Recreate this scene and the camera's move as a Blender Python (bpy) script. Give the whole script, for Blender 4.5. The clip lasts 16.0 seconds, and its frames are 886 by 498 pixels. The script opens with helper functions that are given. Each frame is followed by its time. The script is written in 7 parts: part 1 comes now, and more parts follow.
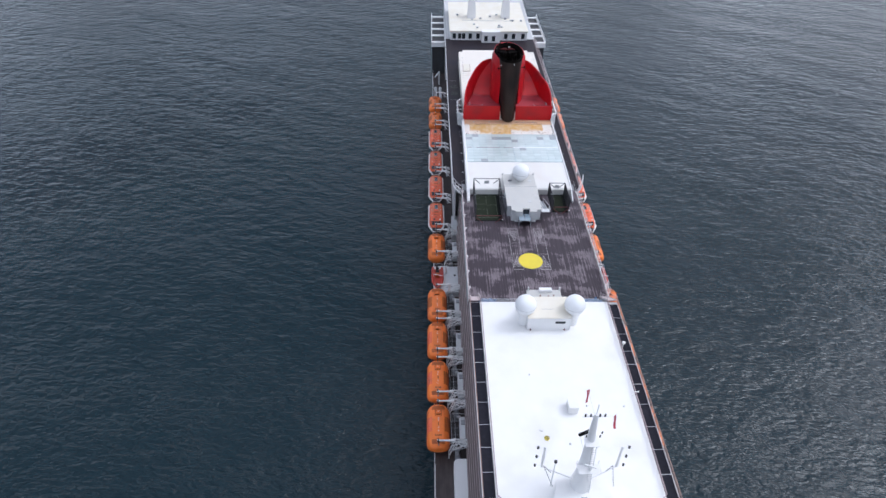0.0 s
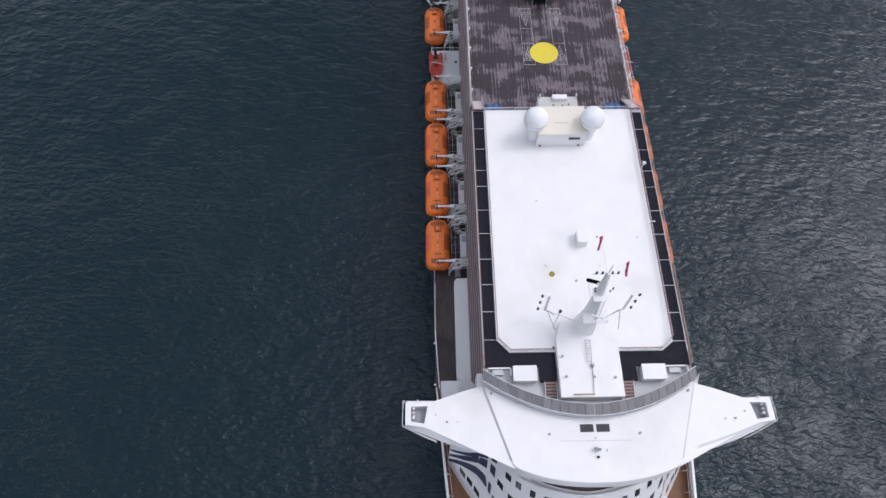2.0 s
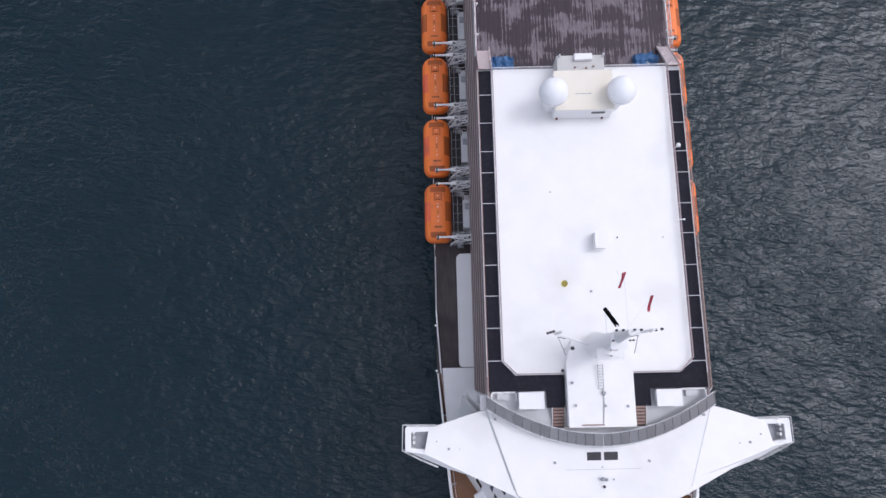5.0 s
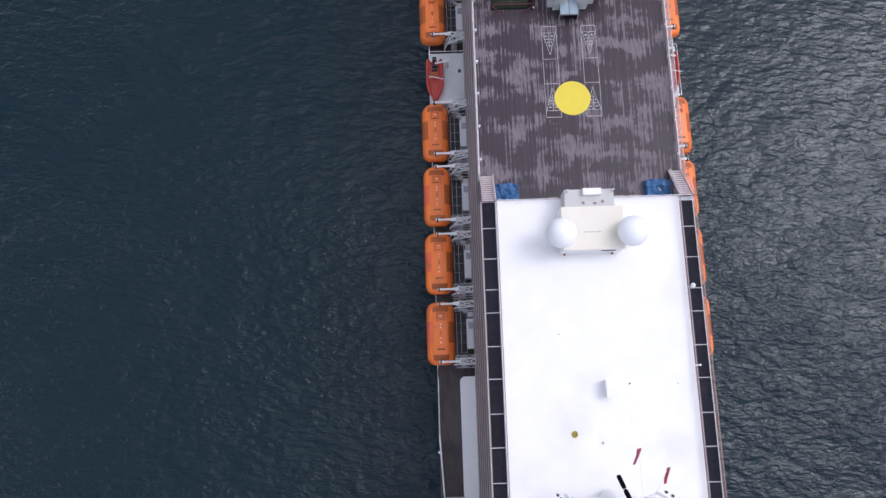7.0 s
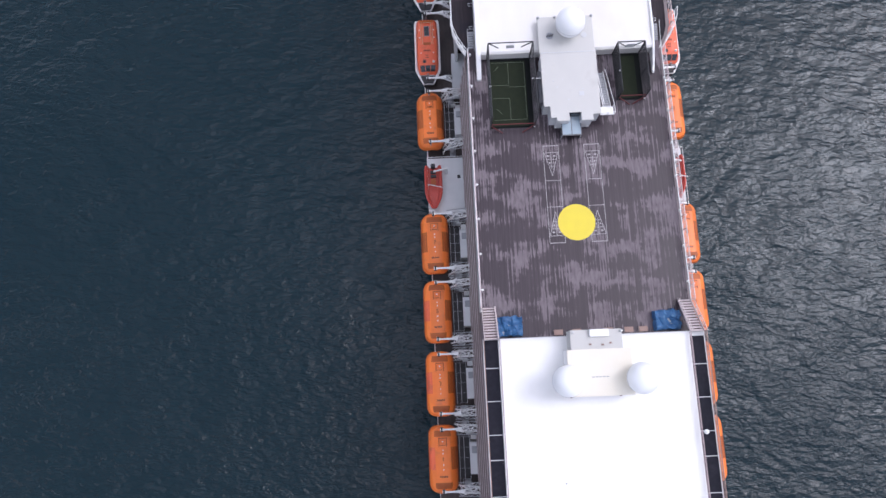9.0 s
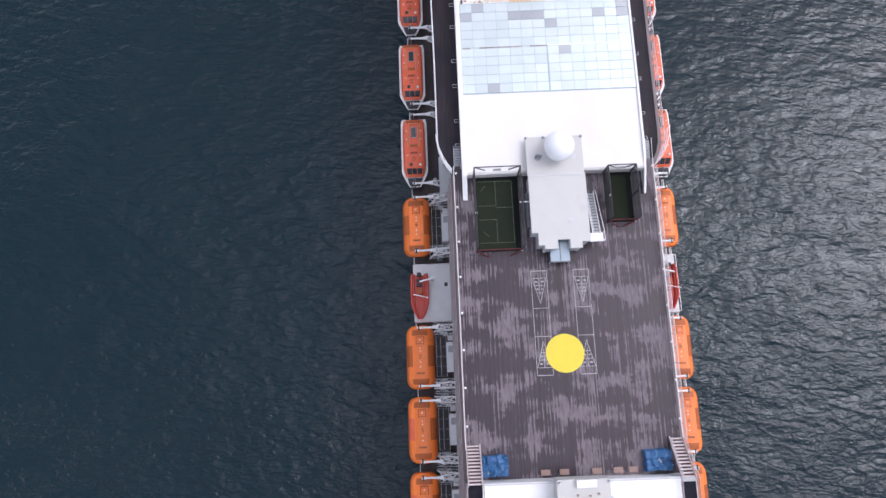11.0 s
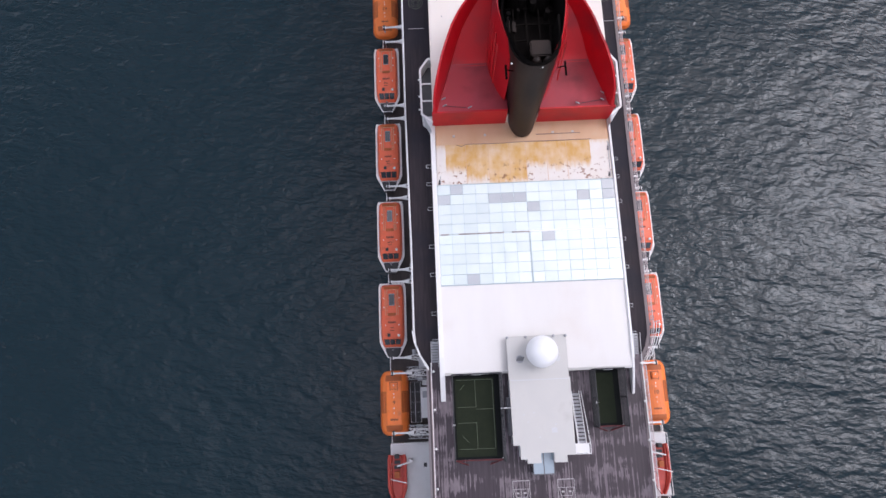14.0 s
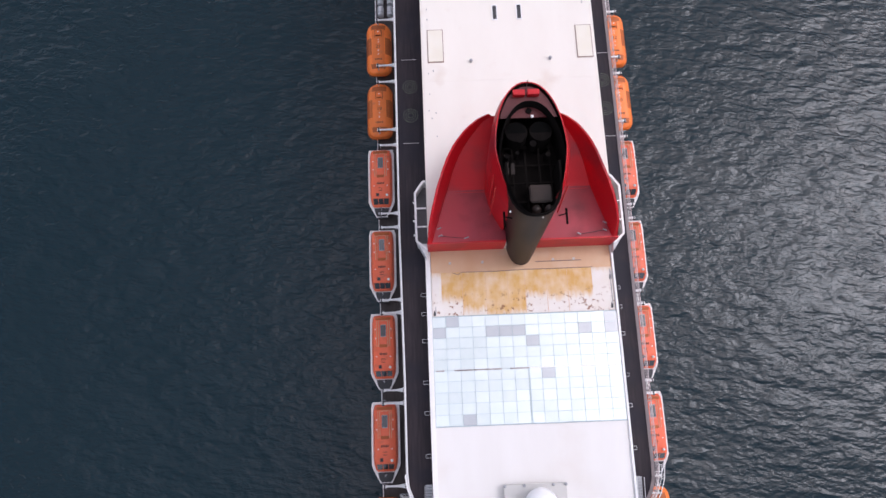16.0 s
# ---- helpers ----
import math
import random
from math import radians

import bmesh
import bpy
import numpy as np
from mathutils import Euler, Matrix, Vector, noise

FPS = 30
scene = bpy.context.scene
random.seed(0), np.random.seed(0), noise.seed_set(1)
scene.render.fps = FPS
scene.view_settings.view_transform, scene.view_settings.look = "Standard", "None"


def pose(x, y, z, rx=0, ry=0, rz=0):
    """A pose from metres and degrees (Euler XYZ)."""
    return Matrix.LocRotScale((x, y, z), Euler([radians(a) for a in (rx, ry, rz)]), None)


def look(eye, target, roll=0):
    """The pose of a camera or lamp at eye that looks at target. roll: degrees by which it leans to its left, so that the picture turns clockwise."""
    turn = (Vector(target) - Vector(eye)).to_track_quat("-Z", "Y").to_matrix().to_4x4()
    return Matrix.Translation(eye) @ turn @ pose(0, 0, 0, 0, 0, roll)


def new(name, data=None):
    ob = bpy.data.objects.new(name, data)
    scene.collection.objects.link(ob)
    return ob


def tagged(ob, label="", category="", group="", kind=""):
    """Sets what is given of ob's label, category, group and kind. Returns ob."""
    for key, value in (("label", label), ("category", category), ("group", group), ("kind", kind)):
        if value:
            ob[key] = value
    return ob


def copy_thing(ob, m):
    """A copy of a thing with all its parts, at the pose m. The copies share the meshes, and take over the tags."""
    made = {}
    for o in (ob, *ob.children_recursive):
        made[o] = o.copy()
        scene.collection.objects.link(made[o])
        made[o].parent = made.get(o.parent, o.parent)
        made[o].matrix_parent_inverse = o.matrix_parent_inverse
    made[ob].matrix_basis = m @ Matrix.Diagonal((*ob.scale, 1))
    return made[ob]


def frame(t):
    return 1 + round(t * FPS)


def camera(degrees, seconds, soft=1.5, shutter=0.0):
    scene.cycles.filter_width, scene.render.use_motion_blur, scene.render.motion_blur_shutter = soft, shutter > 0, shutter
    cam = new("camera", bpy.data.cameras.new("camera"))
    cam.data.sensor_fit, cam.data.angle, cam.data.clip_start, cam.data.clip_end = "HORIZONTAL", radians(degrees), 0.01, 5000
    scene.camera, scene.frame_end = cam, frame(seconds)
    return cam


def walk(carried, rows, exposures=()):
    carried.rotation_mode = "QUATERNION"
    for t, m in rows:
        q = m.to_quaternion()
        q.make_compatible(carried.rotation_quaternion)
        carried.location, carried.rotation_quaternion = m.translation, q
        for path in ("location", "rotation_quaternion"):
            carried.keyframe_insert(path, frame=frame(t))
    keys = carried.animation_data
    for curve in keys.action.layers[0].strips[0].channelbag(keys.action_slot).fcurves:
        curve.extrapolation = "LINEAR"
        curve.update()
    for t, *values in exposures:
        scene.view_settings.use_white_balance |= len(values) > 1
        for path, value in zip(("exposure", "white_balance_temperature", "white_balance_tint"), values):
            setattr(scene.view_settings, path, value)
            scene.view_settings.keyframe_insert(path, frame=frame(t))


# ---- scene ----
# Metres. x: to starboard of the picture, y: from the bow towards the stern, z: up from the sea.
cam = camera(69.68, 16.0)
# seconds, x, y, z, tilt, roll, turn
PATH = [
    (0.0, -21.67, -45.61, 121.02, 50.50, -0.79, -0.80),
    (0.5, -21.32, -40.90, 120.93, 45.88, -0.62, -0.93),
    (1.0, -20.99, -36.18, 120.80, 40.59, -0.46, -0.96),
    (1.5, -20.68, -31.52, 120.63, 34.24, -0.35, -0.91),
    (2.0, -20.39, -26.85, 120.41, 26.85, -0.18, -0.93),
    (2.5, -20.14, -22.17, 120.19, 19.36, -0.03, -1.07),
    (3.0, -19.93, -17.44, 119.97, 12.35, 0.09, -1.15),
    (3.5, -19.74, -12.68, 119.73, 10.08, 0.16, -1.09),
    (4.0, -19.58, -7.91, 119.50, 10.03, 0.22, -1.10),
    (6.5, -18.93, 15.56, 118.53, 10.49, 0.58, -1.56),
    (7.0, -18.84, 20.03, 118.34, 10.61, 0.66, -1.61),
    (7.5, -18.76, 24.41, 118.21, 10.78, 0.68, -1.68),
    (8.0, -18.64, 28.72, 118.15, 10.97, 0.71, -2.40),
    (8.5, -18.45, 33.02, 118.15, 11.17, 0.85, -2.46),
    (9.0, -18.17, 37.31, 118.24, 11.32, 0.90, -2.35),
    (11.5, -14.76, 58.82, 118.82, 11.71, 0.69, -2.21),
    (12.0, -14.11, 63.05, 118.85, 11.92, 0.60, -2.34),
    (12.5, -13.49, 67.28, 118.87, 12.18, 0.51, -2.51),
    (13.0, -12.92, 71.55, 118.92, 12.29, 0.41, -2.35),
    (13.5, -12.42, 75.85, 119.00, 12.43, 0.39, -2.32),
    (14.0, -12.01, 80.19, 119.09, 12.61, 0.39, -2.38),
    (14.5, -11.68, 84.53, 119.14, 12.71, 0.27, -2.34),
    (15.0, -11.40, 88.81, 119.15, 12.91, 0.26, -2.31),
    (15.5, -11.16, 93.02, 119.15, 13.10, 0.17, -2.06),
    (16.0, -10.95, 97.19, 119.14, 13.43, 0.19, -2.23),
]
walk(cam, [(t, pose(x, y, z, a, b, c)) for t, x, y, z, a, b, c in PATH],
     exposures=[(0.0, 0.27, 6000, 14), (1.0, 0.18, 6300, 17), (2.5, 0.07, 6330, 17), (4.0, 0.10, 6260, 18), (6.5, 0.20, 6180, 20), (9.0, 0.43, 6150, 20), (11.0, 0.46, 6240, 20), (13.5, 0.32, 6340, 21), (16.0, 0.26, 6430, 22)])

# ---------------------------------------------------------------- light
SUN_ELEV, SUN_AZ = 55.0, 73.0
world = bpy.data.worlds.new("overcast_sky")
scene.world = world
world.use_nodes = True
wt = world.node_tree
sky = wt.nodes.new("ShaderNodeTexSky")
sky.sky_type = "NISHITA"
sky.sun_disc = False
sky.sun_elevation = radians(SUN_ELEV)
sky.sun_rotation = radians(SUN_AZ)
sky.air_density, sky.dust_density, sky.ozone_density = 1.0, 5.5, 1.8
pale = wt.nodes.new("ShaderNodeHueSaturation")
pale.inputs["Saturation"].default_value = 0.65
wt.links.new(sky.outputs["Color"], pale.inputs["Color"])
veil = wt.nodes.new("ShaderNodeMix")  # even cloud cover
veil.data_type = "RGBA"
veil.inputs["Factor"].default_value = 0.42
veil.inputs["B"].default_value = (6.5, 7.0, 7.6, 1)
wt.links.new(pale.outputs["Color"], veil.inputs["A"])
# broken cloud: brighter and darker stretches all over the sky
where = wt.nodes.new("ShaderNodeTexCoord")
cloud = wt.nodes.new("ShaderNodeTexNoise")
cloud.inputs["Scale"].default_value, cloud.inputs["Detail"].default_value = 5.5, 5
wt.links.new(where.outputs["Generated"], cloud.inputs["Vector"])
cover = wt.nodes.new("ShaderNodeMapRange")
for k, v in zip(("From Min", "From Max", "To Min", "To Max"), (0.36, 0.64, 0.42, 1.58)):
    cover.inputs[k].default_value = v
wt.links.new(cloud.outputs["Fac"], cover.inputs["Value"])
lit = wt.nodes.new("ShaderNodeVectorMath")
lit.operation = "SCALE"
wt.links.new(veil.outputs["Result"], lit.inputs[0])
haze = wt.nodes.new("ShaderNodeMapRange")  # paler towards the horizon
for k, v in zip(("From Min", "From Max", "To Min", "To Max"), (0.05, 0.55, 1.75, 1.0)):
    haze.inputs[k].default_value = v
up = wt.nodes.new("ShaderNodeSeparateXYZ")
wt.links.new(where.outputs["Generated"], up.inputs["Vector"])
wt.links.new(up.outputs["Z"], haze.inputs["Value"])
both = wt.nodes.new("ShaderNodeMath")
both.operation = "MULTIPLY"
thin = wt.nodes.new("ShaderNodeMapRange")  # thinner cloud overhead
for k, v in zip(("From Min", "From Max", "To Min", "To Max"), (0.86, 0.985, 1.0, 1.80)):
    thin.inputs[k].default_value = v
wt.links.new(up.outputs["Z"], thin.inputs["Value"])
tall = wt.nodes.new("ShaderNodeMath")
tall.operation = "MULTIPLY"
wt.links.new(haze.outputs["Result"], tall.inputs[0])
wt.links.new(thin.outputs["Result"], tall.inputs[1])
near = wt.nodes.new("ShaderNodeVectorMath")  # brighter cloud round the hidden sun
near.operation = "DOT_PRODUCT"
near.inputs[1].default_value = (math.sin(radians(SUN_AZ)) * math.cos(radians(SUN_ELEV)), math.cos(radians(SUN_AZ)) * math.cos(radians(SUN_ELEV)), math.sin(radians(SUN_ELEV)))
wt.links.new(where.outputs["Generated"], near.inputs[0])
glow = wt.nodes.new("ShaderNodeMapRange")
for k, v in zip(("From Min", "From Max", "To Min", "To Max"), (0.88, 1.0, 1.0, 1.28)):
    glow.inputs[k].default_value = v
wt.links.new(near.outputs["Value"], glow.inputs["Value"])
bright = wt.nodes.new("ShaderNodeMath")
bright.operation = "MULTIPLY"
wt.links.new(cover.outputs["Result"], bright.inputs[0])
wt.links.new(glow.outputs["Result"], bright.inputs[1])
wt.links.new(bright.outputs[0], both.inputs[0])
wt.links.new(tall.outputs[0], both.inputs[1])
wt.links.new(both.outputs[0], lit.inputs["Scale"])
wt.links.new(lit.outputs["Vector"], wt.nodes["Background"].inputs["Color"])
wt.nodes["Background"].inputs["Strength"].default_value = 0.114

sun = new("sun", bpy.data.lights.new("sun", "SUN"))
sun.data.energy, sun.data.angle, sun.data.color = 0.50, radians(17), (0.80, 0.92, 1.0)
se, sa = radians(SUN_ELEV), radians(SUN_AZ)
sun.matrix_world = look((math.sin(sa) * math.cos(se) * 300, math.cos(sa) * math.cos(se) * 300, math.sin(se) * 300), (0, 0, 0))


# ---------------------------------------------------------------- materials
def material(name, colour, rough=0.5, metal=0.0, second=None, scale=1.0, amount=0.5, stretch=(1, 1, 1),
             stain=None, stain_scale=0.15, stain_cut=(0.5, 0.7), bump=0.0, bump_scale=20.0, spec=0.5, vary=0.0):
    """A surface with grain (second, scale, stretch), large stains (stain) and fine relief."""
    m = bpy.data.materials.new(name)
    m.use_nodes = True
    t = m.node_tree
    p = t.nodes["Principled BSDF"]
    p.inputs["Roughness"].default_value, p.inputs["Metallic"].default_value = rough, metal
    p.inputs["Specular IOR Level"].default_value = spec
    geo = t.nodes.new("ShaderNodeNewGeometry")
    mp = t.nodes.new("ShaderNodeMapping")
    mp.inputs["Scale"].default_value = stretch
    t.links.new(geo.outputs["Position"], mp.inputs["Vector"])
    col = t.nodes.new("ShaderNodeRGB")
    col.outputs[0].default_value = (*colour, 1)
    out = col.outputs[0]

    def mix(a, b, fac):
        x = t.nodes.new("ShaderNodeMix")
        x.data_type = "RGBA"
        t.links.new(fac, x.inputs["Factor"])
        t.links.new(a, x.inputs["A"])
        if isinstance(b, tuple):
            x.inputs["B"].default_value = (*b, 1)
        else:
            t.links.new(b, x.inputs["B"])
        return x.outputs["Result"]

    def fac(sc, lo, hi, top=1.0, vec=None, detail=5.0):
        n = t.nodes.new("ShaderNodeTexNoise")
        n.inputs["Scale"].default_value, n.inputs["Detail"].default_value = sc, detail
        t.links.new(vec or geo.outputs["Position"], n.inputs["Vector"])
        r = t.nodes.new("ShaderNodeMapRange")
        r.inputs["From Min"].default_value, r.inputs["From Max"].default_value = lo, hi
        r.inputs["To Max"].default_value = top
        t.links.new(n.outputs["Fac"], r.inputs["Value"])
        return r.outputs["Result"]

    if second:
        out = mix(out, second, fac(scale, 0.3, 0.7, amount, mp.outputs["Vector"]))
    if stain:
        out = mix(out, stain, fac(stain_scale, *stain_cut))
    if vary:
        info = t.nodes.new("ShaderNodeObjectInfo")
        hs = t.nodes.new("ShaderNodeHueSaturation")
        r = t.nodes.new("ShaderNodeMapRange")
        r.inputs["To Min"].default_value, r.inputs["To Max"].default_value = 1 - vary, 1 + vary
        t.links.new(info.outputs["Random"], r.inputs["Value"])
        t.links.new(r.outputs["Result"], hs.inputs["Value"])
        t.links.new(out, hs.inputs["Color"])
        out = hs.outputs["Color"]
    t.links.new(out, p.inputs["Base Color"])
    if bump:
        n = t.nodes.new("ShaderNodeTexNoise")
        n.inputs["Scale"].default_value = bump_scale
        t.links.new(mp.outputs["Vector"], n.inputs["Vector"])
        b = t.nodes.new("ShaderNodeBump")
        b.inputs["Distance"].default_value = bump
        t.links.new(n.outputs["Fac"], b.inputs["Height"])
        t.links.new(b.outputs["Normal"], p.inputs["Normal"])
    return m


WHITE = material("white_paint", (0.80, 0.80, 0.80), 0.45, second=(0.72, 0.72, 0.70), scale=0.6, amount=0.35, bump=0.004, bump_scale=1.5)
ROOF_WHITE = material("roof_coating", (0.84, 0.835, 0.82), 0.6, second=(0.77, 0.77, 0.765), scale=0.35, amount=0.5,
                      stain=(0.72, 0.71, 0.69), stain_scale=0.09, stain_cut=(0.56, 0.78), bump=0.006, bump_scale=1.2)
ROOF_AGED = material("aged_roof_coating", (0.80, 0.76, 0.70), 0.6, second=(0.73, 0.67, 0.60), scale=0.25, amount=0.45, stretch=(1, 0.35, 1),
                     stain=(0.66, 0.55, 0.46), stain_scale=0.16, stain_cut=(0.6, 0.85), bump=0.005, bump_scale=1.5)
CANOPY = material("weathered_canopy_coating", (0.765, 0.75, 0.73), 0.6, second=(0.71, 0.69, 0.66), scale=0.3, amount=0.6, stretch=(1.2, 0.25, 1),
                  stain=(0.70, 0.66, 0.62), stain_scale=0.12, stain_cut=(0.56, 0.8), bump=0.004, bump_scale=1.5)
CREAM = material("cream_roof", (0.74, 0.69, 0.58), 0.6, second=(0.80, 0.78, 0.72), scale=0.3, amount=0.6, bump=0.004, bump_scale=2)
PALE_GREY = material("pale_grey_paint", (0.58, 0.59, 0.60), 0.55, second=(0.50, 0.51, 0.52), scale=0.5, amount=0.6, bump=0.003, bump_scale=3)
HOUSE_ROOF = material("house_roof", (0.53, 0.525, 0.505), 0.65, second=(0.57, 0.56, 0.535), scale=0.4, amount=0.7, stain=(0.43, 0.42, 0.40), stain_scale=0.4, stain_cut=(0.6, 0.9), bump=0.003)
LIGHT_GREY = material("light_grey_deck_paint", (0.70, 0.71, 0.72), 0.5, second=(0.60, 0.61, 0.62), scale=0.6, amount=0.7, bump=0.003, bump_scale=3)
STEEL = material("grey_steel_paint", (0.36, 0.37, 0.39), 0.5, second=(0.26, 0.27, 0.29), scale=1.2, amount=0.7, bump=0.003, bump_scale=4)
DARK_GREY = material("dark_grey_coating", (0.11, 0.11, 0.12), 0.6, second=(0.15, 0.15, 0.16), scale=1.0)
BLACK = material("carbon_black", (0.003, 0.003, 0.003), 0.9, spec=0.05)
DARK = material("dark_recess", (0.025, 0.026, 0.03), 0.6, second=(0.05, 0.05, 0.055), scale=0.8)
RUBBER = material("navy_deck_coating", (0.012, 0.012, 0.019), 0.6, second=(0.020, 0.020, 0.029), scale=2.0, amount=0.7,
                  stain=(0.026, 0.025, 0.034), stain_scale=0.5, stain_cut=(0.55, 0.8), bump=0.002, bump_scale=30, vary=0.10, spec=0.12)
LEDGE = material("weathered_ledge_paint", (0.27, 0.225, 0.228), 0.55, second=(0.19, 0.155, 0.158), scale=1.2, amount=0.8, stretch=(2, 0.2, 1))
MAUVE_RAIL = material("mauve_rail_paint", (0.36, 0.28, 0.285), 0.55, second=(0.27, 0.20, 0.205), scale=2.0)
# brown planking, darkened by the shade between the stacked ledges
BALCONY = material("shaded_balcony_planking", (0.20, 0.150, 0.145), 0.6, second=(0.27, 0.215, 0.208), scale=1.2, amount=0.8, stretch=(2, 0.25, 1))
BROWN_DARK = material("dark_brown_rail", (0.085, 0.052, 0.048), 0.5, second=(0.13, 0.085, 0.08), scale=1.5)
BROWN_RAIL = material("varnished_handrail", (0.27, 0.17, 0.14), 0.45, second=(0.36, 0.25, 0.21), scale=2.0)
PINK_RAIL = material("weathered_rail_paint", (0.60, 0.52, 0.52), 0.5, second=(0.50, 0.40, 0.40), scale=1.4)
BOW_DECK = material("brown_bow_deck", (0.185, 0.078, 0.026), 0.5, second=(0.14, 0.058, 0.020), scale=0.9, amount=0.7,
                    stain=(0.21, 0.095, 0.04), stain_scale=0.25, stain_cut=(0.5, 0.8), bump=0.002, bump_scale=20)
ORANGE = material("orange_fibreglass", (0.88, 0.200, 0.032), 0.42, second=(0.78, 0.185, 0.028), scale=1.1, amount=0.6,
                  stain=(0.55, 0.15, 0.05), stain_scale=0.7, stain_cut=(0.58, 0.8), bump=0.003, bump_scale=3, vary=0.12)
# the boats' orange at about half its strength
ORANGE_DARK = material("dark_orange_panel", (0.42, 0.095, 0.014), 0.55, second=(0.34, 0.080, 0.016), scale=1.6, amount=0.7, vary=0.10)
ORANGE_RED = material("red_orange_canopy", (0.84, 0.150, 0.062), 0.45, second=(0.74, 0.122, 0.055), scale=1.0, amount=0.6,
                      stain=(0.50, 0.12, 0.06), stain_scale=0.8, stain_cut=(0.55, 0.8), bump=0.003, bump_scale=3, vary=0.12)
DARK_MAROON = material("dark_maroon_opening_shade", (0.055, 0.014, 0.010), 0.6, second=(0.09, 0.02, 0.014), scale=2)
RESCUE = material("rescue_red", (0.50, 0.055, 0.035), 0.45, second=(0.40, 0.05, 0.035), scale=1.4, amount=0.7)
RED = material("funnel_red", (0.56, 0.007, 0.014), 0.42, second=(0.45, 0.008, 0.014), scale=0.3, amount=0.7, stretch=(1, 0.5, 1),
               stain=(0.27, 0.020, 0.030), stain_scale=0.16, stain_cut=(0.5, 0.74), bump=0.006, bump_scale=0.9, spec=0.4)
RED_WORN = material("weathered_funnel_red", (0.44, 0.040, 0.056), 0.5, second=(0.30, 0.045, 0.062), scale=0.22, amount=0.9, stretch=(1, 0.4, 1),
                    stain=(0.19, 0.018, 0.028), stain_scale=0.17, stain_cut=(0.46, 0.68), bump=0.006, bump_scale=0.9, spec=0.4)
SOOT = material("black_soot", (0.006, 0.005, 0.005), 0.9, second=(0.011, 0.009, 0.008), scale=0.5, amount=0.8, bump=0.005, bump_scale=2, spec=0.04)
# soot black; the brown second tone paints in reflected sky
NOSE = material("sooted_casing_sheen", (0.010, 0.008, 0.008), 0.45, second=(0.045, 0.028, 0.022), scale=0.25, amount=0.9, stretch=(1, 1, 0.5), bump=0.003, bump_scale=2, spec=0.2)
GREEN = material("court_turf", (0.008, 0.014, 0.005), 0.95, second=(0.013, 0.019, 0.007), scale=1.5, amount=0.8, bump=0.004, bump_scale=40)
GREEN_DARK = material("court_border", (0.006, 0.008, 0.008), 0.85, second=(0.010, 0.011, 0.011), scale=1.5, spec=0.2)
RED_DARK = material("dark_red_frame", (0.11, 0.012, 0.014), 0.5, second=(0.06, 0.010, 0.012), scale=2)
YELLOW = material("yellow_marking", (0.74, 0.60, 0.045), 0.6, second=(0.68, 0.54, 0.05), scale=0.8, amount=0.6, bump=0.002, bump_scale=12)
LINE = material("worn_line_paint", (0.52, 0.50, 0.50), 0.6, second=(0.26, 0.24, 0.25), scale=2.2, amount=0.8)
FADED = material("faded_court_line", (0.14, 0.17, 0.12), 0.7, second=(0.06, 0.08, 0.05), scale=1.5, amount=0.8)
TARP = material("blue_tarpaulin", (0.018, 0.085, 0.22), 0.45, second=(0.05, 0.16, 0.32), scale=1.6, amount=0.8, bump=0.06, bump_scale=2.0)
WINDOW = material("dark_window_glass", (0.025, 0.030, 0.036), 0.08, spec=0.8)
# paler mottled tone for about a third of the front panes
WINDOW_PALE = material("paler_window_glass", (0.16, 0.17, 0.18), 0.12, second=(0.07, 0.075, 0.085), scale=2.5, amount=0.9, spec=0.7)
SCREEN = material("tinted_screen", (0.115, 0.12, 0.13), 0.18, second=(0.15, 0.155, 0.165), scale=0.7, spec=0.6, vary=0.2)
# pale blue base colour stands in for the sky mirrored in the glass
PALE_GLASS = material("sky_tinted_glass", (0.30, 0.38, 0.44), 0.10, second=(0.38, 0.46, 0.52), scale=0.8, spec=0.6)
GLASS_ROOF = material("pale_roof_pane", (0.62, 0.705, 0.70), 0.24, metal=0.25, second=(0.69, 0.76, 0.755), scale=0.5, amount=0.7, vary=0.06, bump=0.02, bump_scale=0.35)
GLASS_DULL = material("dull_roof_pane", (0.44, 0.47, 0.49), 0.22, metal=0.3, second=(0.50, 0.53, 0.54), scale=0.7, spec=0.5, vary=0.10)
TRACK = material("stained_track", (0.20, 0.17, 0.17), 0.6, second=(0.42, 0.38, 0.37), scale=1.3, amount=0.9)
JOINT = material("pane_joint", (0.34, 0.44, 0.48), 0.6, second=(0.30, 0.33, 0.35), scale=1.2)
FLAG = material("red_pennant_cloth", (0.40, 0.045, 0.065), 0.8, second=(0.28, 0.03, 0.045), scale=5)
LETTER = material("dark_lettering", (0.10, 0.030, 0.018), 0.6)
LAMP = material("white_dome_plastic", (0.82, 0.82, 0.80), 0.35)
NAVY = material("navy_livery_stripe", (0.035, 0.045, 0.085), 0.4, second=(0.05, 0.06, 0.10), scale=1)
RADOME = material("radome_shell", (0.86, 0.87, 0.88), 0.5, second=(0.82, 0.83, 0.84), scale=0.5, amount=0.5, bump=0.003, bump_scale=1.5)


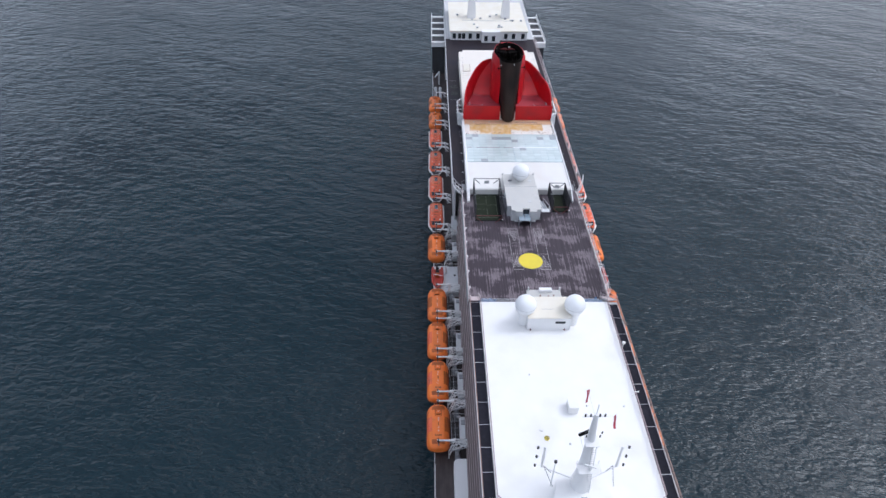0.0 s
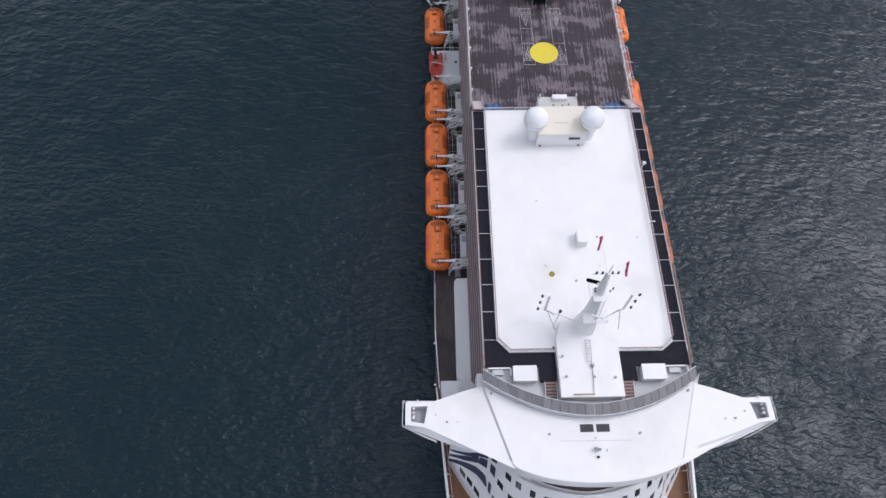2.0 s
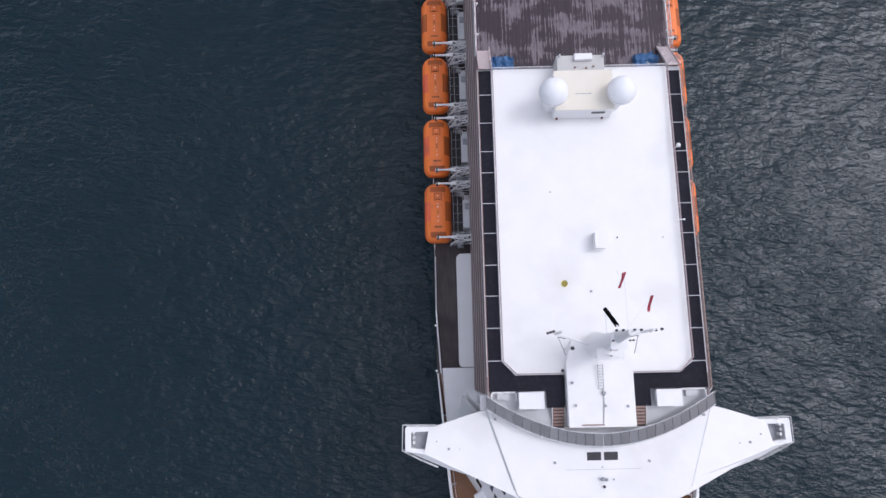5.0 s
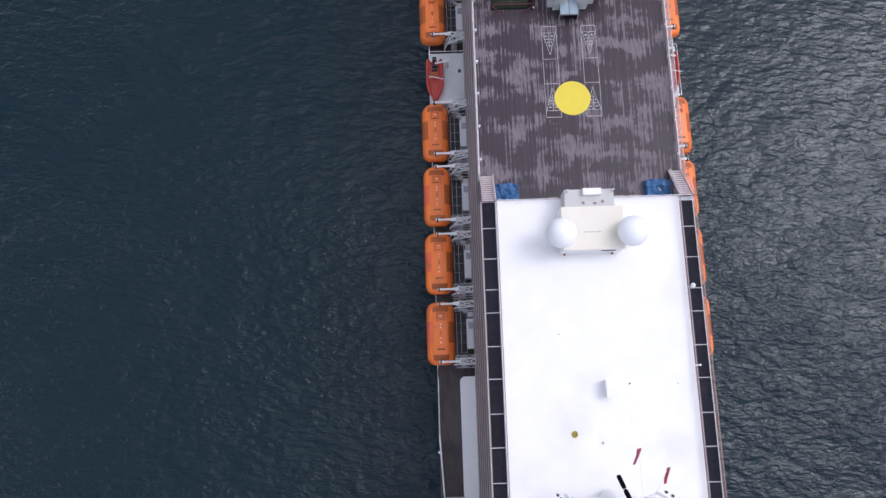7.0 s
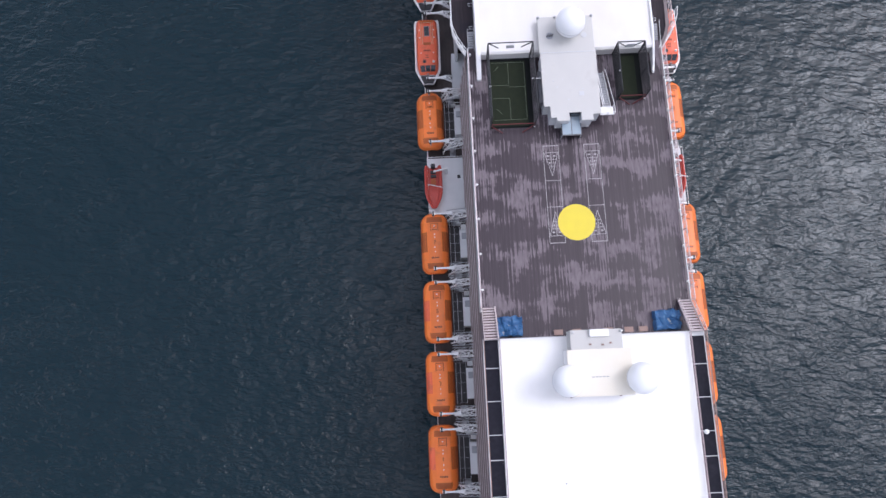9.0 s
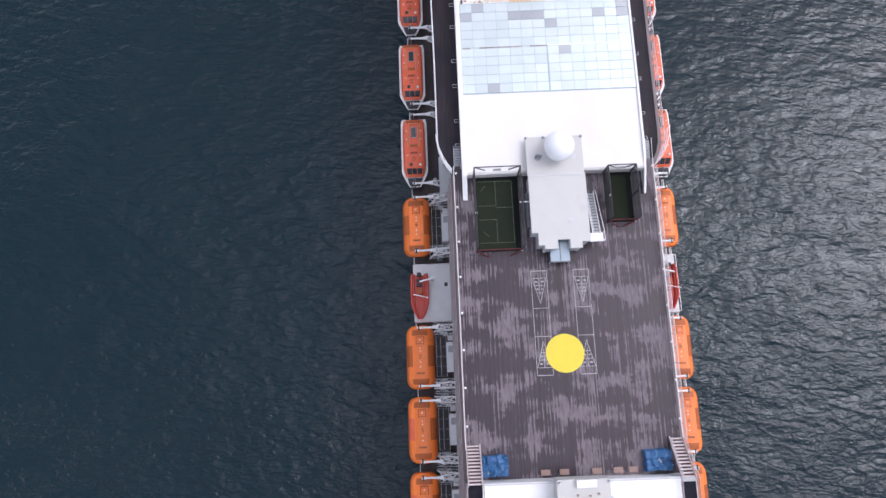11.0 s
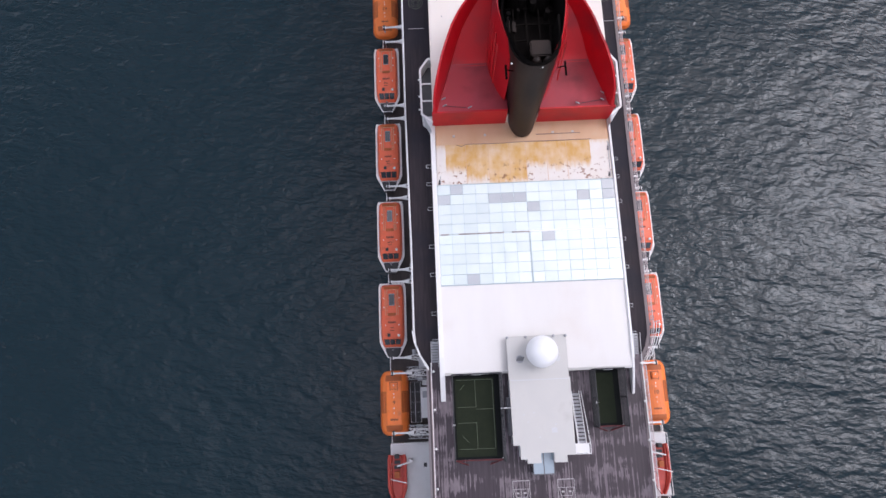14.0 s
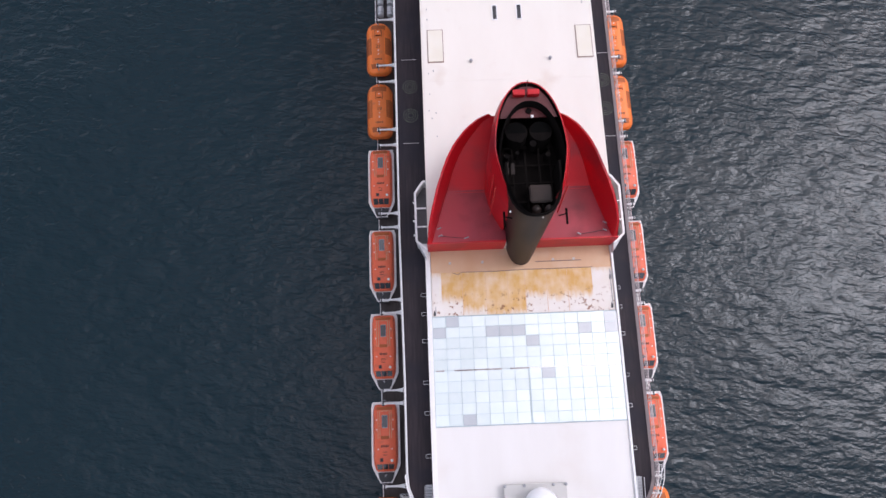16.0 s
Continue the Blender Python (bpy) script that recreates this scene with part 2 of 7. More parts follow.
def wet_deck():
    """Dark wet planking; whole stretches of planks have dried paler, each plank to its own length."""
    m = material("wet_teak_deck", (0.031, 0.022, 0.029), 0.42, second=(0.054, 0.039, 0.049), scale=1.0, amount=0.9, stretch=(6, 0.25, 1), spec=0.35)
    t = m.node_tree
    p = t.nodes["Principled BSDF"]
    base = p.inputs["Base Color"].links[0].from_socket
    geo = t.nodes["Geometry"]

    def calc(op, a, b=0.0):
        n = t.nodes.new("ShaderNodeMath")
        n.operation = op
        for q, v in zip(n.inputs, (a, b)):
            if isinstance(v, float):
                q.default_value = v
            else:
                t.links.new(v, q)
        return n.outputs[0]

    def noise(stretch, detail):
        mp = t.nodes.new("ShaderNodeMapping")
        mp.inputs["Scale"].default_value = stretch
        t.links.new(geo.outputs["Position"], mp.inputs["Vector"])
        n = t.nodes.new("ShaderNodeTexNoise")
        n.inputs["Scale"].default_value, n.inputs["Detail"].default_value = 1.0, detail
        t.links.new(mp.outputs["Vector"], n.inputs["Vector"])
        return n.outputs["Fac"]

    def ranged(src, a, b, c=0.0, d=1.0):
        r = t.nodes.new("ShaderNodeMapRange")
        for k, v in zip(("From Min", "From Max", "To Min", "To Max"), (a, b, c, d)):
            r.inputs[k].default_value = v
        t.links.new(src, r.inputs["Value"])
        return r.outputs["Result"]

    sep = t.nodes.new("ShaderNodeSeparateXYZ")
    t.links.new(geo.outputs["Position"], sep.inputs["Vector"])
    plank = calc("FLOOR", calc("MULTIPLY", sep.outputs["X"], 5.5))
    rnd = t.nodes.new("ShaderNodeTexWhiteNoise")
    rnd.noise_dimensions = "1D"
    t.links.new(plank, rnd.inputs["W"])
    patch = noise((0.19, 0.33, 1), 3)
    fray = noise((6.5, 0.42, 1), 2)
    dry = calc("ADD", calc("ADD", patch, calc("MULTIPLY", rnd.outputs["Value"], 0.17)), calc("MULTIPLY", fray, 0.36))
    dry = ranged(dry, 0.772, 0.825)
    dry = calc("MULTIPLY", dry, ranged(noise((3.0, 0.8, 1), 4), 0.30, 0.62, 0.45, 1.0))
    tone = t.nodes.new("ShaderNodeHueSaturation")
    t.links.new(ranged(rnd.outputs["Value"], 0.0, 1.0, 0.86, 1.16), tone.inputs["Value"])
    t.links.new(base, tone.inputs["Color"])
    x = t.nodes.new("ShaderNodeMix")
    x.data_type = "RGBA"
    t.links.new(dry, x.inputs["Factor"])
    t.links.new(tone.outputs["Color"], x.inputs["A"])
    x.inputs["B"].default_value = (0.195, 0.163, 0.180, 1)
    t.links.new(x.outputs["Result"], p.inputs["Base Color"])
    t.links.new(ranged(dry, 0.0, 1.0, 0.34, 0.8), p.inputs["Roughness"])
    return m


WET_DECK = wet_deck()
SIDE_DECK = material("wet_side_deck", (0.014, 0.010, 0.014), 0.55, second=(0.034, 0.024, 0.030), scale=0.8, amount=0.8, stretch=(4, 0.3, 1),
                     stain=(0.013, 0.011, 0.019), stain_scale=0.2, stain_cut=(0.45, 0.65), bump=0.002, bump_scale=15, spec=0.25)
# the shade below the boats is put into this dark deck colour
PROM_DECK = material("shaded_promenade_teak", (0.040, 0.029, 0.028), 0.6, second=(0.075, 0.058, 0.056), scale=0.8, amount=0.8, stretch=(4, 0.3, 1),
                     stain=(0.026, 0.020, 0.021), stain_scale=0.3, stain_cut=(0.45, 0.7))


def rusty_roof():
    """Pale steel roof, stained ochre by soot and rust that ran from the funnel."""
    m = material("rust_stained_roof", (0.76, 0.72, 0.68), 0.6, second=(0.70, 0.62, 0.54), scale=0.5, amount=0.7)
    t = m.node_tree
    p = t.nodes["Principled BSDF"]
    base = p.inputs["Base Color"].links[0].from_socket
    geo = t.nodes["Geometry"]
    sep = t.nodes.new("ShaderNodeSeparateXYZ")
    t.links.new(geo.outputs["Position"], sep.inputs["Vector"])

    def span(src, a, b, c=0.0, d=1.0):
        r = t.nodes.new("ShaderNodeMapRange")
        for k, v in zip(("From Min", "From Max", "To Min", "To Max"), (a, b, c, d)):
            r.inputs[k].default_value = v
        t.links.new(src, r.inputs["Value"])
        return r.outputs["Result"]

    def math_node(op, a, b):
        n = t.nodes.new("ShaderNodeMath")
        n.operation = op
        for s, v in zip(n.inputs, (a, b)):
            if isinstance(v, float):
                s.default_value = v
            else:
                t.links.new(v, s)
        return n.outputs[0]

    def grain(sc, detail, stretch=(1, 1, 1)):
        mp = t.nodes.new("ShaderNodeMapping")
        mp.inputs["Scale"].default_value = stretch
        t.links.new(geo.outputs["Position"], mp.inputs["Vector"])
        n = t.nodes.new("ShaderNodeTexNoise")
        n.inputs["Scale"].default_value, n.inputs["Detail"].default_value = sc, detail
        t.links.new(mp.outputs["Vector"], n.inputs["Vector"])
        return n.outputs["Fac"]

    def mixed(f, a, b):
        x = t.nodes.new("ShaderNodeMix")
        x.data_type = "RGBA"
        t.links.new(f, x.inputs["Factor"])
        for k, v in (("A", a), ("B", b)):
            if isinstance(v, tuple):
                x.inputs[k].default_value = (*v, 1)
            else:
                t.links.new(v, x.inputs[k])
        return x.outputs["Result"]

    # the stain runs down each roof panel to its own length
    ramp = t.nodes.new("ShaderNodeValToRGB")
    ramp.color_ramp.interpolation = "CONSTANT"
    stops = ramp.color_ramp.elements
    for pos, v in ((0.052, 0.42), (0.17, 0.15), (0.30, 0.02), (0.42, 0.05), (0.515, 0.44), (0.634, 0.36), (0.75, 0.42), (0.885, 1.0)):
        e = stops.new(pos)
        e.color = (v, v, v, 1)
    stops[0].color = (1, 1, 1, 1)
    stops.remove(stops[-1])
    t.links.new(span(sep.outputs["X"], -12.2, 12.2), ramp.inputs["Fac"])
    depth = span(sep.outputs["Y"], 108.1, 114.0)
    streak = grain(1.0, 5, (2.2, 0.35, 1))
    f = math_node("SUBTRACT", math_node("ADD", depth, math_node("MULTIPLY", streak, 0.34)), math_node("ADD", ramp.outputs["Color"], 0.08))
    f = math_node("MULTIPLY", span(f, -0.02, 0.17), span(grain(0.8, 7), 0.30, 0.58, 0.72, 1.0))
    ochre = mixed(span(grain(0.5, 6, (1.6, 0.6, 1)), 0.40, 0.66), (0.62, 0.35, 0.10), (0.68, 0.47, 0.26))
    tone = mixed(f, base, ochre)
    spots = math_node("MULTIPLY", span(grain(2.0, 4), 0.60, 0.66, 0.0, 0.85), span(depth, 0.62, 0.30))
    t.links.new(mixed(spots, tone, (0.24, 0.10, 0.045)), p.inputs["Base Color"])
    return m


RUSTY = rusty_roof()
TAN = material("ochre_stained_sill", (0.60, 0.37, 0.22), 0.55, second=(0.66, 0.45, 0.29), scale=0.35, amount=0.8, stretch=(1, 0.4, 1),
               stain=(0.62, 0.49, 0.36), stain_scale=0.3, stain_cut=(0.55, 0.8), bump=0.003, bump_scale=2)


def sea_surface():
    """Deep water: long low swell, wind waves with level crests and fine crossing ripples."""
    m = bpy.data.materials.new("sea_water")
    m.use_nodes = True
    t = m.node_tree
    p = t.nodes["Principled BSDF"]
    p.inputs["Roughness"].default_value = 0.15
    p.inputs["IOR"].default_value = 1.37
    p.inputs["Base Color"].default_value = (0.0014, 0.0142, 0.0212, 1)
    geo = t.nodes.new("ShaderNodeNewGeometry")

    def noise(sc, detail, turn, along, rough=0.5, warp=0.0):
        """along: how far the crests stretch."""
        mp = t.nodes.new("ShaderNodeMapping")
        mp.vector_type = "TEXTURE"
        mp.inputs["Rotation"].default_value = (0, 0, radians(turn))
        mp.inputs["Scale"].default_value = (along, 1, 1)
        t.links.new(geo.outputs["Position"], mp.inputs["Vector"])
        n = t.nodes.new("ShaderNodeTexNoise")
        n.inputs["Scale"].default_value, n.inputs["Detail"].default_value = sc, detail
        n.inputs["Roughness"].default_value, n.inputs["Distortion"].default_value = rough, warp
        t.links.new(mp.outputs["Vector"], n.inputs["Vector"])
        return n.outputs["Fac"]

    def ranged(src, a, b, c, d):
        r = t.nodes.new("ShaderNodeMapRange")
        for k, v in zip(("From Min", "From Max", "To Min", "To Max"), (a, b, c, d)):
            r.inputs[k].default_value = v
        t.links.new(src, r.inputs["Value"])
        return r.outputs["Result"]

    def calc(op, a, b):
        n = t.nodes.new("ShaderNodeMath")
        n.operation = op
        for q, v in zip(n.inputs, (a, b)):
            if isinstance(v, float):
                q.default_value = v
            else:
                t.links.new(v, q)
        return n.outputs[0]

    ripples = calc("ADD", calc("MULTIPLY", noise(0.92, 3, -6, 1.9, 0.52, 0.25), 0.27),
                   calc("MULTIPLY", noise(2.4, 2, 14, 1.8, 0.5, 0.3), 0.050))
    gust = ranged(noise(0.030, 3, -20, 1.6), 0.36, 0.64, 0.78, 1.25)
    groups = ranged(noise(0.17, 2, 25, 1.7), 0.34, 0.66, 0.70, 1.25)  # wave sets
    sep = t.nodes.new("ShaderNodeSeparateXYZ")
    t.links.new(geo.outputs["Position"], sep.inputs["Vector"])
    breeze = ranged(sep.outputs["Y"], 25.0, 80.0, 1.95, 0.88)  # the breeze is fresher ahead of the ship
    height = calc("MULTIPLY", ripples, calc("MULTIPLY", calc("MULTIPLY", gust, groups), breeze))
    height = calc("ADD", height, calc("MULTIPLY", noise(0.36, 2, -10, 2.0, 0.5, 0.3), 0.50))
    height = calc("ADD", height, calc("MULTIPLY", noise(0.060, 1, -34, 3.0), 0.80))
    height = calc("MULTIPLY", height, ranged(sep.outputs["X"], -75.0, -35.0, 1.30, 1.0))  # steeper waves on the weather side
    b = t.nodes.new("ShaderNodeBump")
    b.inputs["Distance"].default_value, b.inputs["Strength"].default_value = 1.0, 1.0
    t.links.new(height, b.inputs["Height"])
    t.links.new(b.outputs["Normal"], p.inputs["Normal"])
    return m


SEA = sea_surface()


# ---------------------------------------------------------------- mesh tools
class Geo:
    """Collects vertices and faces of one mesh."""

    def __init__(self):
        self.v, self.f = [], []

    def add(self, verts, faces):
        k = len(self.v)
        self.v += [tuple(p) for p in verts]
        self.f += [tuple(i + k for i in f) for f in faces]
        return self

    def box(self, x0, x1, y0, y1, z0, z1):
        v = [(x, y, z) for z in (z0, z1) for y in (y0, y1) for x in (x0, x1)]
        return self.add(v, [(0, 2, 3, 1), (4, 5, 7, 6), (0, 1, 5, 4), (2, 6, 7, 3), (0, 4, 6, 2), (1, 3, 7, 5)])

    def prism(self, pts, z0, z1):
        """Outline pts in plan; z0 and z1 are heights, or functions of (x, y)."""
        lo = z0 if callable(z0) else (lambda x, y: z0)
        hi = z1 if callable(z1) else (lambda x, y: z1)
        n = len(pts)
        v = [(x, y, lo(x, y)) for x, y in pts] + [(x, y, hi(x, y)) for x, y in pts]
        return self.add(v, [tuple(range(n))[::-1], tuple(range(n, 2 * n))] + [(i, (i + 1) % n, n + (i + 1) % n, n + i) for i in range(n)])

    def loft(self, rings, closed=True, caps=True):
        n = len(rings[0])
        v = [p for r in rings for p in r]
        f = []
        for j in range(len(rings) - 1):
            for i in range(n if closed else n - 1):
                a, b = j * n + i, j * n + (i + 1) % n
                f.append((a, b, b + n, a + n))
        if caps and closed:
            f += [tuple(range(n))[::-1], tuple(range((len(rings) - 1) * n, len(rings) * n))]
        return self.add(v, f)

    def tube(self, p, q, r, n=8, r2=None):
        p, q = Vector(p), Vector(q)
        d = (q - p).normalized()
        u = d.orthogonal().normalized()
        w = d.cross(u)
        ring = lambda c, k: [c + u * (k * math.cos(2 * math.pi * i / n)) + w * (k * math.sin(2 * math.pi * i / n)) for i in range(n)]
        return self.loft([ring(p, r), ring(q, r if r2 is None else r2)])

    def beam(self, p, q, w, h=None):
        """A square bar from p to q, w wide level, h deep."""
        p, q = Vector(p), Vector(q)
        h = h or w
        d = (q - p).normalized()
        s = d.cross(Vector((0, 0, 1)))
        s = s.normalized() if s.length > 1e-4 else Vector((1, 0, 0))
        t = s.cross(d)
        ring = lambda c: [c + s * a * w / 2 + t * b * h / 2 for a, b in ((-1, -1), (1, -1), (1, 1), (-1, 1))]
        return self.loft([ring(p), ring(q)])

    def ball(self, c, r, n=24, m=14, low=-1.0, squash=1.0):
        rings = []
        a0 = math.asin(max(-0.999, low))
        for j in range(m + 1):
            a = a0 + (math.pi / 2 * 0.995 - a0) * j / m
            rings.append([(c[0] + r * math.cos(a) * math.cos(2 * math.pi * i / n), c[1] + r * math.cos(a) * math.sin(2 * math.pi * i / n), c[2] + squash * r * math.sin(a)) for i in range(n)])
        return self.loft(rings)

    def sheet(self, fn, us, vs):
        n = len(us)
        v = [fn(a, b) for b in vs for a in us]
        return self.add(v, [(j * n + i, j * n + i + 1, (j + 1) * n + i + 1, (j + 1) * n + i) for j in range(len(vs) - 1) for i in range(n - 1)])


def as_mesh(name, g, mat, smooth=False, bevel=0.0, fix=True):
    me = bpy.data.meshes.new(name)
    me.from_pydata(g.v, [], g.f)
    if fix or bevel:
        bm = bmesh.new()
        bm.from_mesh(me)
        bmesh.ops.recalc_face_normals(bm, faces=bm.faces)
        if bevel:
            es = [e for e in bm.edges if len(e.link_faces) == 2 and e.calc_face_angle(0) > 0.5]
            bmesh.ops.bevel(bm, geom=es, offset=bevel, segments=2, affect="EDGES", clamp_overlap=True)
        bm.to_mesh(me)
        bm.free()
    if smooth:
        me.polygons.foreach_set("use_smooth", [True] * len(me.polygons))
        me.set_sharp_from_angle(angle=radians(40))
    me.materials.append(mat)
    return me


def part(name, g, mat, parent=None, label="", smooth=False, bevel=0.0, fix=True):
    ob = new(name, as_mesh(name, g, mat, smooth, bevel, fix) if isinstance(g, Geo) else g)
    ob.parent = parent
    return tagged(ob, label)


def thing(name, at, label, category, group=""):
    ob = new(name)
    ob.empty_display_size = 0.2
    ob.location = at
    return tagged(ob, label, category, group)


def setting(name, g, mat, label, category, **kw):
    return tagged(part(name, g, mat, None, label, **kw), "", category, "", "structure")


def piece(name, mesh, parent, at=(0, 0, 0), turn=0.0):
    ob = new(name, mesh)
    ob.parent = parent
    ob.location = at
    ob.rotation_euler[2] = turn
    return ob


def number(text, size, parent, at, mat=LETTER, turn=0.0):
    cu = bpy.data.curves.new("number", "FONT")
    cu.body, cu.size, cu.align_x, cu.align_y, cu.extrude = text, size, "CENTER", "CENTER", 0.004
    cu.materials.append(mat)
    ob = new("number", cu)
    ob.parent, ob.location = parent, at
    ob.rotation_euler[2] = turn
    return ob


# ---------------------------------------------------------------- sea and hull
sea = Geo().sheet(lambda a, b: (a, b, 0.0), [-4000, -1500, -500, 0, 500, 1500, 4000], [-4000, -1500, -500, 0, 500, 1500, 4000])
setting("water", sea, SEA, "dark teal rippled sea under an overcast sky", "sea", fix=False)

BOW_X = -0.5  # the stem lies a little to port of the roof's middle line
HALF = [(-60, 0.4), (-57, 4.0), (-50, 9.4), (-42, 13.3), (-32.5, 16.5), (-25, 17.8), (-14, 19.1), (0, 20.3), (10, 20.9), (195, 21.0), (215, 20.4), (232, 18.5)]


def half_beam(y):
    for (a, b), (c, d) in zip(HALF, HALF[1:]):
        if y <= c:
            return b + (d - b) * (y - a) / (c - a)
    return HALF[-1][1]


ys = [-60 + 2.0 * i for i in range(16)] + [-28 + 4 * i for i in range(6)] + [0, 5, 10, 60, 120, 195, 205, 215, 224, 232]
ys = sorted(set(ys))


def hull_ring(z, narrow, rake):
    pts = []
    for side in (-1, 1):
        row = []
        for y in ys:
            b = half_beam(y)
            b = min(b, 18.6) * narrow if z < 14 else b
            yy = y + rake * max(0.0, (-y - 15) / 45) ** 1.2
            row.append((side * max(b, 0.15) + BOW_X * min(1.0, max(0.0, (5 - y) / 15)), yy, z))
        pts += row if side < 0 else row[::-1]
    return pts


g = Geo().loft([hull_ring(-2, 0.96, 14), hull_ring(4, 0.985, 9), hull_ring(10, 1.0, 4), hull_ring(13.6, 1.0, 1.5), hull_ring(15.4, 1.0, 0), hull_ring(16.2, 1.0, 0)])
hull = setting("hull", g, WHITE, "long white painted ship hull afloat", "hull", smooth=True)

# Bow deck, bulwark and promenade at one level
INNER = [(20.1, 0), (18.75, -13.5), (18.15, -19), (16.6, -26), (14.3, -30.2), (11.2, -33.2), (8.0, -35.0), (4.0, -36.3), (0.0, -36.8)]
OUTER = [(20.3, 0), (19.1, -14), (18.45, -20), (17.5, -27), (16.4, -33.5), (13.0, -43), (9.4, -50), (4.6, -57), (0.0, -60.2)]

def rounded(pts, n=4):
    """The same line with its corners drawn as smooth curves."""
    out = []
    for i in range(len(pts) - 1):
        p0, p1, p2, p3 = (Vector((*pts[min(max(k, 0), len(pts) - 1)], 0)) for k in (i - 1, i, i + 1, i + 2))
        for k in range(n):
            s = k / n
            v = 0.5 * (2 * p1 + (p2 - p0) * s + (2 * p0 - 5 * p1 + 4 * p2 - p3) * s * s + (3 * p1 - p0 - 3 * p2 + p3) * s ** 3)
            out.append((v.x, v.y))
    return out + [pts[-1]]


INNER, OUTER = rounded(INNER), rounded(OUTER)
bow_outline = [(BOW_X - x - 0.1, y) for x, y in INNER] + [(BOW_X + x + 0.1, y) for x, y in INNER[-2::-1]]
setting("bow_deck", Geo().prism(bow_outline, 16.15, 16.3), BOW_DECK, "brown painted open foredeck of the ship", "deck")


def rim_top(y):
    """Height of the bulwark: high abreast the bridge, sweeping down to the whaleback."""
    return 18.3 - 0.8 * min(1.0, max(0.0, (-y - 20) / 9))


for side in (-1, 1):
    rings, low = [], []
    for (a, b), (c, d) in zip(OUTER, INNER):
        z = rim_top(b) if b < -2 else 17.35 + 0.95 * min(1.0, -b / 2)
        a, c = BOW_X + side * a, BOW_X + side * c
        rings.append([(a, b, 16.0), (a + side * 0.03, b, z - 0.06), (a - side * 0.04, b, z), (c + side * 0.06, d, z + 0.02), (c, d, z - 0.06), (c, d, 16.1)])
        low.append([(c - side * 0.03, d, 16.3), (c - side * 0.03, d, 17.05), (c + side * 0.02, d, 17.05), (c + side * 0.02, d, 16.3)])
    bw = setting("bulwark", Geo().loft(rings), WHITE, "white steel bulwark and whaleback round the foredeck", "bulwark")
    # brown strip stands in for shade on the bulwark's inner face
    part("kick_plate", Geo().loft(low), BOW_DECK, bw, "brown strip painted for the bulwark's shaded inner face")
    for (c, d), (e, f) in zip(INNER[2:14:2], INNER[4:16:2]):
        x = BOW_X + side * c
        part("stay", Geo().add([(x, d - 0.05, 16.3), (x - side * 0.75, d - 0.05, 16.3), (x, d - 0.05, rim_top(d) - 0.1), (x, d + 0.05, 16.3), (x - side * 0.75, d + 0.05, 16.3), (x, d + 0.05, rim_top(d) - 0.1)],
                               [(0, 1, 2), (5, 4, 3), (0, 3, 4, 1), (1, 4, 5, 2), (2, 5, 3, 0)]), PALE_GREY, bw)
    line = Geo()
    for (c, d), (e, f) in zip(INNER[:16], INNER[1:17]):
        line.tube((BOW_X + side * (c - 0.45), d, 17.6), (BOW_X + side * (e - 0.45), f, 17.6), 0.05, 6)
    part("storm_rail", line, PINK_RAIL, bw)
    rings = []
    for y in (0, 5, 10):
        b = half_beam(y)
        rings.append([(side * b, y, 16.1), (side * (b + 0.02), y, 17.35), (side * (b - 0.16), y, 17.4), (side * (b - 0.18), y, 16.1)])
    setting("bulwark", Geo().loft(rings), WHITE, "white steel bulwark beside the promenade", "bulwark")
    g = Geo().box(side * 14.2, side * 20.85, 0, 225, 16.16, 16.32)
    setting("promenade_deck", g, PROM_DECK, "teak promenade deck painted dark for the shade below the boats", "deck")

# ---------------------------------------------------------------- curved bridge front
FRONT_Z0, FRONT_Z1 = 16.3, 33.0
FOOT = [(0, -29.2), (1.7, -29.05), (4.0, -28.5), (6.3, -27.6), (8.4, -26.3), (10.3, -24.7), (11.6, -23.2), (12.6, -21.7), (13.6, -19.6), (14.8, -17.5), (16.4, -15.2), (18.6, -11.6)]


def foot_y(x):
    x = min(abs(x), 18.59)
    for (p, q), (c, d) in zip(FOOT, FOOT[1:]):
        if x <= c:
            return q + (d - q) * (x - p) / (c - p)


def front_y(x, z):
    return foot_y(x) + (z - FRONT_Z0) * 0.86 * (1 - 0.35 * (x / 18) ** 2)


xs = [-19 + i for i in range(39)]
xs = [-18.6] + [x for x in xs if abs(x) < 18.5] + [18.6]
zs = [i / 10 for i in range(11)]


def front_top(x):
    """The wall ends at the walkway amidships and runs up to the wings at the sides."""
    return 29.2 + (FRONT_Z1 - 29.2) * min(1.0, max(0.0, (abs(x) - 8.0) / 2.0))


def front_pt(x, z):
    k = 1 - 0.10 * (z - FRONT_Z0) / 17
    return (BOW_X + x * k, front_y(x, z), z)


def front_at(x, s):
    return front_pt(x, FRONT_Z0 + (front_top(x) - FRONT_Z0) * s)


g = Geo().sheet(front_at, xs, zs)
g.sheet(lambda x, s: (front_at(x, s)[0] * 0.97, front_at(x, s)[1] + 0.5, front_at(x, s)[2]), xs, zs)
front_wall = setting("wall_front", g, WHITE, "white curved sloping superstructure front with small square windows", "wall", smooth=True, fix=False)


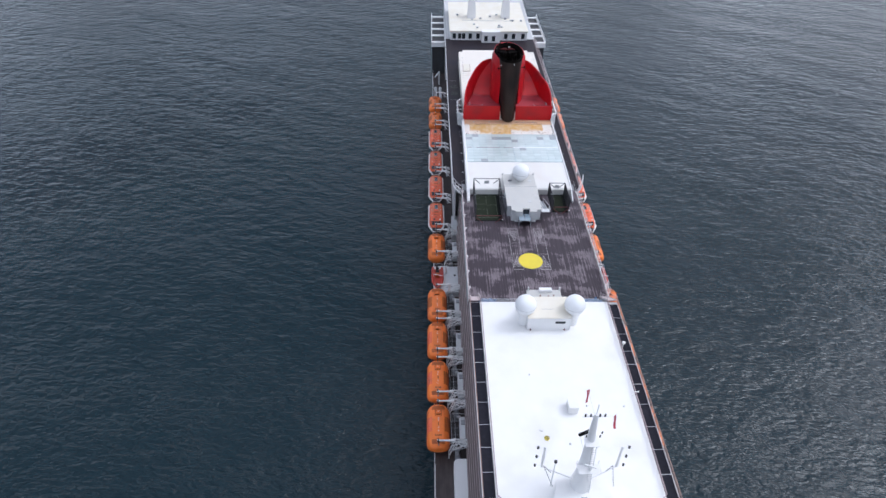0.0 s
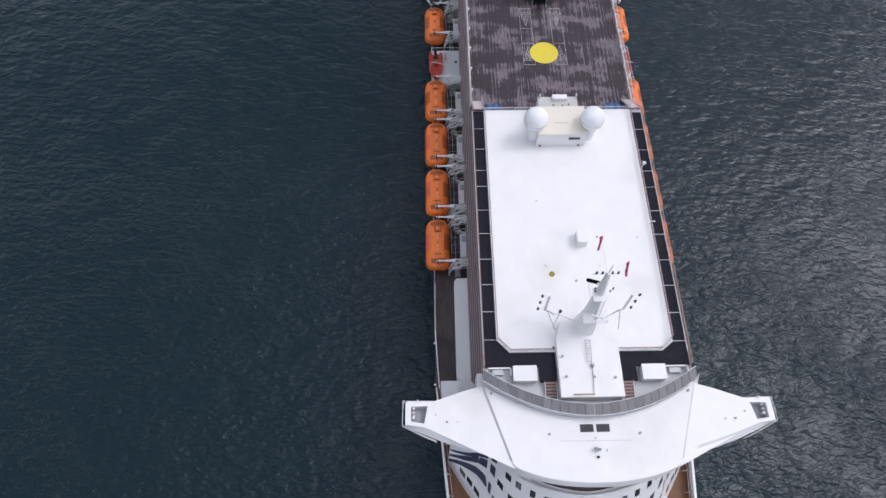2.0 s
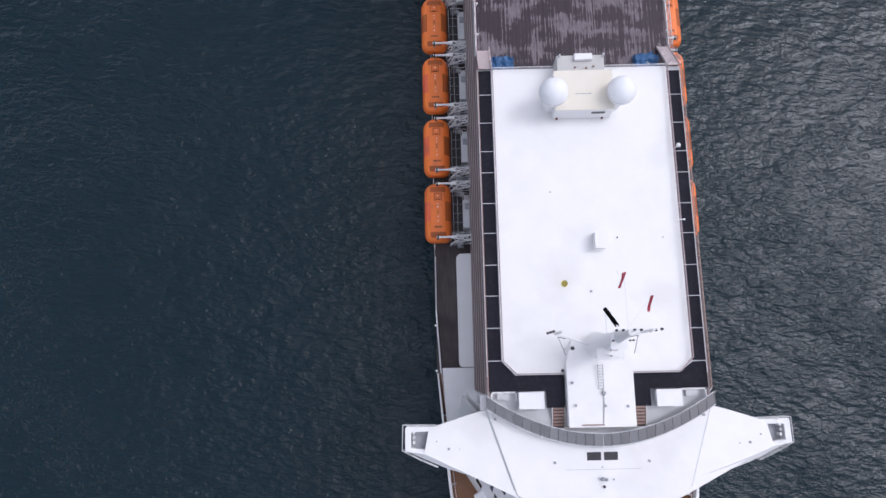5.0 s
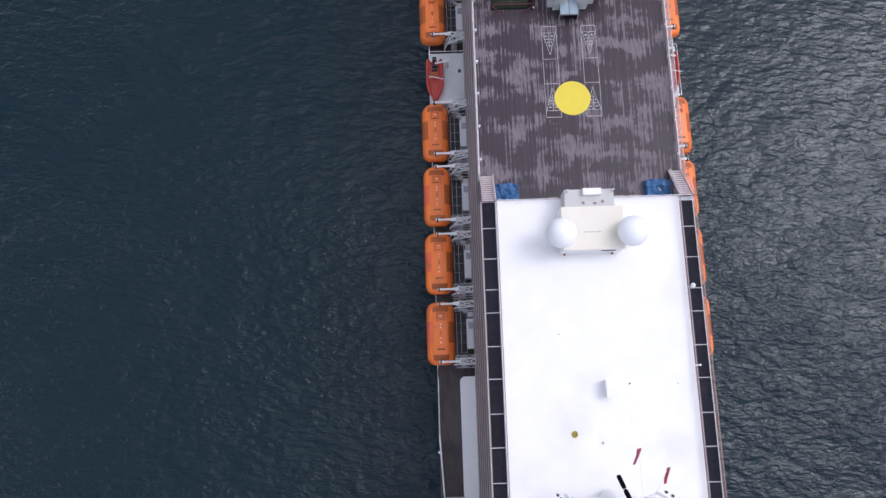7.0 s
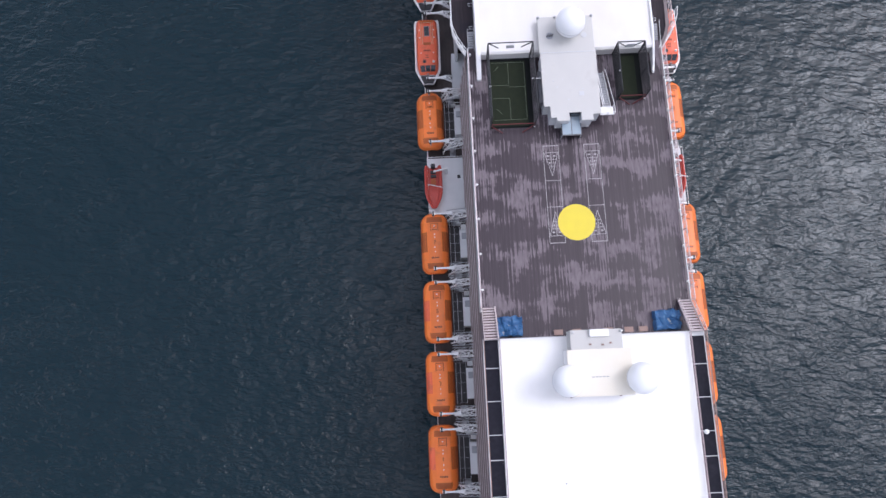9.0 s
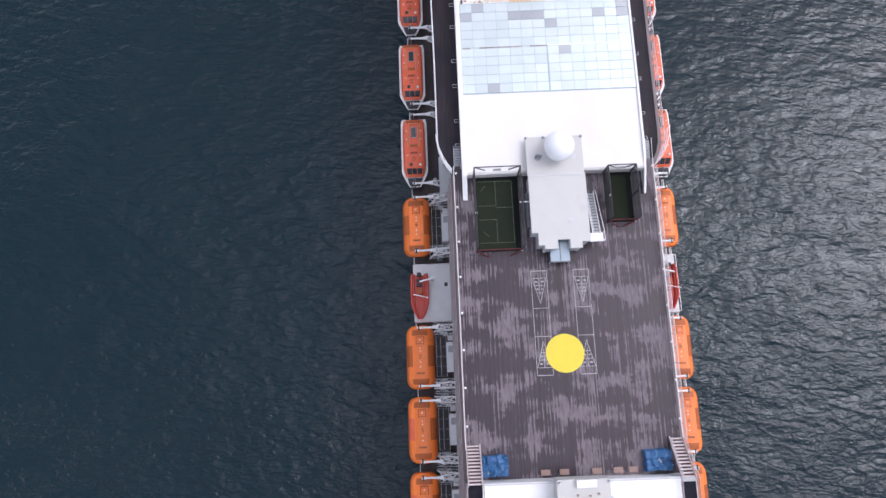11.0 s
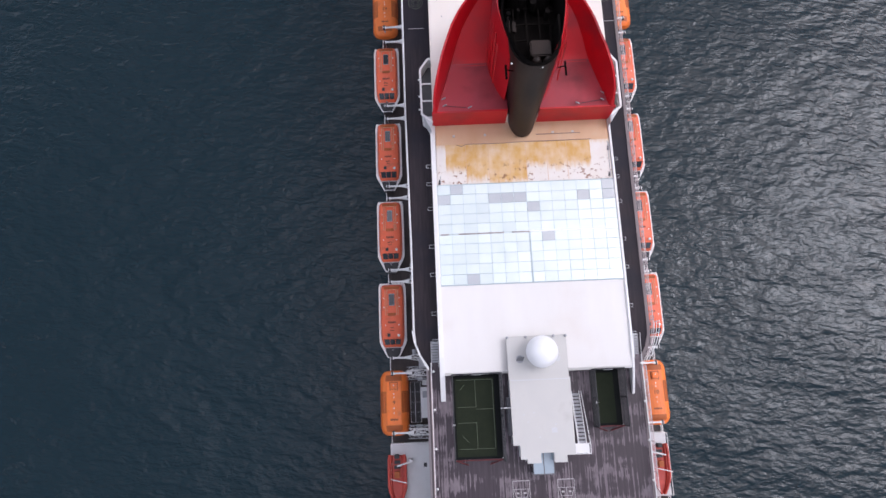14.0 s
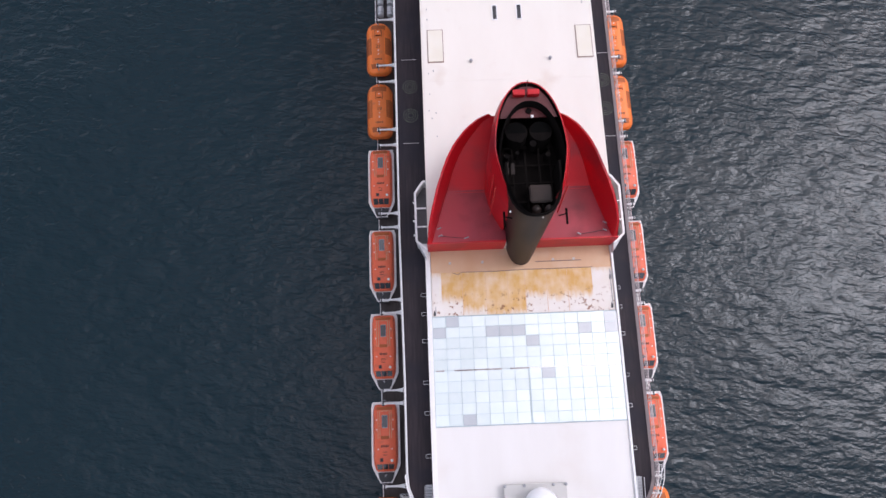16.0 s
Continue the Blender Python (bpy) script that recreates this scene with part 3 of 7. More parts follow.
def front_patch(x0, x1, z0, z1, off, n=2):
    g = Geo()
    us = [x0 + (x1 - x0) * i / n for i in range(n + 1)]
    top = lambda x, z: (front_pt(x, z)[0], front_pt(x, z)[1] - off, z + off * 0.6)
    low = lambda x, z: (front_pt(x, z)[0], front_pt(x, z)[1] + 0.05, z)
    rings = []
    for x in us:
        rings.append([top(x, z0), top(x, z1), low(x, z1), low(x, z0)])
    return g.loft(rings)


def front_window(x, z, w=0.78, h=0.92):
    frame_ob = part("window", front_patch(x - w / 2 - 0.12, x + w / 2 + 0.12, z - h / 2 - 0.18, z + h / 2 + 0.1, 0.03), WHITE, front_wall)
    part("pane", front_patch(x - w / 2, x + w / 2, z - h / 2, z + h / 2, 0.05), WINDOW if (round(x * 7) + round(z * 3)) % 3 else WINDOW_PALE, frame_ob)


for z, n, step in ((18.3, 5, 1.1), (21.5, 6, 1.29), (24.75, 6, 1.3), (27.5, 6, 1.32)):
    for i in range(n):
        front_window((i - (n - 1) / 2) * step, z)
ROWS = ((18.15, (6.65, 8.2, 9.5, 10.8, 11.9, 14.6, 15.6, 16.6)), (21.5, (5.7, 7.1, 8.4, 9.6, 12.4)), (24.9, (6.5, 8.5, 10.5, 12.0)), (27.6, (5.7, 7.7, 9.7, 11.1)))
for z, where in ROWS:
    for x in where:
        for side in (-1, 1):
            front_window(side * x, z + (0.6 if 14 < x < 16 else 0.4 if x > 11.9 else 0.0))


def swoosh(z_a, z_b, w_a, w_b, x_a, x_b, side, bend=0.75):
    """A painted band on the front wall, from x_a, z_a towards the side at x_b, z_b."""
    rings = []
    for i in range(15):
        s = i / 14
        x = side * (x_a + (x_b - x_a) * s)
        z = z_a + (z_b - z_a) * s ** bend
        w = w_a + (w_b - w_a) * s
        p, q = front_pt(x, z - w / 2), front_pt(x, z + w / 2)
        rings.append([(p[0], p[1] - 0.03, p[2] + 0.02), (q[0], q[1] - 0.03, q[2] + 0.02), (q[0], q[1] + 0.05, q[2]), (p[0], p[1] + 0.05, p[2])])
    return Geo().loft(rings)


for side in (-1, 1):
    part("stripe", swoosh(22.5, 17.05, 1.7, 0.45, 13.0, 18.5, side, 2.0), NAVY, front_wall, "navy livery stripe")
    part("stripe", swoosh(25.85, 18.15, 1.5, 0.40, 12.75, 18.5, side, 1.35), NAVY, front_wall, "navy livery stripe")
    part("stripe", swoosh(27.9, 19.2, 0.9, 0.30, 12.7, 18.5, side, 1.05), NAVY, front_wall, "navy livery stripe")
    part("stripe", swoosh(29.2, 20.3, 0.4, 0.20, 12.9, 18.5, side, 1.0), STEEL, front_wall, "grey livery stripe")

for side in (-1, 1):
    fin = thing("navigation_platform", (BOW_X + side * 13.7, -17.8, 18.4), "white pointed side platform on the superstructure front", "platform", "front platforms")
    part("wing", Geo().prism([(-side * 1.6, 1.2), (-side * 0.9, 1.0), (side * 1.5, -0.3), (side * 1.35, -0.75), (side * 0.9, -1.05), (side * 0.3, -1.1), (-side * 0.6, -0.95), (-side * 1.3, -0.5)], -0.55, 0.0), WHITE, fin, bevel=0.05)
    part("bracket", Geo().prism([(-side * 1.3, 0.7), (side * 0.5, 0.2), (-side * 1.3, -0.3)], -1.6, -0.55), WHITE, fin)


def bollard(x, y, turn):
    b = thing("mooring_bollard", (x, y, 16.3), "rusty steel twin mooring bollard on the foredeck", "bollard", "mooring bollards")
    b.rotation_euler[2] = radians(turn)
    part("base", Geo().box(-0.35, 0.35, -1.25, 1.25, 0, 0.08), BROWN_RAIL, b)
    for k in (-0.7, 0.7):
        post = part("post", Geo().tube((0, k, 0.08), (0, k, 0.8), 0.26, 12), BROWN_RAIL, b, smooth=True)
        part("cap", Geo().tube((0, k, 0.8), (0, k, 0.9), 0.32, 12), DARK_GREY, post, smooth=True)
    g = Geo()
    for j in range(14):
        a, c = 2 * math.pi * j / 14, 2 * math.pi * (j + 1) / 14
        g.tube((0.40 * math.cos(a), 1.1 * math.sin(a), 0.5), (0.40 * math.cos(c), 1.1 * math.sin(c), 0.5), 0.06, 6)
    part("rope", g, DARK_GREY, b, "dark mooring rope")
    for k in (-1, 1):  # bent pipe hoop that guards each end
        g = Geo()
        bow = [(0.42 * math.cos(q), k * (1.35 + 0.42 * math.sin(q)), 0.25 + 0.5 * math.sin(q)) for q in (math.pi * j / 8 for j in range(8))]
        for p, q in zip(bow, bow[1:]):
            g.tube(p, q, 0.075, 8)
        part("guard_hoop", g, PINK_RAIL, b, "pale bent pipe hoop")


for x, y, a in ((-13.9, -28.9, -14), (-12.0, -28.6, -14), (-8.0, -31.2, -58), (-6.4, -30.7, -58), (4.0, -31.2, -58), (5.6, -30.8, -58), (9.9, -28.4, -6), (11.9, -28.3, -6)):
    bollard(x, y, a)
hatch = thing("foredeck_hatch", (-0.6, -35.2, 16.3), "white rounded deck hatch on the brown foredeck", "hatch")
part("coaming", Geo().box(-3.4, 3.4, -2.2, 2.2, 0, 0.6), WHITE, hatch, bevel=0.12)
part("cover", Geo().box(-3.1, 3.1, -1.9, 1.9, 0.6, 0.75), ROOF_AGED, hatch, bevel=0.05)
setting("deck_seam", Geo().box(-14.8, 14.8, -30.75, -30.62, 16.3, 16.33), BROWN_RAIL, "dark seam across the brown foredeck", "deck")

# ---------------------------------------------------------------- bridge roof and wings
BR_Z = 35.2


def bridge_z(x, y):
    return 34.92 - (0.035 if x < 0 else 0.085) * max(0.0, abs(x) - 12)  # the ship heels a little to starboard


def arc_y(x, mid=-9.03):
    return mid + 0.0233 * x * x


def nose_y(x):
    return -17.15 + 0.013 * x * x + 4.5e-5 * x ** 4


xs = [-10.2 + 20.4 * i / 28 for i in range(29)]
front_line = [(-11.0, -14.35), (-10.85, -14.85)] + [(x, nose_y(x)) for x in xs] + [(10.85, -14.85), (11.0, -14.35)]
aft_line = [(x * 14.35 / 10.2, arc_y(x * 14.35 / 10.2) - 0.1) for x in xs[::-1]]
bridge = setting("bridge_roof", Geo().prism(front_line + aft_line, BR_Z - 0.5, BR_Z), ROOF_WHITE, "white curved roof of the ship's bridge", "roof", bevel=0.05)
flare = lambda x, y: (x * 1.012, y - 0.42 * (1 - 0.55 * (abs(x) / 11) ** 4))
rings = []
for x, y in front_line:
    a, b = flare(x, y)
    rings.append([(x, y + 0.02, BR_Z - 0.06), (x, y - 0.05, BR_Z - 0.12), (a, b, BR_Z - 1.5), (a * 0.995, b + 0.15, BR_Z - 1.62), (x * 0.97, y + 0.9, BR_Z - 1.62), (x * 0.97, y + 0.9, BR_Z - 0.4)])
part("fascia", Geo().loft(rings), WHITE, bridge, "white sloping fascia round the bridge front", smooth=True)
part("roof_step", Geo().box(-4.6, 4.9, -12.03, -11.97, BR_Z, BR_Z + 0.012), PALE_GREY, bridge)
for side in (-1, 1):
    brk = [(11.25, -13.25), (13.1, -12.78), (16.3, -11.86), (19.5, -10.83), (22.45, -9.76)]
    hem = [(10.95, -14.15), (13.65, -13.55), (16.3, -12.78), (19.6, -11.72), (22.6, -10.5), (24.86, -9.5)]
    o = [(side * 10.95, -14.3)] + [(side * x, y) for x, y in brk] + [(side * 21.86, -7.0), (side * 21.04, -6.42), (side * 16.9, -5.1), (side * 14.42, -4.42), (side * 14.2, -4.5)]
    part("wing_roof", Geo().prism(o, lambda x, y: bridge_z(side * x, y) - 0.35, bridge_z), ROOF_WHITE, bridge, "white roof of the bridge wing", bevel=0.03)
    rings = []
    for (x, y), (u, v) in zip([(11.0, -13.35)] + brk[1:] + [(24.84, -9.4)], hem):
        zt, zb = bridge_z(side * x, y), bridge_z(side * x, y) - 1.0
        rings.append([(side * x, y + 0.03, zt - 0.03), (side * x, y - 0.06, zt - 0.06), (side * u, v, zb), (side * u, v + 0.18, zb - 0.1), (side * x, y + 0.5, zb - 0.1), (side * x, y + 0.5, zt - 0.2)])
    part("wing_fascia", Geo().loft(rings), WHITE, bridge, "white sloping front of the bridge wing")
    # the step's soft shade is put into its grey paint
    part("seam", Geo().loft([[(side * (14.3 - 3.32 * k - 0.02), -4.5 - 9.85 * k, BR_Z - 0.02), (side * (14.3 - 3.32 * k + 0.26), -4.5 - 9.85 * k + 0.08, 34.93), (side * (14.3 - 3.32 * k + 0.26), -4.5 - 9.85 * k + 0.08, 34.6), (side * (14.3 - 3.32 * k - 0.02), -4.5 - 9.85 * k, 34.6)] for k in (0.0, 0.25, 0.5, 0.75, 1.0)]), PALE_GREY, bridge, "step between the bridge roof and its wing, shade painted grey")
    # open pod at the wing's tip
    z = bridge_z(side * 24, 0)
    rim = [(21.04, -6.42), (24.62, -6.35), (24.84, -6.6), (24.86, -9.42), (22.45, -9.78)]
    hole = [(21.9, -7.02), (23.95, -7.05), (24.1, -7.2), (24.1, -9.02), (22.47, -9.56)]
    g = Geo()
    for i in range(4):
        g.prism([(side * x, y) for x, y in (rim[i], rim[i + 1], hole[i + 1], hole[i])], z - 1.25, z + 0.05)
    part("wing_pod", g, WHITE, bridge, "white rim of the open wing pod")
    part("pod_floor", Geo().prism([(side * x, y) for x, y in ((21.6, -6.6), (24.5, -6.6), (24.5, -9.3), (22.3, -9.7))], z - 1.35, z - 1.25), STEEL, bridge, "grey floor of the wing pod")
    for k in range(3):
        part("console", Geo().box(side * 23.75 - 0.16, side * 23.75 + 0.16, -8.6 + 0.62 * k, -8.2 + 0.62 * k, z - 1.25, z - 0.35), PALE_GREY if k % 2 else WHITE, bridge, bevel=0.03)
    g = Geo()
    line = [(20.9, -6.3), (25.2, -6.22), (25.28, -9.4), (22.9, -10.6), (20.7, -11.55)]
    for a, b in zip(line, line[1:]):
        for h in (0.0, 0.5, 1.0):
            g.tube((side * a[0], a[1], z - 1.3 + h), (side * b[0], b[1], z - 1.3 + h), 0.045, 6)
        for k in range(4):
            x, y = a[0] + (b[0] - a[0]) * k / 4, a[1] + (b[1] - a[1]) * k / 4
            g.tube((side * x, y, z - 1.4), (side * x, y, z - 0.3), 0.04, 6)
    part("wing_rail", g, PALE_GREY, bridge, "thin pipe rail round the wing pod")
    part("lamp", Geo().ball((side * 23.2, -6.35, z + 0.25), 0.16, 10, 6), LAMP, bridge, smooth=True)
    for x, y, r, m in ((20.8, -8.25, 0.09, STEEL), (19.3, -9.2, 0.16, STEEL), (17.9, -9.25, 0.09, PALE_GREY), (11.25, -13.2, 0.12, DARK)):
        part("vent", Geo().tube((side * x, y, bridge_z(side * x, y)), (side * x, y, bridge_z(side * x, y) + 0.2), r, 10), m, bridge)
    part("vent", Geo().tube((side * 13.3, -5.6, BR_Z), (side * 13.3, -5.6, BR_Z + 0.3), 0.17, 10), STEEL, bridge)
    part("vent", Geo().tube((side * 5.95, -11.1, BR_Z), (side * 5.95, -11.1, BR_Z + 0.25), 0.16, 10), STEEL, bridge)
for x0, x1 in ((-1.85, -0.08), (0.29, 2.04)):
    w = part("skylight", Geo().box(x0 - 0.08, x1 + 0.08, -10.98, -9.82, BR_Z, BR_Z + 0.05), WHITE, bridge, bevel=0.02)
    part("pane", Geo().box(x0, x1, -10.9, -9.9, BR_Z + 0.05, BR_Z + 0.07), DARK, w)
part("searchlight", Geo().tube((0.04, -13.15, BR_Z), (0.04, -13.15, BR_Z + 0.5), 0.22, 10).ball((-0.2, -13.1, BR_Z + 0.55), 0.26, 10, 8).ball((0.35, -13.2, BR_Z + 0.5), 0.2, 10, 8), STEEL, bridge, smooth=True)
part("vent", Geo().tube((0.09, -14.08, BR_Z), (0.09, -14.08, BR_Z + 0.3), 0.17, 10), DARK, bridge)
part("vent", Geo().tube((1.35, -13.25, BR_Z), (1.35, -13.25, BR_Z + 0.2), 0.1, 10), STEEL, bridge)
part("vent", Geo().tube((0.0, -11.7, BR_Z), (0.0, -11.7, BR_Z + 0.25), 0.09, 10), STEEL, bridge)
# bridge body under the roof: band of dark windows
body = [(x, nose_y(x) + 0.95) for x in xs] + [(13.0, -4), (-13.0, -4)]
setting("bridge_wall", Geo().prism(body, 28.4, BR_Z - 0.5), WHITE, "white bridge wall with a dark window band", "wall")
glaze = [(x * 1.01, nose_y(x) + 0.82) for x in xs] + [(12.0, -8), (-12.0, -8)]
setting("bridge_window_band", Geo().prism(glaze, 31.6, 33.2), WINDOW, "dark glass window band of the bridge", "window")
for side in (-1, 1):
    o = [(side * 11.4, -13.4), (side * 13.5, -5.6), (side * 21.4, -6.9), (side * 21.7, -9.6), (side * 16.5, -11.7)]
    setting("bridge_wing_wall", Geo().prism(o, 31.6, lambda x, y: bridge_z(x, y) - 0.36), WHITE, "white underside of the bridge wing", "wall")

wk = [(x, front_pt(x - BOW_X, 29.0)[1] + 0.1) for x in (-9.0 + 18 * i / 30 + BOW_X for i in range(31))]
# dark brown here paints the shadow under the bridge nose
setting("front_walkway", Geo().prism(wk + [(8.5, -14.0), (-9.5, -14.0)], 28.3, 28.45), BROWN_DARK, "narrow walkway under the bridge front, shade painted dark brown", "deck")
g = Geo()
for (a, b), (c, d) in zip(wk, wk[1:]):
    g.beam((a, b + 0.02, 29.15), (c, d + 0.02, 29.15), 0.22, 0.3)
setting("walkway_rim", g, WHITE, "white rim of the walkway under the bridge", "trim")

# dark glass wind screen along the curve behind the bridge roof
screen = thing("wind_screen", (0, 0, 0), "curved grey glass wind screen behind the bridge roof", "wind screen")
N = 26
SW = 14.4
for i in range(N):
    a, b = -SW + 2 * SW * i / N + 0.05, -SW + 2 * SW * (i + 1) / N - 0.05
    rings = []
    for x in (a, (a + b) / 2, b):
        rings.append([(x, arc_y(x), 36.62), (x, arc_y(x, -7.5), 36.62), (x, arc_y(x, -7.5), 36.55), (x, arc_y(x), 36.55)])
    part("glass_pane", Geo().loft(rings), SCREEN, screen)
for i in range(N + 1):
    x = -SW + 2 * SW * i / N
    part("mullion", Geo().beam((x, arc_y(x), 36.64), (x, arc_y(x, -7.5), 36.64), 0.06, 0.08), PALE_GREY if i == N // 2 else DARK_GREY, screen)
for name, mid, z in (("top_rail", -9.05, 36.68), ("bottom_rail", -7.48, 36.64)):
    line = [(-SW + SW * i / N, arc_y(-SW + SW * i / N, mid)) for i in range(2 * N + 1)]
    g = Geo().loft([[(x, y - 0.05, z - 0.05), (x, y + 0.05, z - 0.05), (x, y + 0.05, z + 0.05), (x, y - 0.05, z + 0.05)] for x, y in line])
    part(name, g, PALE_GREY, screen)
part("outer_rail", Geo().loft([[(x, arc_y(x, -9.25) - 0.03, 36.0), (x, arc_y(x, -9.25) + 0.03, 36.0), (x, arc_y(x, -9.25) + 0.03, 36.06), (x, arc_y(x, -9.25) - 0.03, 36.06)] for x in (-13.6 + 27.2 * i / 40 for i in range(41))]), PALE_GREY, screen)
for x in (-7.6, 0.0, 4.2, 8.1):
    part("lamp", Geo().ball((x, arc_y(x, -9.25), 36.2), 0.13, 8, 6), LAMP, screen, smooth=True)
g = Geo()
for x0, x1 in zip(xs, xs[1:]):
    x0, x1 = x0 * 14.35 / 10.2, x1 * 14.35 / 10.2
    g.add([(x0, arc_y(x0), BR_Z - 0.3), (x1, arc_y(x1), BR_Z - 0.3), (x1, arc_y(x1), 36.55), (x0, arc_y(x0), 36.55)], [(0, 1, 2, 3)])
part("skirt", g, PALE_GREY, screen, fix=False)

# ---------------------------------------------------------------- forward block: side walls with stacked balconies
for side in (-1, 1):
    setting("wall_side_forward", Geo().box(side * 13.9, side * 14.25, -3.4, 41.8, 16.3, 35.7).box(side * 13.9, side * 14.25, 41.8, 45.6, 16.3, 32.3), LEDGE, "pale side wall of the forward superstructure", "wall")
    setting("wall_side_middle", Geo().box(side * 13.7, side * 14.0, 45.6, 84, 16.3, 32.25), PALE_GREY, "pale side wall below the sports deck", "wall")
    for k, z in enumerate((33.1, 30.3, 27.5, 24.7, 21.9, 19.2)):
        off = 14.27 + 0.14 * (k + 1)
        y1 = 84 if z < 30.5 else 41.8
        bal = setting("balcony_deck", Geo().box(side * 14.2, side * off, -2.6, y1, z - 0.12, z), BALCONY, "balcony ledge along the ship's side, gap shade in its brown", "balcony")
        part("handrail", Geo().box(side * (off - 0.065), side * (off + 0.005), -2.6, y1, z + 1.0, z + 1.06), PINK_RAIL, bal, "pale handrail")
        # thin dark strip paints the shaded gap at each ledge
        part("ledge_lip", Geo().box(side * (off - 0.03), side * (off + 0.01), -2.6, y1, z - 0.16, z + 0.04), BROWN_DARK, bal, "dark brown strip painted for the shaded gap")

    w = 15.1 if side < 0 else 14.35
    setting("wing_root", Geo().prism([(side * 13.9, -2.6), (side * w, -2.6), (side * w, -5.6), (side * 13.9, -6.0)], 16.3, 34.3), WHITE, "white corner wall below the bridge wing's root", "wall", bevel=0.05)

# white upper deck with chamfered fore corners
roof = [(-12.2, 41.75), (-12.2, 1.65), (-10.5, -0.1), (10.5, -0.1), (12.2, 1.65), (12.2, 41.75)]
setting("upper_roof", Geo().prism(roof, 35.7, 36.0), ROOF_WHITE, "large white coated upper deck roof", "roof", bevel=0.03)
base = Geo().box(-14.2, 14.2, -0.3, 41.8, 35.5, 35.78)
setting("side_walk", base, PALE_GREY, "pale seams under the dark side walk", "deck")
setting("fore_deck_upper", Geo().prism([(-14.2, -0.3), (14.2, -0.3), (14.2, -3.6)] + [(x, arc_y(x, -8.6)) for x in [13.9 - 27.8 * i / 24 for i in range(25)]] + [(-14.2, -3.6)], 34.2, 35.0), PALE_GREY, "pale grey sunken deck behind the wind screen", "deck")

SEAMS = [41.7, 38.1, 34.0, 29.9, 26.9, 22.6, 18.5, 14.2, 10.1, 5.9, 1.7]
walk_l = thing("deck_strip", (0, 0, 35.78), "dark navy walkway strip in panels beside the white roof", "walkway", "walkways")
walk_r = thing("deck_strip", (0, 0, 35.78), "dark navy walkway strip in panels beside the white roof", "walkway", "walkways")
for side, holder in ((-1, walk_l), (1, walk_r)):
    for a, b in zip(SEAMS, SEAMS[1:]):
        d = -0.5 if side > 0 else 0.0
        part("panel", Geo().box(side * 12.28, side * 14.02, b + d + 0.06, a + d - 0.06, 0.0, 0.03), RUBBER, holder)
    o = [(side * 14.02, 1.64), (side * 12.28, 1.64), (side * 12.26, 1.6), (side * 10.55, -0.2), (side * 4.35, -0.2), (side * 4.35, -4.3), (side * 6.6, -4.3), (side * 6.6, -2.15), (side * 14.02, -2.15)]
    o[0], o[1] = (o[0][0], 1.64 + d), (o[1][0], 1.64 + d)
    if d:
        o[2] = (side * 12.26, 1.1)
    part("panel", Geo().prism(o, -0.45, 0.03), RUBBER, holder)


def railing(pts, label, group="", h=1.1, step=2.0, rail=PINK_RAIL, post=None, bars=2, z_post=0.03, thick=0.035, cap=0.09):
    """Posts and rails along the line pts (x, y, z)."""
    t = thing("railing", pts[0], label, "railing", group)
    o = Vector(pts[0])
    ppost = as_mesh("post", Geo().tube((0, 0, 0), (0, 0, h), z_post, 6), post or rail)
    top, mid = Geo(), Geo()
    for p, q in zip(pts, pts[1:]):
        p, q = Vector(p) - o, Vector(q) - o
        n = max(1, round((q - p).length / step))
        for i in range(n):
            piece("post", ppost, t, p + (q - p) * i / n)
        up = Vector((0, 0, h))
        top.beam(p + up, q + up, cap, 0.07)
        for b in range(bars):
            k = Vector((0, 0, h * (b + 1) / (bars + 1)))
            mid.beam(p + k, q + k, thick)
    piece("post", ppost, t, Vector(pts[-1]) - o)
    part("handrail", top, rail, t)
    if bars:
        part("bar", mid, rail, t)
    return t


inner = "railings of the white roof"
for side in (-1, 1):
    railing([(side * 12.1, 41.6, 36.0), (side * 12.1, 1.7, 36.0), (side * 10.45, 0.0, 36.0), (side * 4.4, 0.0, 36.0)],
            "low mauve railing round the white roof", inner, 0.85, 0.75, MAUVE_RAIL, bars=3, z_post=0.028, thick=0.03)
    railing([(side * 14.1, -2.2, 35.7), (side * 14.1, 41.7, 35.7)],
            "brown topped railing along the upper deck edge", "outer railings", 1.1, 1.0, BROWN_RAIL, post=MAUVE_RAIL, bars=3, z_post=0.03, thick=0.035)
railing([(-12.1, 41.7, 36.0), (12.1, 41.7, 36.0)], "thin grey railing at the white roof's after edge", "", 0.7, 1.7, PALE_GREY, bars=1)

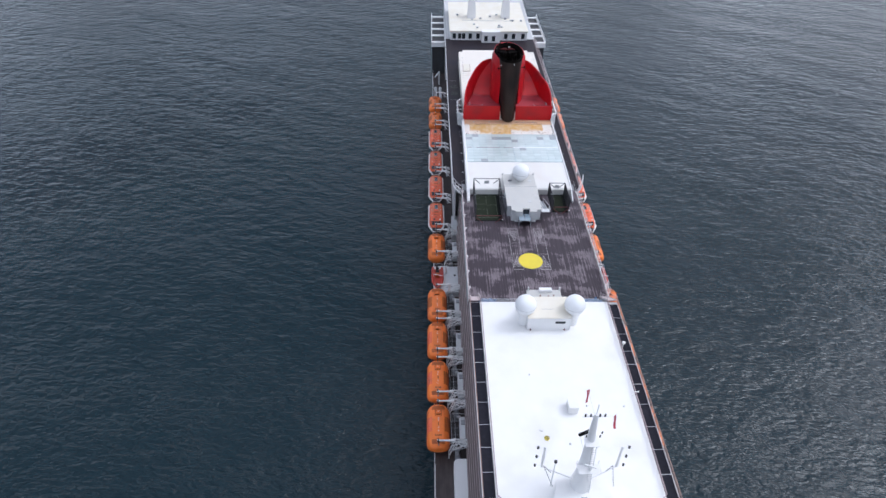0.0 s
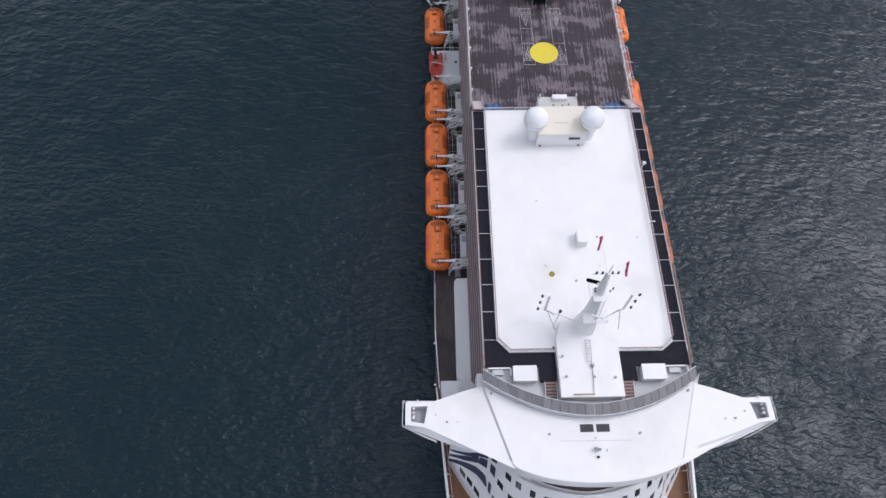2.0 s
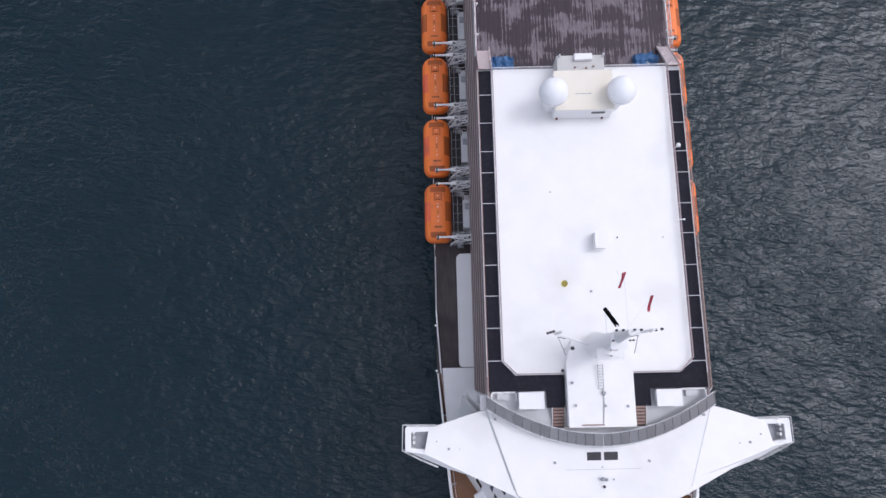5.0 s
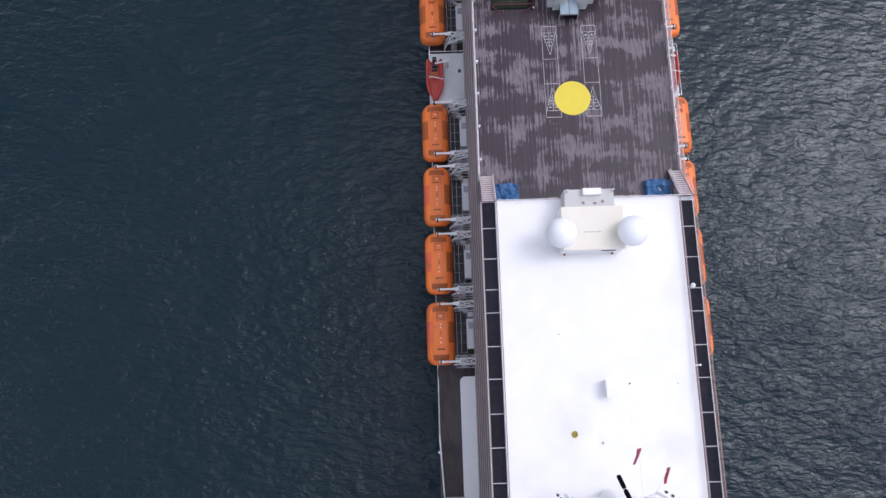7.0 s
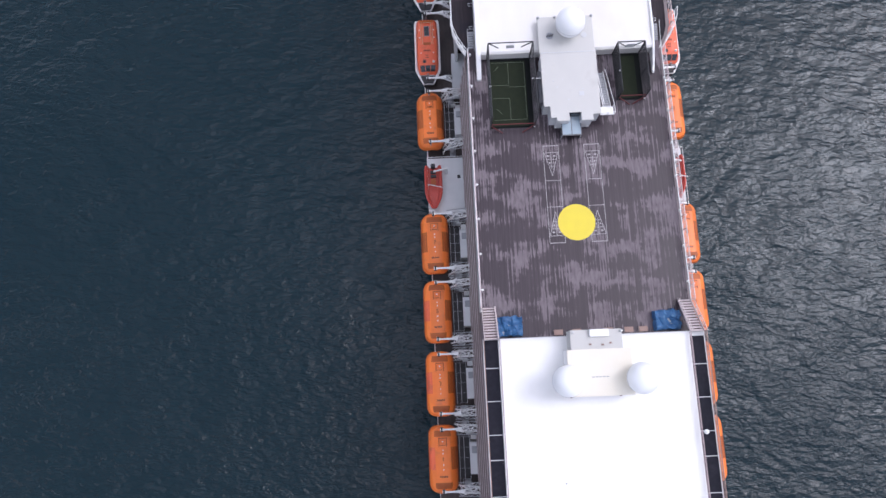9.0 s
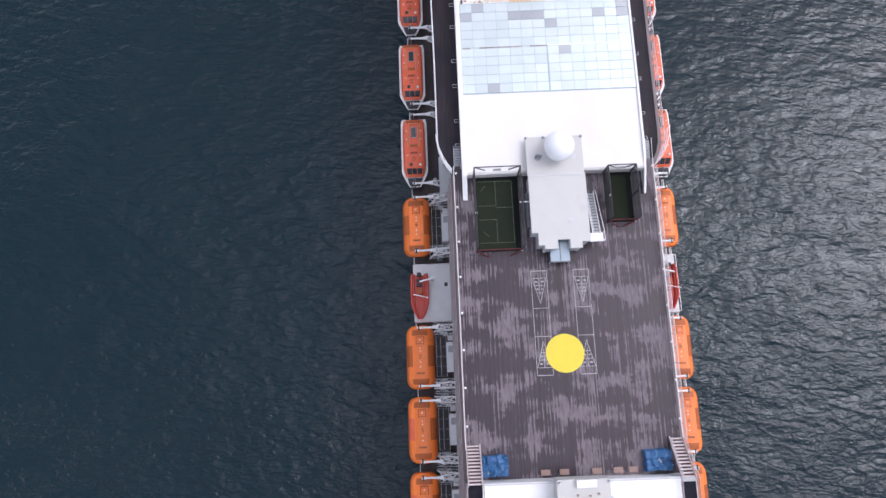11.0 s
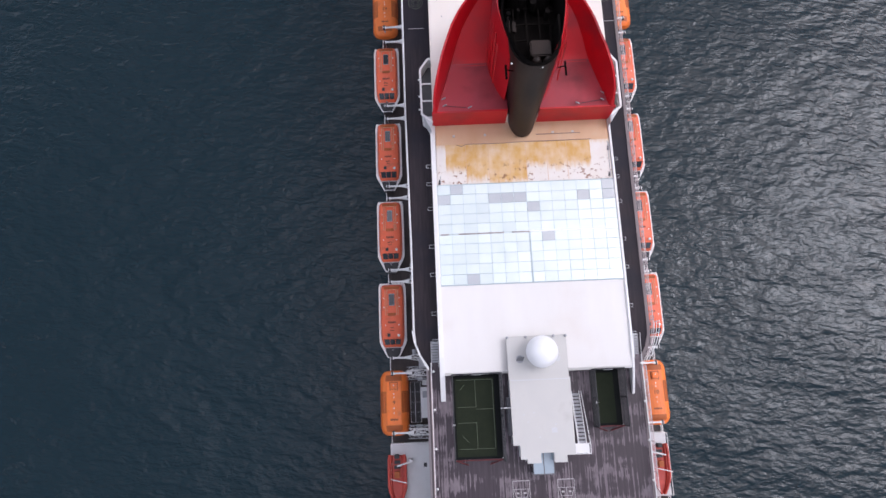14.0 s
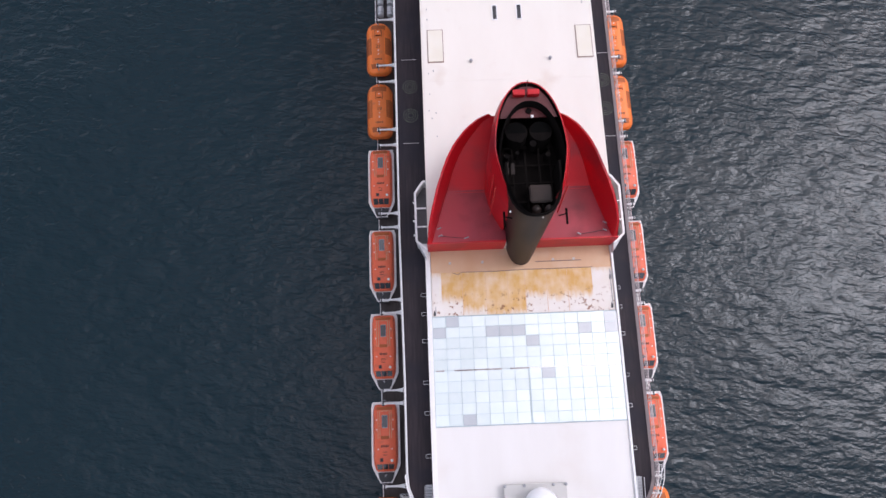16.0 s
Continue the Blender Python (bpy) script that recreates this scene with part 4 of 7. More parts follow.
# recesses, lockers and short stairs behind the wind screen
for side in (-1, 1):
    lk = thing("deck_locker", (side * 8.7, -3.3, 35.0), "white steel locker on the deck behind the bridge", "locker", "deck lockers")
    part("body", Geo().box(-1.55, 1.55, -1.0, 1.0, 0, 1.6), WHITE, lk, bevel=0.04)
    part("lid", Geo().box(-1.62, 1.62, -1.06, 1.06, 1.6, 1.7), WHITE, lk, bevel=0.03)
    st = thing("short_stairs", (side * 5.2, -5.1, 35.0), "short stairs with brown treads beside the mast house", "stairs", "short stairs")
    for i in range(6):
        part("tread", Geo().box(-0.75, 0.75, 0.8 - 0.42 * i - 0.24, 0.8 - 0.42 * i, 0.62 - 0.11 * i, 0.68 - 0.11 * i), BROWN_RAIL, st)
    for k in (-0.8, 0.8):
        part("stringer", Geo().beam((k, 0.95, 0.7), (k, -1.8, 0.0), 0.08, 0.25), WHITE, st)
    part("underside", Geo().beam((0, 0.9, 0.5), (0, -1.75, -0.02), 1.5, 0.04), BROWN_DARK, st)
    bx = thing("sunken_well", (side * 12.1, -3.2, 35.0), "pale grey sunken well with a white rim", "well", "sunken wells")
    for a in ((-1.7, 1.7, 0.8, 1.0), (-1.7, -1.5, -0.6, 1.0), (1.5, 1.7, -0.2, 1.0)):
        part("rim", Geo().box(*a, 0, 0.75), WHITE, bx)
    part("cabinet", Geo().box(-0.9, 0.6, 0.0, 0.75, 0, 0.55), PALE_GREY, bx, bevel=0.03)

# ---------------------------------------------------------------- mast house and mast
mh = thing("mast_house", (0, 0, 35.0), "white deckhouse carrying the radar mast", "deckhouse")
part("body", Geo().prism([(-4.2, -6.7), (4.25, -6.7), (4.25, 1.2), (3.4, 4.0), (-3.4, 4.0), (-4.2, 1.2)], 0, 2.0), ROOF_WHITE, mh, bevel=0.06)
g = Geo()
for x in (-0.32, 0.32):
    g.beam((x, -2.0, 2.25), (x, 1.0, 2.45), 0.06)
for i in range(9):
    g.beam((-0.32, -2.0 + 0.36 * i, 2.26 + 0.02 * i), (0.32, -2.0 + 0.36 * i, 2.26 + 0.02 * i), 0.05)
part("ladder", g, STEEL, mh, "grey lying ladder")
part("conduit", Geo().beam((0.1, -6.2, 2.05), (0.3, -4.0, 2.1), 0.08, 0.06).beam((0.3, -4.0, 2.1), (0.3, -2.0, 2.1), 0.08, 0.06), STEEL, mh)
sn = part("sensor", Geo().box(0.05, 0.55, -2.75, -2.35, 2.0, 2.5), STEEL, mh, "grey sensor head", bevel=0.08)
part("lens", Geo().tube((0.3, -2.75, 2.3), (0.3, -2.85, 2.3), 0.12, 10), DARK, sn)
part("step_rail", Geo().beam((-2.6, -6.4, 2.15), (0.2, -6.4, 2.15), 0.14, 0.12), BROWN_RAIL, mh)
for x, y in ((-3.3, -4.0), (3.2, -4.2), (0.4, -4.1), (-3.6, -1.2)):
    v = part("vent", Geo().tube((x, y, 2.0), (x, y, 2.25), 0.13, 10), PALE_GREY, mh)
    part("cap", Geo().tube((x, y, 2.25), (x, y, 2.32), 0.19, 10), STEEL, v)

mast = thing("radar_mast", (0, 3.4, 38.8), "white tapered ship's radar mast with arms and lights", "mast")


def mast_ring(z, a, b, y):
    return [(a * math.cos(2 * math.pi * i / 16), y + b * math.sin(2 * math.pi * i / 16), z) for i in range(16)]


part("trunk", Geo().loft([mast_ring(-1.85, 1.55, 1.7, 0), mast_ring(0, 1.25, 1.45, 0), mast_ring(2.0, 0.95, 1.2, 0.1), mast_ring(6.0, 0.66, 0.85, 0.45), mast_ring(10.5, 0.42, 0.55, 0.8), mast_ring(13.2, 0.26, 0.3, 0.95)]), WHITE, mast, smooth=True)
part("platform", Geo().box(-0.95, 0.95, -0.7, 1.1, 8.2, 8.3), WHITE, mast, "white upper platform", bevel=0.02)
part("platform", Geo().box(-1.5, 1.5, -1.9, -0.4, 3.6, 3.7), WHITE, mast, "white lower platform", bevel=0.02)
g = Geo()
for x in (-0.28, 0.28):
    g.beam((x + 0.55, -1.55, -1.7), (x + 0.35, -0.25, 8.2), 0.06)
for i in range(22):
    k = (i + 0.5) / 22
    g.beam((0.27 - 0.2 * k, -1.55 + 1.3 * k, -1.7 + 9.9 * k), (0.83 - 0.2 * k, -1.55 + 1.3 * k, -1.7 + 9.9 * k), 0.05)
part("mast_ladder", g, PALE_GREY, mast, "pale grey mast ladder")
sc = part("radar_pedestal", Geo().tube((0.2, -1.3, 3.7), (0.2, -1.3, 4.5), 0.2, 10), WHITE, mast)
part("scanner", Geo().beam((-0.55, -1.05, 4.6), (0.95, -1.55, 4.6), 0.2, 0.22), WHITE, sc)
corners = ((-1.5, -0.4), (-1.5, -1.9), (1.5, -1.9), (1.5, -0.4))
for h in (0.5, 1.0):
    g = Geo()
    for a, b in zip(corners, corners[1:]):
        g.tube((*a, 3.7 + h), (*b, 3.7 + h), 0.03, 6)
    part("platform_rail", g, WHITE, mast)
for q in corners:
    part("rail_post", Geo().tube((*q, 3.7), (*q, 4.7), 0.03, 6), WHITE, mast)
c0, c1 = Vector((-0.22, 4.1, 4.0)), Vector((0.0, 2.0, 7.9))
part("speaker_horn", Geo().tube(c0, c0.lerp(c1, 0.42), 0.26, 12).tube(c0.lerp(c1, 0.56), c1, 0.26, 12), BLACK, mast, "black horn pair")
part("horn_bracket", Geo().tube(c1, (0.0, 0.8, 8.3), 0.09, 8).tube(c0, (0.0, 1.0, 3.4), 0.06, 8), WHITE, mast)
for side in (-1, 1):
    px, lx = side * 5.4 - 0.25, side * 6.38 - 0.25
    arm = part("yard_arm", Geo().tube((side * 1.3, 0, -0.6), (px, 1.5, 0.1), 0.14, 8, 0.09), WHITE, mast, "white side arm")
    part("pole", Geo().tube((px, 1.5, 0.1), (px, 1.55, 4.9), 0.2, 10, 0.16), WHITE, arm, smooth=True)
    for z in (0.3, 2.5, 4.7):
        part("lamp_bracket", Geo().tube((px, 1.52, z), (lx, 1.58, z), 0.03, 6), WHITE, arm)
        part("lamp", Geo().tube((lx, 1.58, z - 0.17), (lx, 1.58, z + 0.17), 0.17, 8), DARK, arm, "dark signal lamp")
    a = Vector((side * 5.5 if side < 0 else 4.4, 1.05, 0.9))
    for b in (Vector((side * 4.3, -1.2, -0.9)), Vector((side * 3.3 if side > 0 else -4.3, 0.85, -0.5))):
        part("step_line", Geo().tube(a, b, 0.03, 6), WHITE, mast)
        for i in range(8):
            part("step", Geo().beam(a.lerp(b, i / 8), a.lerp(b, (i + 0.55) / 8), 0.08), DARK, mast)
part("whip", Geo().tube((-4.44, -0.42, -1.8), (-4.44, -0.42, 4.2), 0.09, 8), WHITE, mast)
part("lamp", Geo().tube((-4.44, -0.42, 4.2), (-4.44, -0.42, 4.5), 0.22, 10), DARK, mast, "dark signal lamp")
for x in (-1.3, -0.6, 0.6, 1.3):
    part("lamp", Geo().tube((x, 1.2, 12.4), (x, 1.2, 12.8), 0.13, 8), DARK, mast, "dark signal lamp")
part("cross_tree", Geo().beam((-1.7, 1.2, 12.35), (1.7, 1.2, 12.35), 0.12), WHITE, mast)
for x, z in ((-1.1, 10.2), (1.1, 10.2), (-0.9, 9.4), (0.95, 9.4)):
    part("lamp", Geo().tube((x, 0.2, z - 0.2), (x, 0.2, z + 0.2), 0.1, 8), DARK, mast, "dark signal lamp")
part("finial", Geo().tube((0, 0.95, 13.2), (0, 1.0, 15.2), 0.06, 6), WHITE, mast)


def pennant(top, low, swing):
    p = thing("pennant", top, "narrow red signal pennant hanging from a mast halyard", "flag", "signal pennants")
    d = Vector(low) - Vector(top)
    g = Geo()
    rings = []
    for i in range(9):
        s = i / 8
        c = d * s + Vector((0.07 * math.sin(5 * s + swing), 0.06 * math.cos(4 * s), 0))
        w = 0.46 * (1 - 0.35 * s)
        a = 0.9 * math.sin(2.2 * s + swing)  # the cloth twists as it hangs
        u = Vector((math.cos(a), 0.25, math.sin(a))) * w / 2
        rings.append([c - u, c + u, c + u + Vector((0.03, 0, -0.03)), c - u + Vector((0.03, 0, -0.03))])
    part("cloth", g.loft(rings), FLAG, p, smooth=True)
    part("halyard", Geo().tube((0, 0, 0), Vector((0.2, 4.9, 50.5)) - Vector(top), 0.015, 4), PALE_GREY, p)


pennant((0.75, 11.1, 48.3), (0.35, 9.5, 47.7), 0.3)
pennant((4.5, 8.7, 45.6), (4.25, 7.0, 45.0), 1.2)

hb = thing("roof_vent_box", (1.2, 17.0, 36.0), "white square vent box on the white roof", "vent")
part("body", Geo().box(-0.75, 0.75, -1.05, 1.05, 0, 1.55), ROOF_WHITE, hb, bevel=0.06)
part("cap", Geo().box(-0.82, 0.82, -1.12, 1.12, 1.55, 1.65), ROOF_WHITE, hb, bevel=0.04)
mk = thing("hazard_hatch", (-3.62, 11.5, 36.0), "round yellow and black striped hatch on the white roof", "hatch")
part("lid", Geo().tube((0, 0, 0), (0, 0, 0.12), 0.42, 20), YELLOW, mk)
for k in (-0.24, 0.0, 0.24):
    c = math.sqrt(0.17 - k * k)
    part("stripe", Geo().beam((k * 0.7 - c * 0.7, -k * 0.7 - c * 0.7, 0.13), (k * 0.7 + c * 0.7, -k * 0.7 + c * 0.7, 0.13), 0.13, 0.03), DARK, mk)
for x, y, r, m in ((-4.3, 13.0, 0.22, ROOF_WHITE), (3.68, 17.5, 0.09, DARK), (-0.2, 10.4, 0.13, STEEL), (-4.9, 23.9, 0.08, STEEL), (9.75, 17.4, 0.1, PALE_GREY), (-4.5, 0.3, 0.16, DARK), (3.75, 12.9, 0.25, ROOF_WHITE)):
    v = thing("roof_vent", (x, y, 36.0), "small pipe vent on the white roof", "vent", "roof vents")
    part("pipe", Geo().tube((0, 0, 0), (0, 0, 0.12), r, 10), PALE_GREY, v)
    part("cap", Geo().tube((0, 0, 0.12), (0, 0, 0.18), r * 1.25, 10), m, v)
lp = thing("deck_lamp", (12.2, 29.5, 35.8), "white globe lamp on a short post by the rail", "lamp", "deck lamps")
part("post", Geo().tube((0, 0, 0), (0, 0, 1.9), 0.05, 8), WHITE, lp)
part("globe", Geo().ball((0, 0, 2.1), 0.3, 14, 10), LAMP, lp, smooth=True)
lp = thing("deck_lamp", (11.6, 19.55, 36.0), "white bracket lamp on a short post by the rail", "lamp", "deck lamps")
part("post", Geo().tube((0, 0, 0), (0, 0, 1.0), 0.05, 8), WHITE, lp)
part("arm", Geo().tube((-0.3, 0, 1.0), (0.75, 0, 1.05), 0.07, 8), WHITE, lp)
part("globe", Geo().ball((0.8, 0, 1.05), 0.15, 12, 8), LAMP, lp, smooth=True)

# ---------------------------------------------------------------- satellite house with two domes
sh = thing("satellite_house", (-0.2, 37.9, 36.0), "white deckhouse with cream roof between two radomes", "deckhouse")
part("body", Geo().box(-3.9, 3.9, -3.6, 2.0, 0, 3.0), WHITE, sh, bevel=0.06)
part("roof", Geo().box(-3.95, 3.95, -3.65, 2.0, 3.0, 3.12), CREAM, sh, "cream coated flat roof", bevel=0.04)
part("annex", Geo().box(-3.3, 3.1, 2.0, 4.4, 0, 2.6), HOUSE_ROOF, sh, "lower grey annex", bevel=0.05)
part("cabinet", Geo().box(-1.0, 1.4, 3.5, 4.4, 2.6, 3.2), WHITE, sh, "white roof cabinet", bevel=0.05)
part("window", Geo().box(1.1, 2.9, -3.68, -3.58, 1.75, 2.25), WINDOW, sh, "dark slit window")
for x in (-3.3, 2.9):
    part("lamp", Geo().box(x - 0.11, x + 0.11, -3.85, -3.6, 0.15, 0.4), RED_DARK, sh, "small red lamp")
for x in (-3.0, 2.9):
    part("post", Geo().tube((x, 4.1, 2.6), (x, 4.1, 3.5), 0.14, 8), PALE_GREY, sh)
for x, y in ((-0.9, 2.6), (0.6, 2.5), (1.6, 2.7)):
    part("fitting", Geo().box(x - 0.12, x + 0.12, y - 0.1, y + 0.1, 2.6, 2.85), BROWN_RAIL, sh)
for k in range(5):
    part("lettering", Geo().box(-1.1 + 0.44 * k, -0.8 + 0.44 * k, -1.42, -1.30, 3.12, 3.135), STEEL, sh)


def radome(x, y, z0, zc, r, label):
    d = thing("radome", (x, y, z0), label, "radome", "satellite radomes")
    part("shell", Geo().ball((0, 0, zc - z0), r, 40, 24, -0.9), RADOME, d, smooth=True)
    part("pedestal", Geo().tube((0, 0, 0), (0, 0, zc - z0 - r * 0.7), 0.9, 20, 1.1), WHITE, d, smooth=True)
    part("seam", Geo().tube((0, 0, zc - z0 - 0.05), (0, 0, zc - z0 + 0.05), r + 0.015, 40), PALE_GREY, d)


radome(-4.5, 36.2, 36.0, 40.6, 1.9, "white radome sphere on the upper roof")
radome(4.4, 36.2, 36.0, 40.6, 1.9, "white radome sphere on the upper roof")

# ---------------------------------------------------------------- sports deck
setting("sports_deck", Geo().box(-14.0, 14.0, 41.6, 84.0, 32.35, 32.85), WET_DECK, "wet dark planked sports deck with dried streaks", "deck")
setting("roof_end_wall", Geo().box(-14.2, 14.2, 41.45, 41.75, 32.3, 35.7), WHITE, "white end wall below the upper roof", "wall")
DZ = 32.85
disc = Geo().tube((0, 0, 0), (0, 0, 0.01), 2.56, 64)
setting("deck_marking", disc, YELLOW, "yellow painted landing disc on the sports deck", "marking").location = (-0.28, 57.4, DZ + 0.008)


def shuffle(x):
    c = thing("shuffleboard_court", (x, 61.6, DZ + 0.004), "white painted shuffleboard lines on the wet deck", "marking", "shuffleboard courts")
    w, l = 1.06, 7.0
    line = lambda p, q, t=0.07: part("line", Geo().beam((*p, 0.003), (*q, 0.003), t, 0.006), LINE, c)
    for s in (-1, 1):
        line((s * w, -l), (s * w, l))
        line((-w, s * l), (w, s * l), 0.1)
        line((-w, s * 1.9), (w, s * 1.9))
        line((-w, s * (l - 1.0)), (w, s * (l - 1.0)))
        line((-w + 0.1, s * (l - 1.0)), (0, s * 2.6))
        line((w - 0.1, s * (l - 1.0)), (0, s * 2.6))
        line((0, s * (l - 1.0)), (0, s * 3.6))
        line((-0.72, s * (l - 2.0)), (0.72, s * (l - 2.0)))
        line((-0.45, s * (l - 3.0)), (0.45, s * (l - 3.0)))
        for k in (-1, 1):
            part("mark", Geo().box(k * 0.45 - 0.17, k * 0.45 + 0.17, s * (l - 1.5) - 0.1, s * (l - 1.5) + 0.1, 0, 0.006), LINE, c)
            part("mark", Geo().box(k * 0.28 - 0.1, k * 0.28 + 0.1, s * (l - 2.5) - 0.1, s * (l - 2.5) + 0.1, 0, 0.006), LINE, c)


shuffle(-3.08)
shuffle(2.67)

for side in (-1, 1):
    setting("deck_edge", Geo().box(side * 13.99, side * 14.11, 45.6, 84, DZ - 0.3, DZ + 0.2), WHITE, "white raised edge of the sports deck", "trim")
    if side > 0:
        setting("deck_coaming", Geo().box(13.7, 13.98, 45.6, 83, DZ - 0.1, DZ + 0.1), LEDGE, "dull purplish coaming along the sports deck", "trim", bevel=0.02)
    pts = [(side * 14.05, 46.0, DZ + 0.2), (side * 14.05, 82.5, DZ + 0.2)]
    railing(pts, "tall pale railing along the sports deck", "sports deck railings", 1.4 if side > 0 else 1.8, 1.9, PINK_RAIL, bars=2 if side > 0 else 3, z_post=0.05, thick=0.05, cap=0.10)
    for i in range(8):
        lp = thing("bulkhead_lamp", (side * 13.75, 48.5 + 4.9 * i, DZ), "small white globe lamp at the deck edge", "lamp", "deck edge lamps")
        part("stem", Geo().tube((0, 0, 0), (0, 0, 0.55), 0.05, 8), WHITE, lp)
        part("globe", Geo().ball((0, 0, 0.65), 0.17, 10, 8), LAMP, lp, smooth=True)
    st = thing("deck_stairs", (side * 13.1, 43.9, DZ), "brown stairs from the sports deck to the upper roof", "stairs", "deck stairs")
    for i in range(12):
        part("tread", Geo().box(-0.75, 0.75, 2.2 - 0.38 * i - 0.2, 2.2 - 0.38 * i, 0.26 + 0.29 * i, 0.32 + 0.29 * i), PINK_RAIL, st)
    part("underside", Geo().beam((0, 2.2, -0.02), (0, -2.2, 3.3), 1.5, 0.06), BROWN_DARK, st)
    for k in (-0.85, 0.85):
        part("stringer", Geo().beam((k, 2.3, 0.1), (k, -2.2, 3.6), 0.1, 0.3), PINK_RAIL, st)
    for k in (-0.9, 0.9):
        part("handrail", Geo().beam((k, 2.3, 1.2), (k, -2.2, 4.6), 0.07), PINK_RAIL, st)
        part("handrail", Geo().beam((k, 2.3, 0.7), (k, -2.2, 4.1), 0.05), PINK_RAIL, st)
        for i in range(4):
            v = i / 3
            part("rail_post", Geo().tube((k, 2.3 - 4.5 * v, 0.1 + 3.5 * v), (k, 2.3 - 4.5 * v, 1.2 + 3.4 * v), 0.035, 6), PINK_RAIL, st)
    tp = thing("tarpaulin_stack", (side * 10.4, 43.6, DZ), "stacked loungers under a crumpled blue tarpaulin", "tarpaulin", "tarpaulin stacks")
    g = Geo()
    random.seed(5 + side)
    us, vs = [i / 32 for i in range(33)], [i / 24 for i in range(25)]
    hgt = {}
    for a in us:
        for b in vs:
            e = min(a, 1 - a, b, 1 - b)
            hgt[a, b] = (0.05 if e < 0.01 else 0.95 + 0.45 * noise.noise((a * 4 + side, b * 3, 2)) + 0.28 * abs(noise.noise((a * 9 + side, b * 7, 5))) + 0.10 * math.sin(a * 18 + 3 * b))
    g.sheet(lambda a, b: (-1.75 + 3.5 * a + 0.28 * noise.noise((a * 5, b * 5, side)), -1.45 + 2.7 * b + 0.26 * noise.noise((a * 5, b * 5, 7)), hgt[a, b]), us, vs)
    part("cover", g, TARP, tp, smooth=True, fix=False)
    part("stack", Geo().box(-1.5, 1.5, -1.25, 1.0, 0, 0.7), STEEL, tp)
    for i, x in enumerate((-4.0, -1.6, 2.6, 5.3) if side < 0 else (7.2,)):
        bn = thing("bench", (x, 42.45, DZ), "small brown wooden bench below the roof edge", "bench", "benches")
        part("seat", Geo().box(-0.6, 0.6, -0.35, 0.35, 0.4, 0.48), BROWN_RAIL, bn, bevel=0.01)
        for k in (-0.5, 0.5):
            part("leg", Geo().box(k - 0.05, k + 0.05, -0.3, 0.3, 0, 0.4), STEEL, bn)


# caged ball courts
def court(x0, x1, y0, y1, h, lines, label, n=26, wire=0.02):
    c = thing("sports_court", ((x0 + x1) / 2, (y0 + y1) / 2, DZ), label, "sports court", "caged courts")
    a, b = (x1 - x0) / 2, (y1 - y0) / 2
    part("floor", Geo().box(-a, a, -b, b, 0.0, 0.05), GREEN_DARK, c)
    part("turf", Geo().box(-a + 0.35, a - 0.75, -b + 0.3, b - 0.45, 0.05, 0.07), GREEN, c, "green artificial turf")
    lz = 0.075
    for p, q in lines:
        part("line", Geo().beam((*p, lz), (*q, lz), 0.05, 0.006), FADED, c)
    for sx in (-1, 1):
        for sy in (-1, 0, 1):
            part("post", Geo().tube((sx * a, sy * b, 0), (sx * a, sy * b, h), 0.09, 8), DARK, c)
        part("top_rail", Geo().tube((sx * a, -b, h), (sx * a, b, h), 0.07, 8), DARK, c)
        part("low_rail", Geo().tube((sx * a, -b, 1.1), (sx * a, b, 1.1), 0.05, 8), DARK, c)
        g = Geo()
        for i in range(n + 1):
            y = -b + 2 * b * i / n
            g.tube((sx * a, y, 0), (sx * a, y, h), wire, 4)
        for i in range(9):
            z = h * (i + 1) / 10
            g.tube((sx * a, -b, z), (sx * a, b, z), wire, 4)
        part("net", g, DARK, c, "dark side netting")
        part("brace", Geo().tube((sx * a, b, h), (sx * (a - 1.5), b, h - 1.4), 0.08, 8), DARK, c)
        part("brace", Geo().tube((sx * a, -b, 1.1), (sx * (a - 1.7), -b - 0.7, 0.05), 0.08, 8), RED_DARK, c)
    for y in (-b, b):
        part("cross_rail", Geo().tube((-a, y, h if y > 0 else 1.5), (a, y, h if y > 0 else 1.5), 0.08, 8), DARK if y > 0 else RED_DARK, c)
    part("backboard", Geo().box(-0.55, 0.55, b - 0.15, b - 0.1, h - 1.3, h - 0.5), PALE_GREY, c, "pale backboard")
    for sx in (-1, 1):
        part("lamp", Geo().ball((sx * a, -b * 0.15 if sx < 0 else -b, h * 0.9 if sx < 0 else 0.5), 0.16, 10, 8), LAMP, c, smooth=True)
    return c


a, b = 3.1, 5.3
court(-11.35, -5.15, 71.5, 82.2, 4.6,
      [((-2.5, -b + 1.2), (2.2, -b + 1.2)), ((-2.5, b - 0.6), (2.2, b - 0.6)), ((-0.1, b - 0.6), (-0.1, 1.2)), ((-2.5, 1.2), (-0.1, 1.2)), ((-2.5, -0.8), (-0.1, -0.8)), ((-0.1, -0.8), (-0.1, -b + 1.2)),
       ((-2.1, b - 1.9), (-1.5, b - 1.2)), ((-2.0, -2.4), (-1.3, -3.2)), ((2.2, b - 0.6), (2.2, -b + 1.2)), ((-0.1, 0.9), (2.2, 0.9))],
      "caged ball court with dark green turf and white lines")
court(6.9, 10.7, 75.0, 82.2, 3.4, [], "smaller caged court with dark green turf", 44, 0.034)

# ---------------------------------------------------------------- sports deck house
hs = thing("lift_house", (0, 77.5, DZ), "grey-white roofed deckhouse with stairs on the sports deck", "deckhouse")
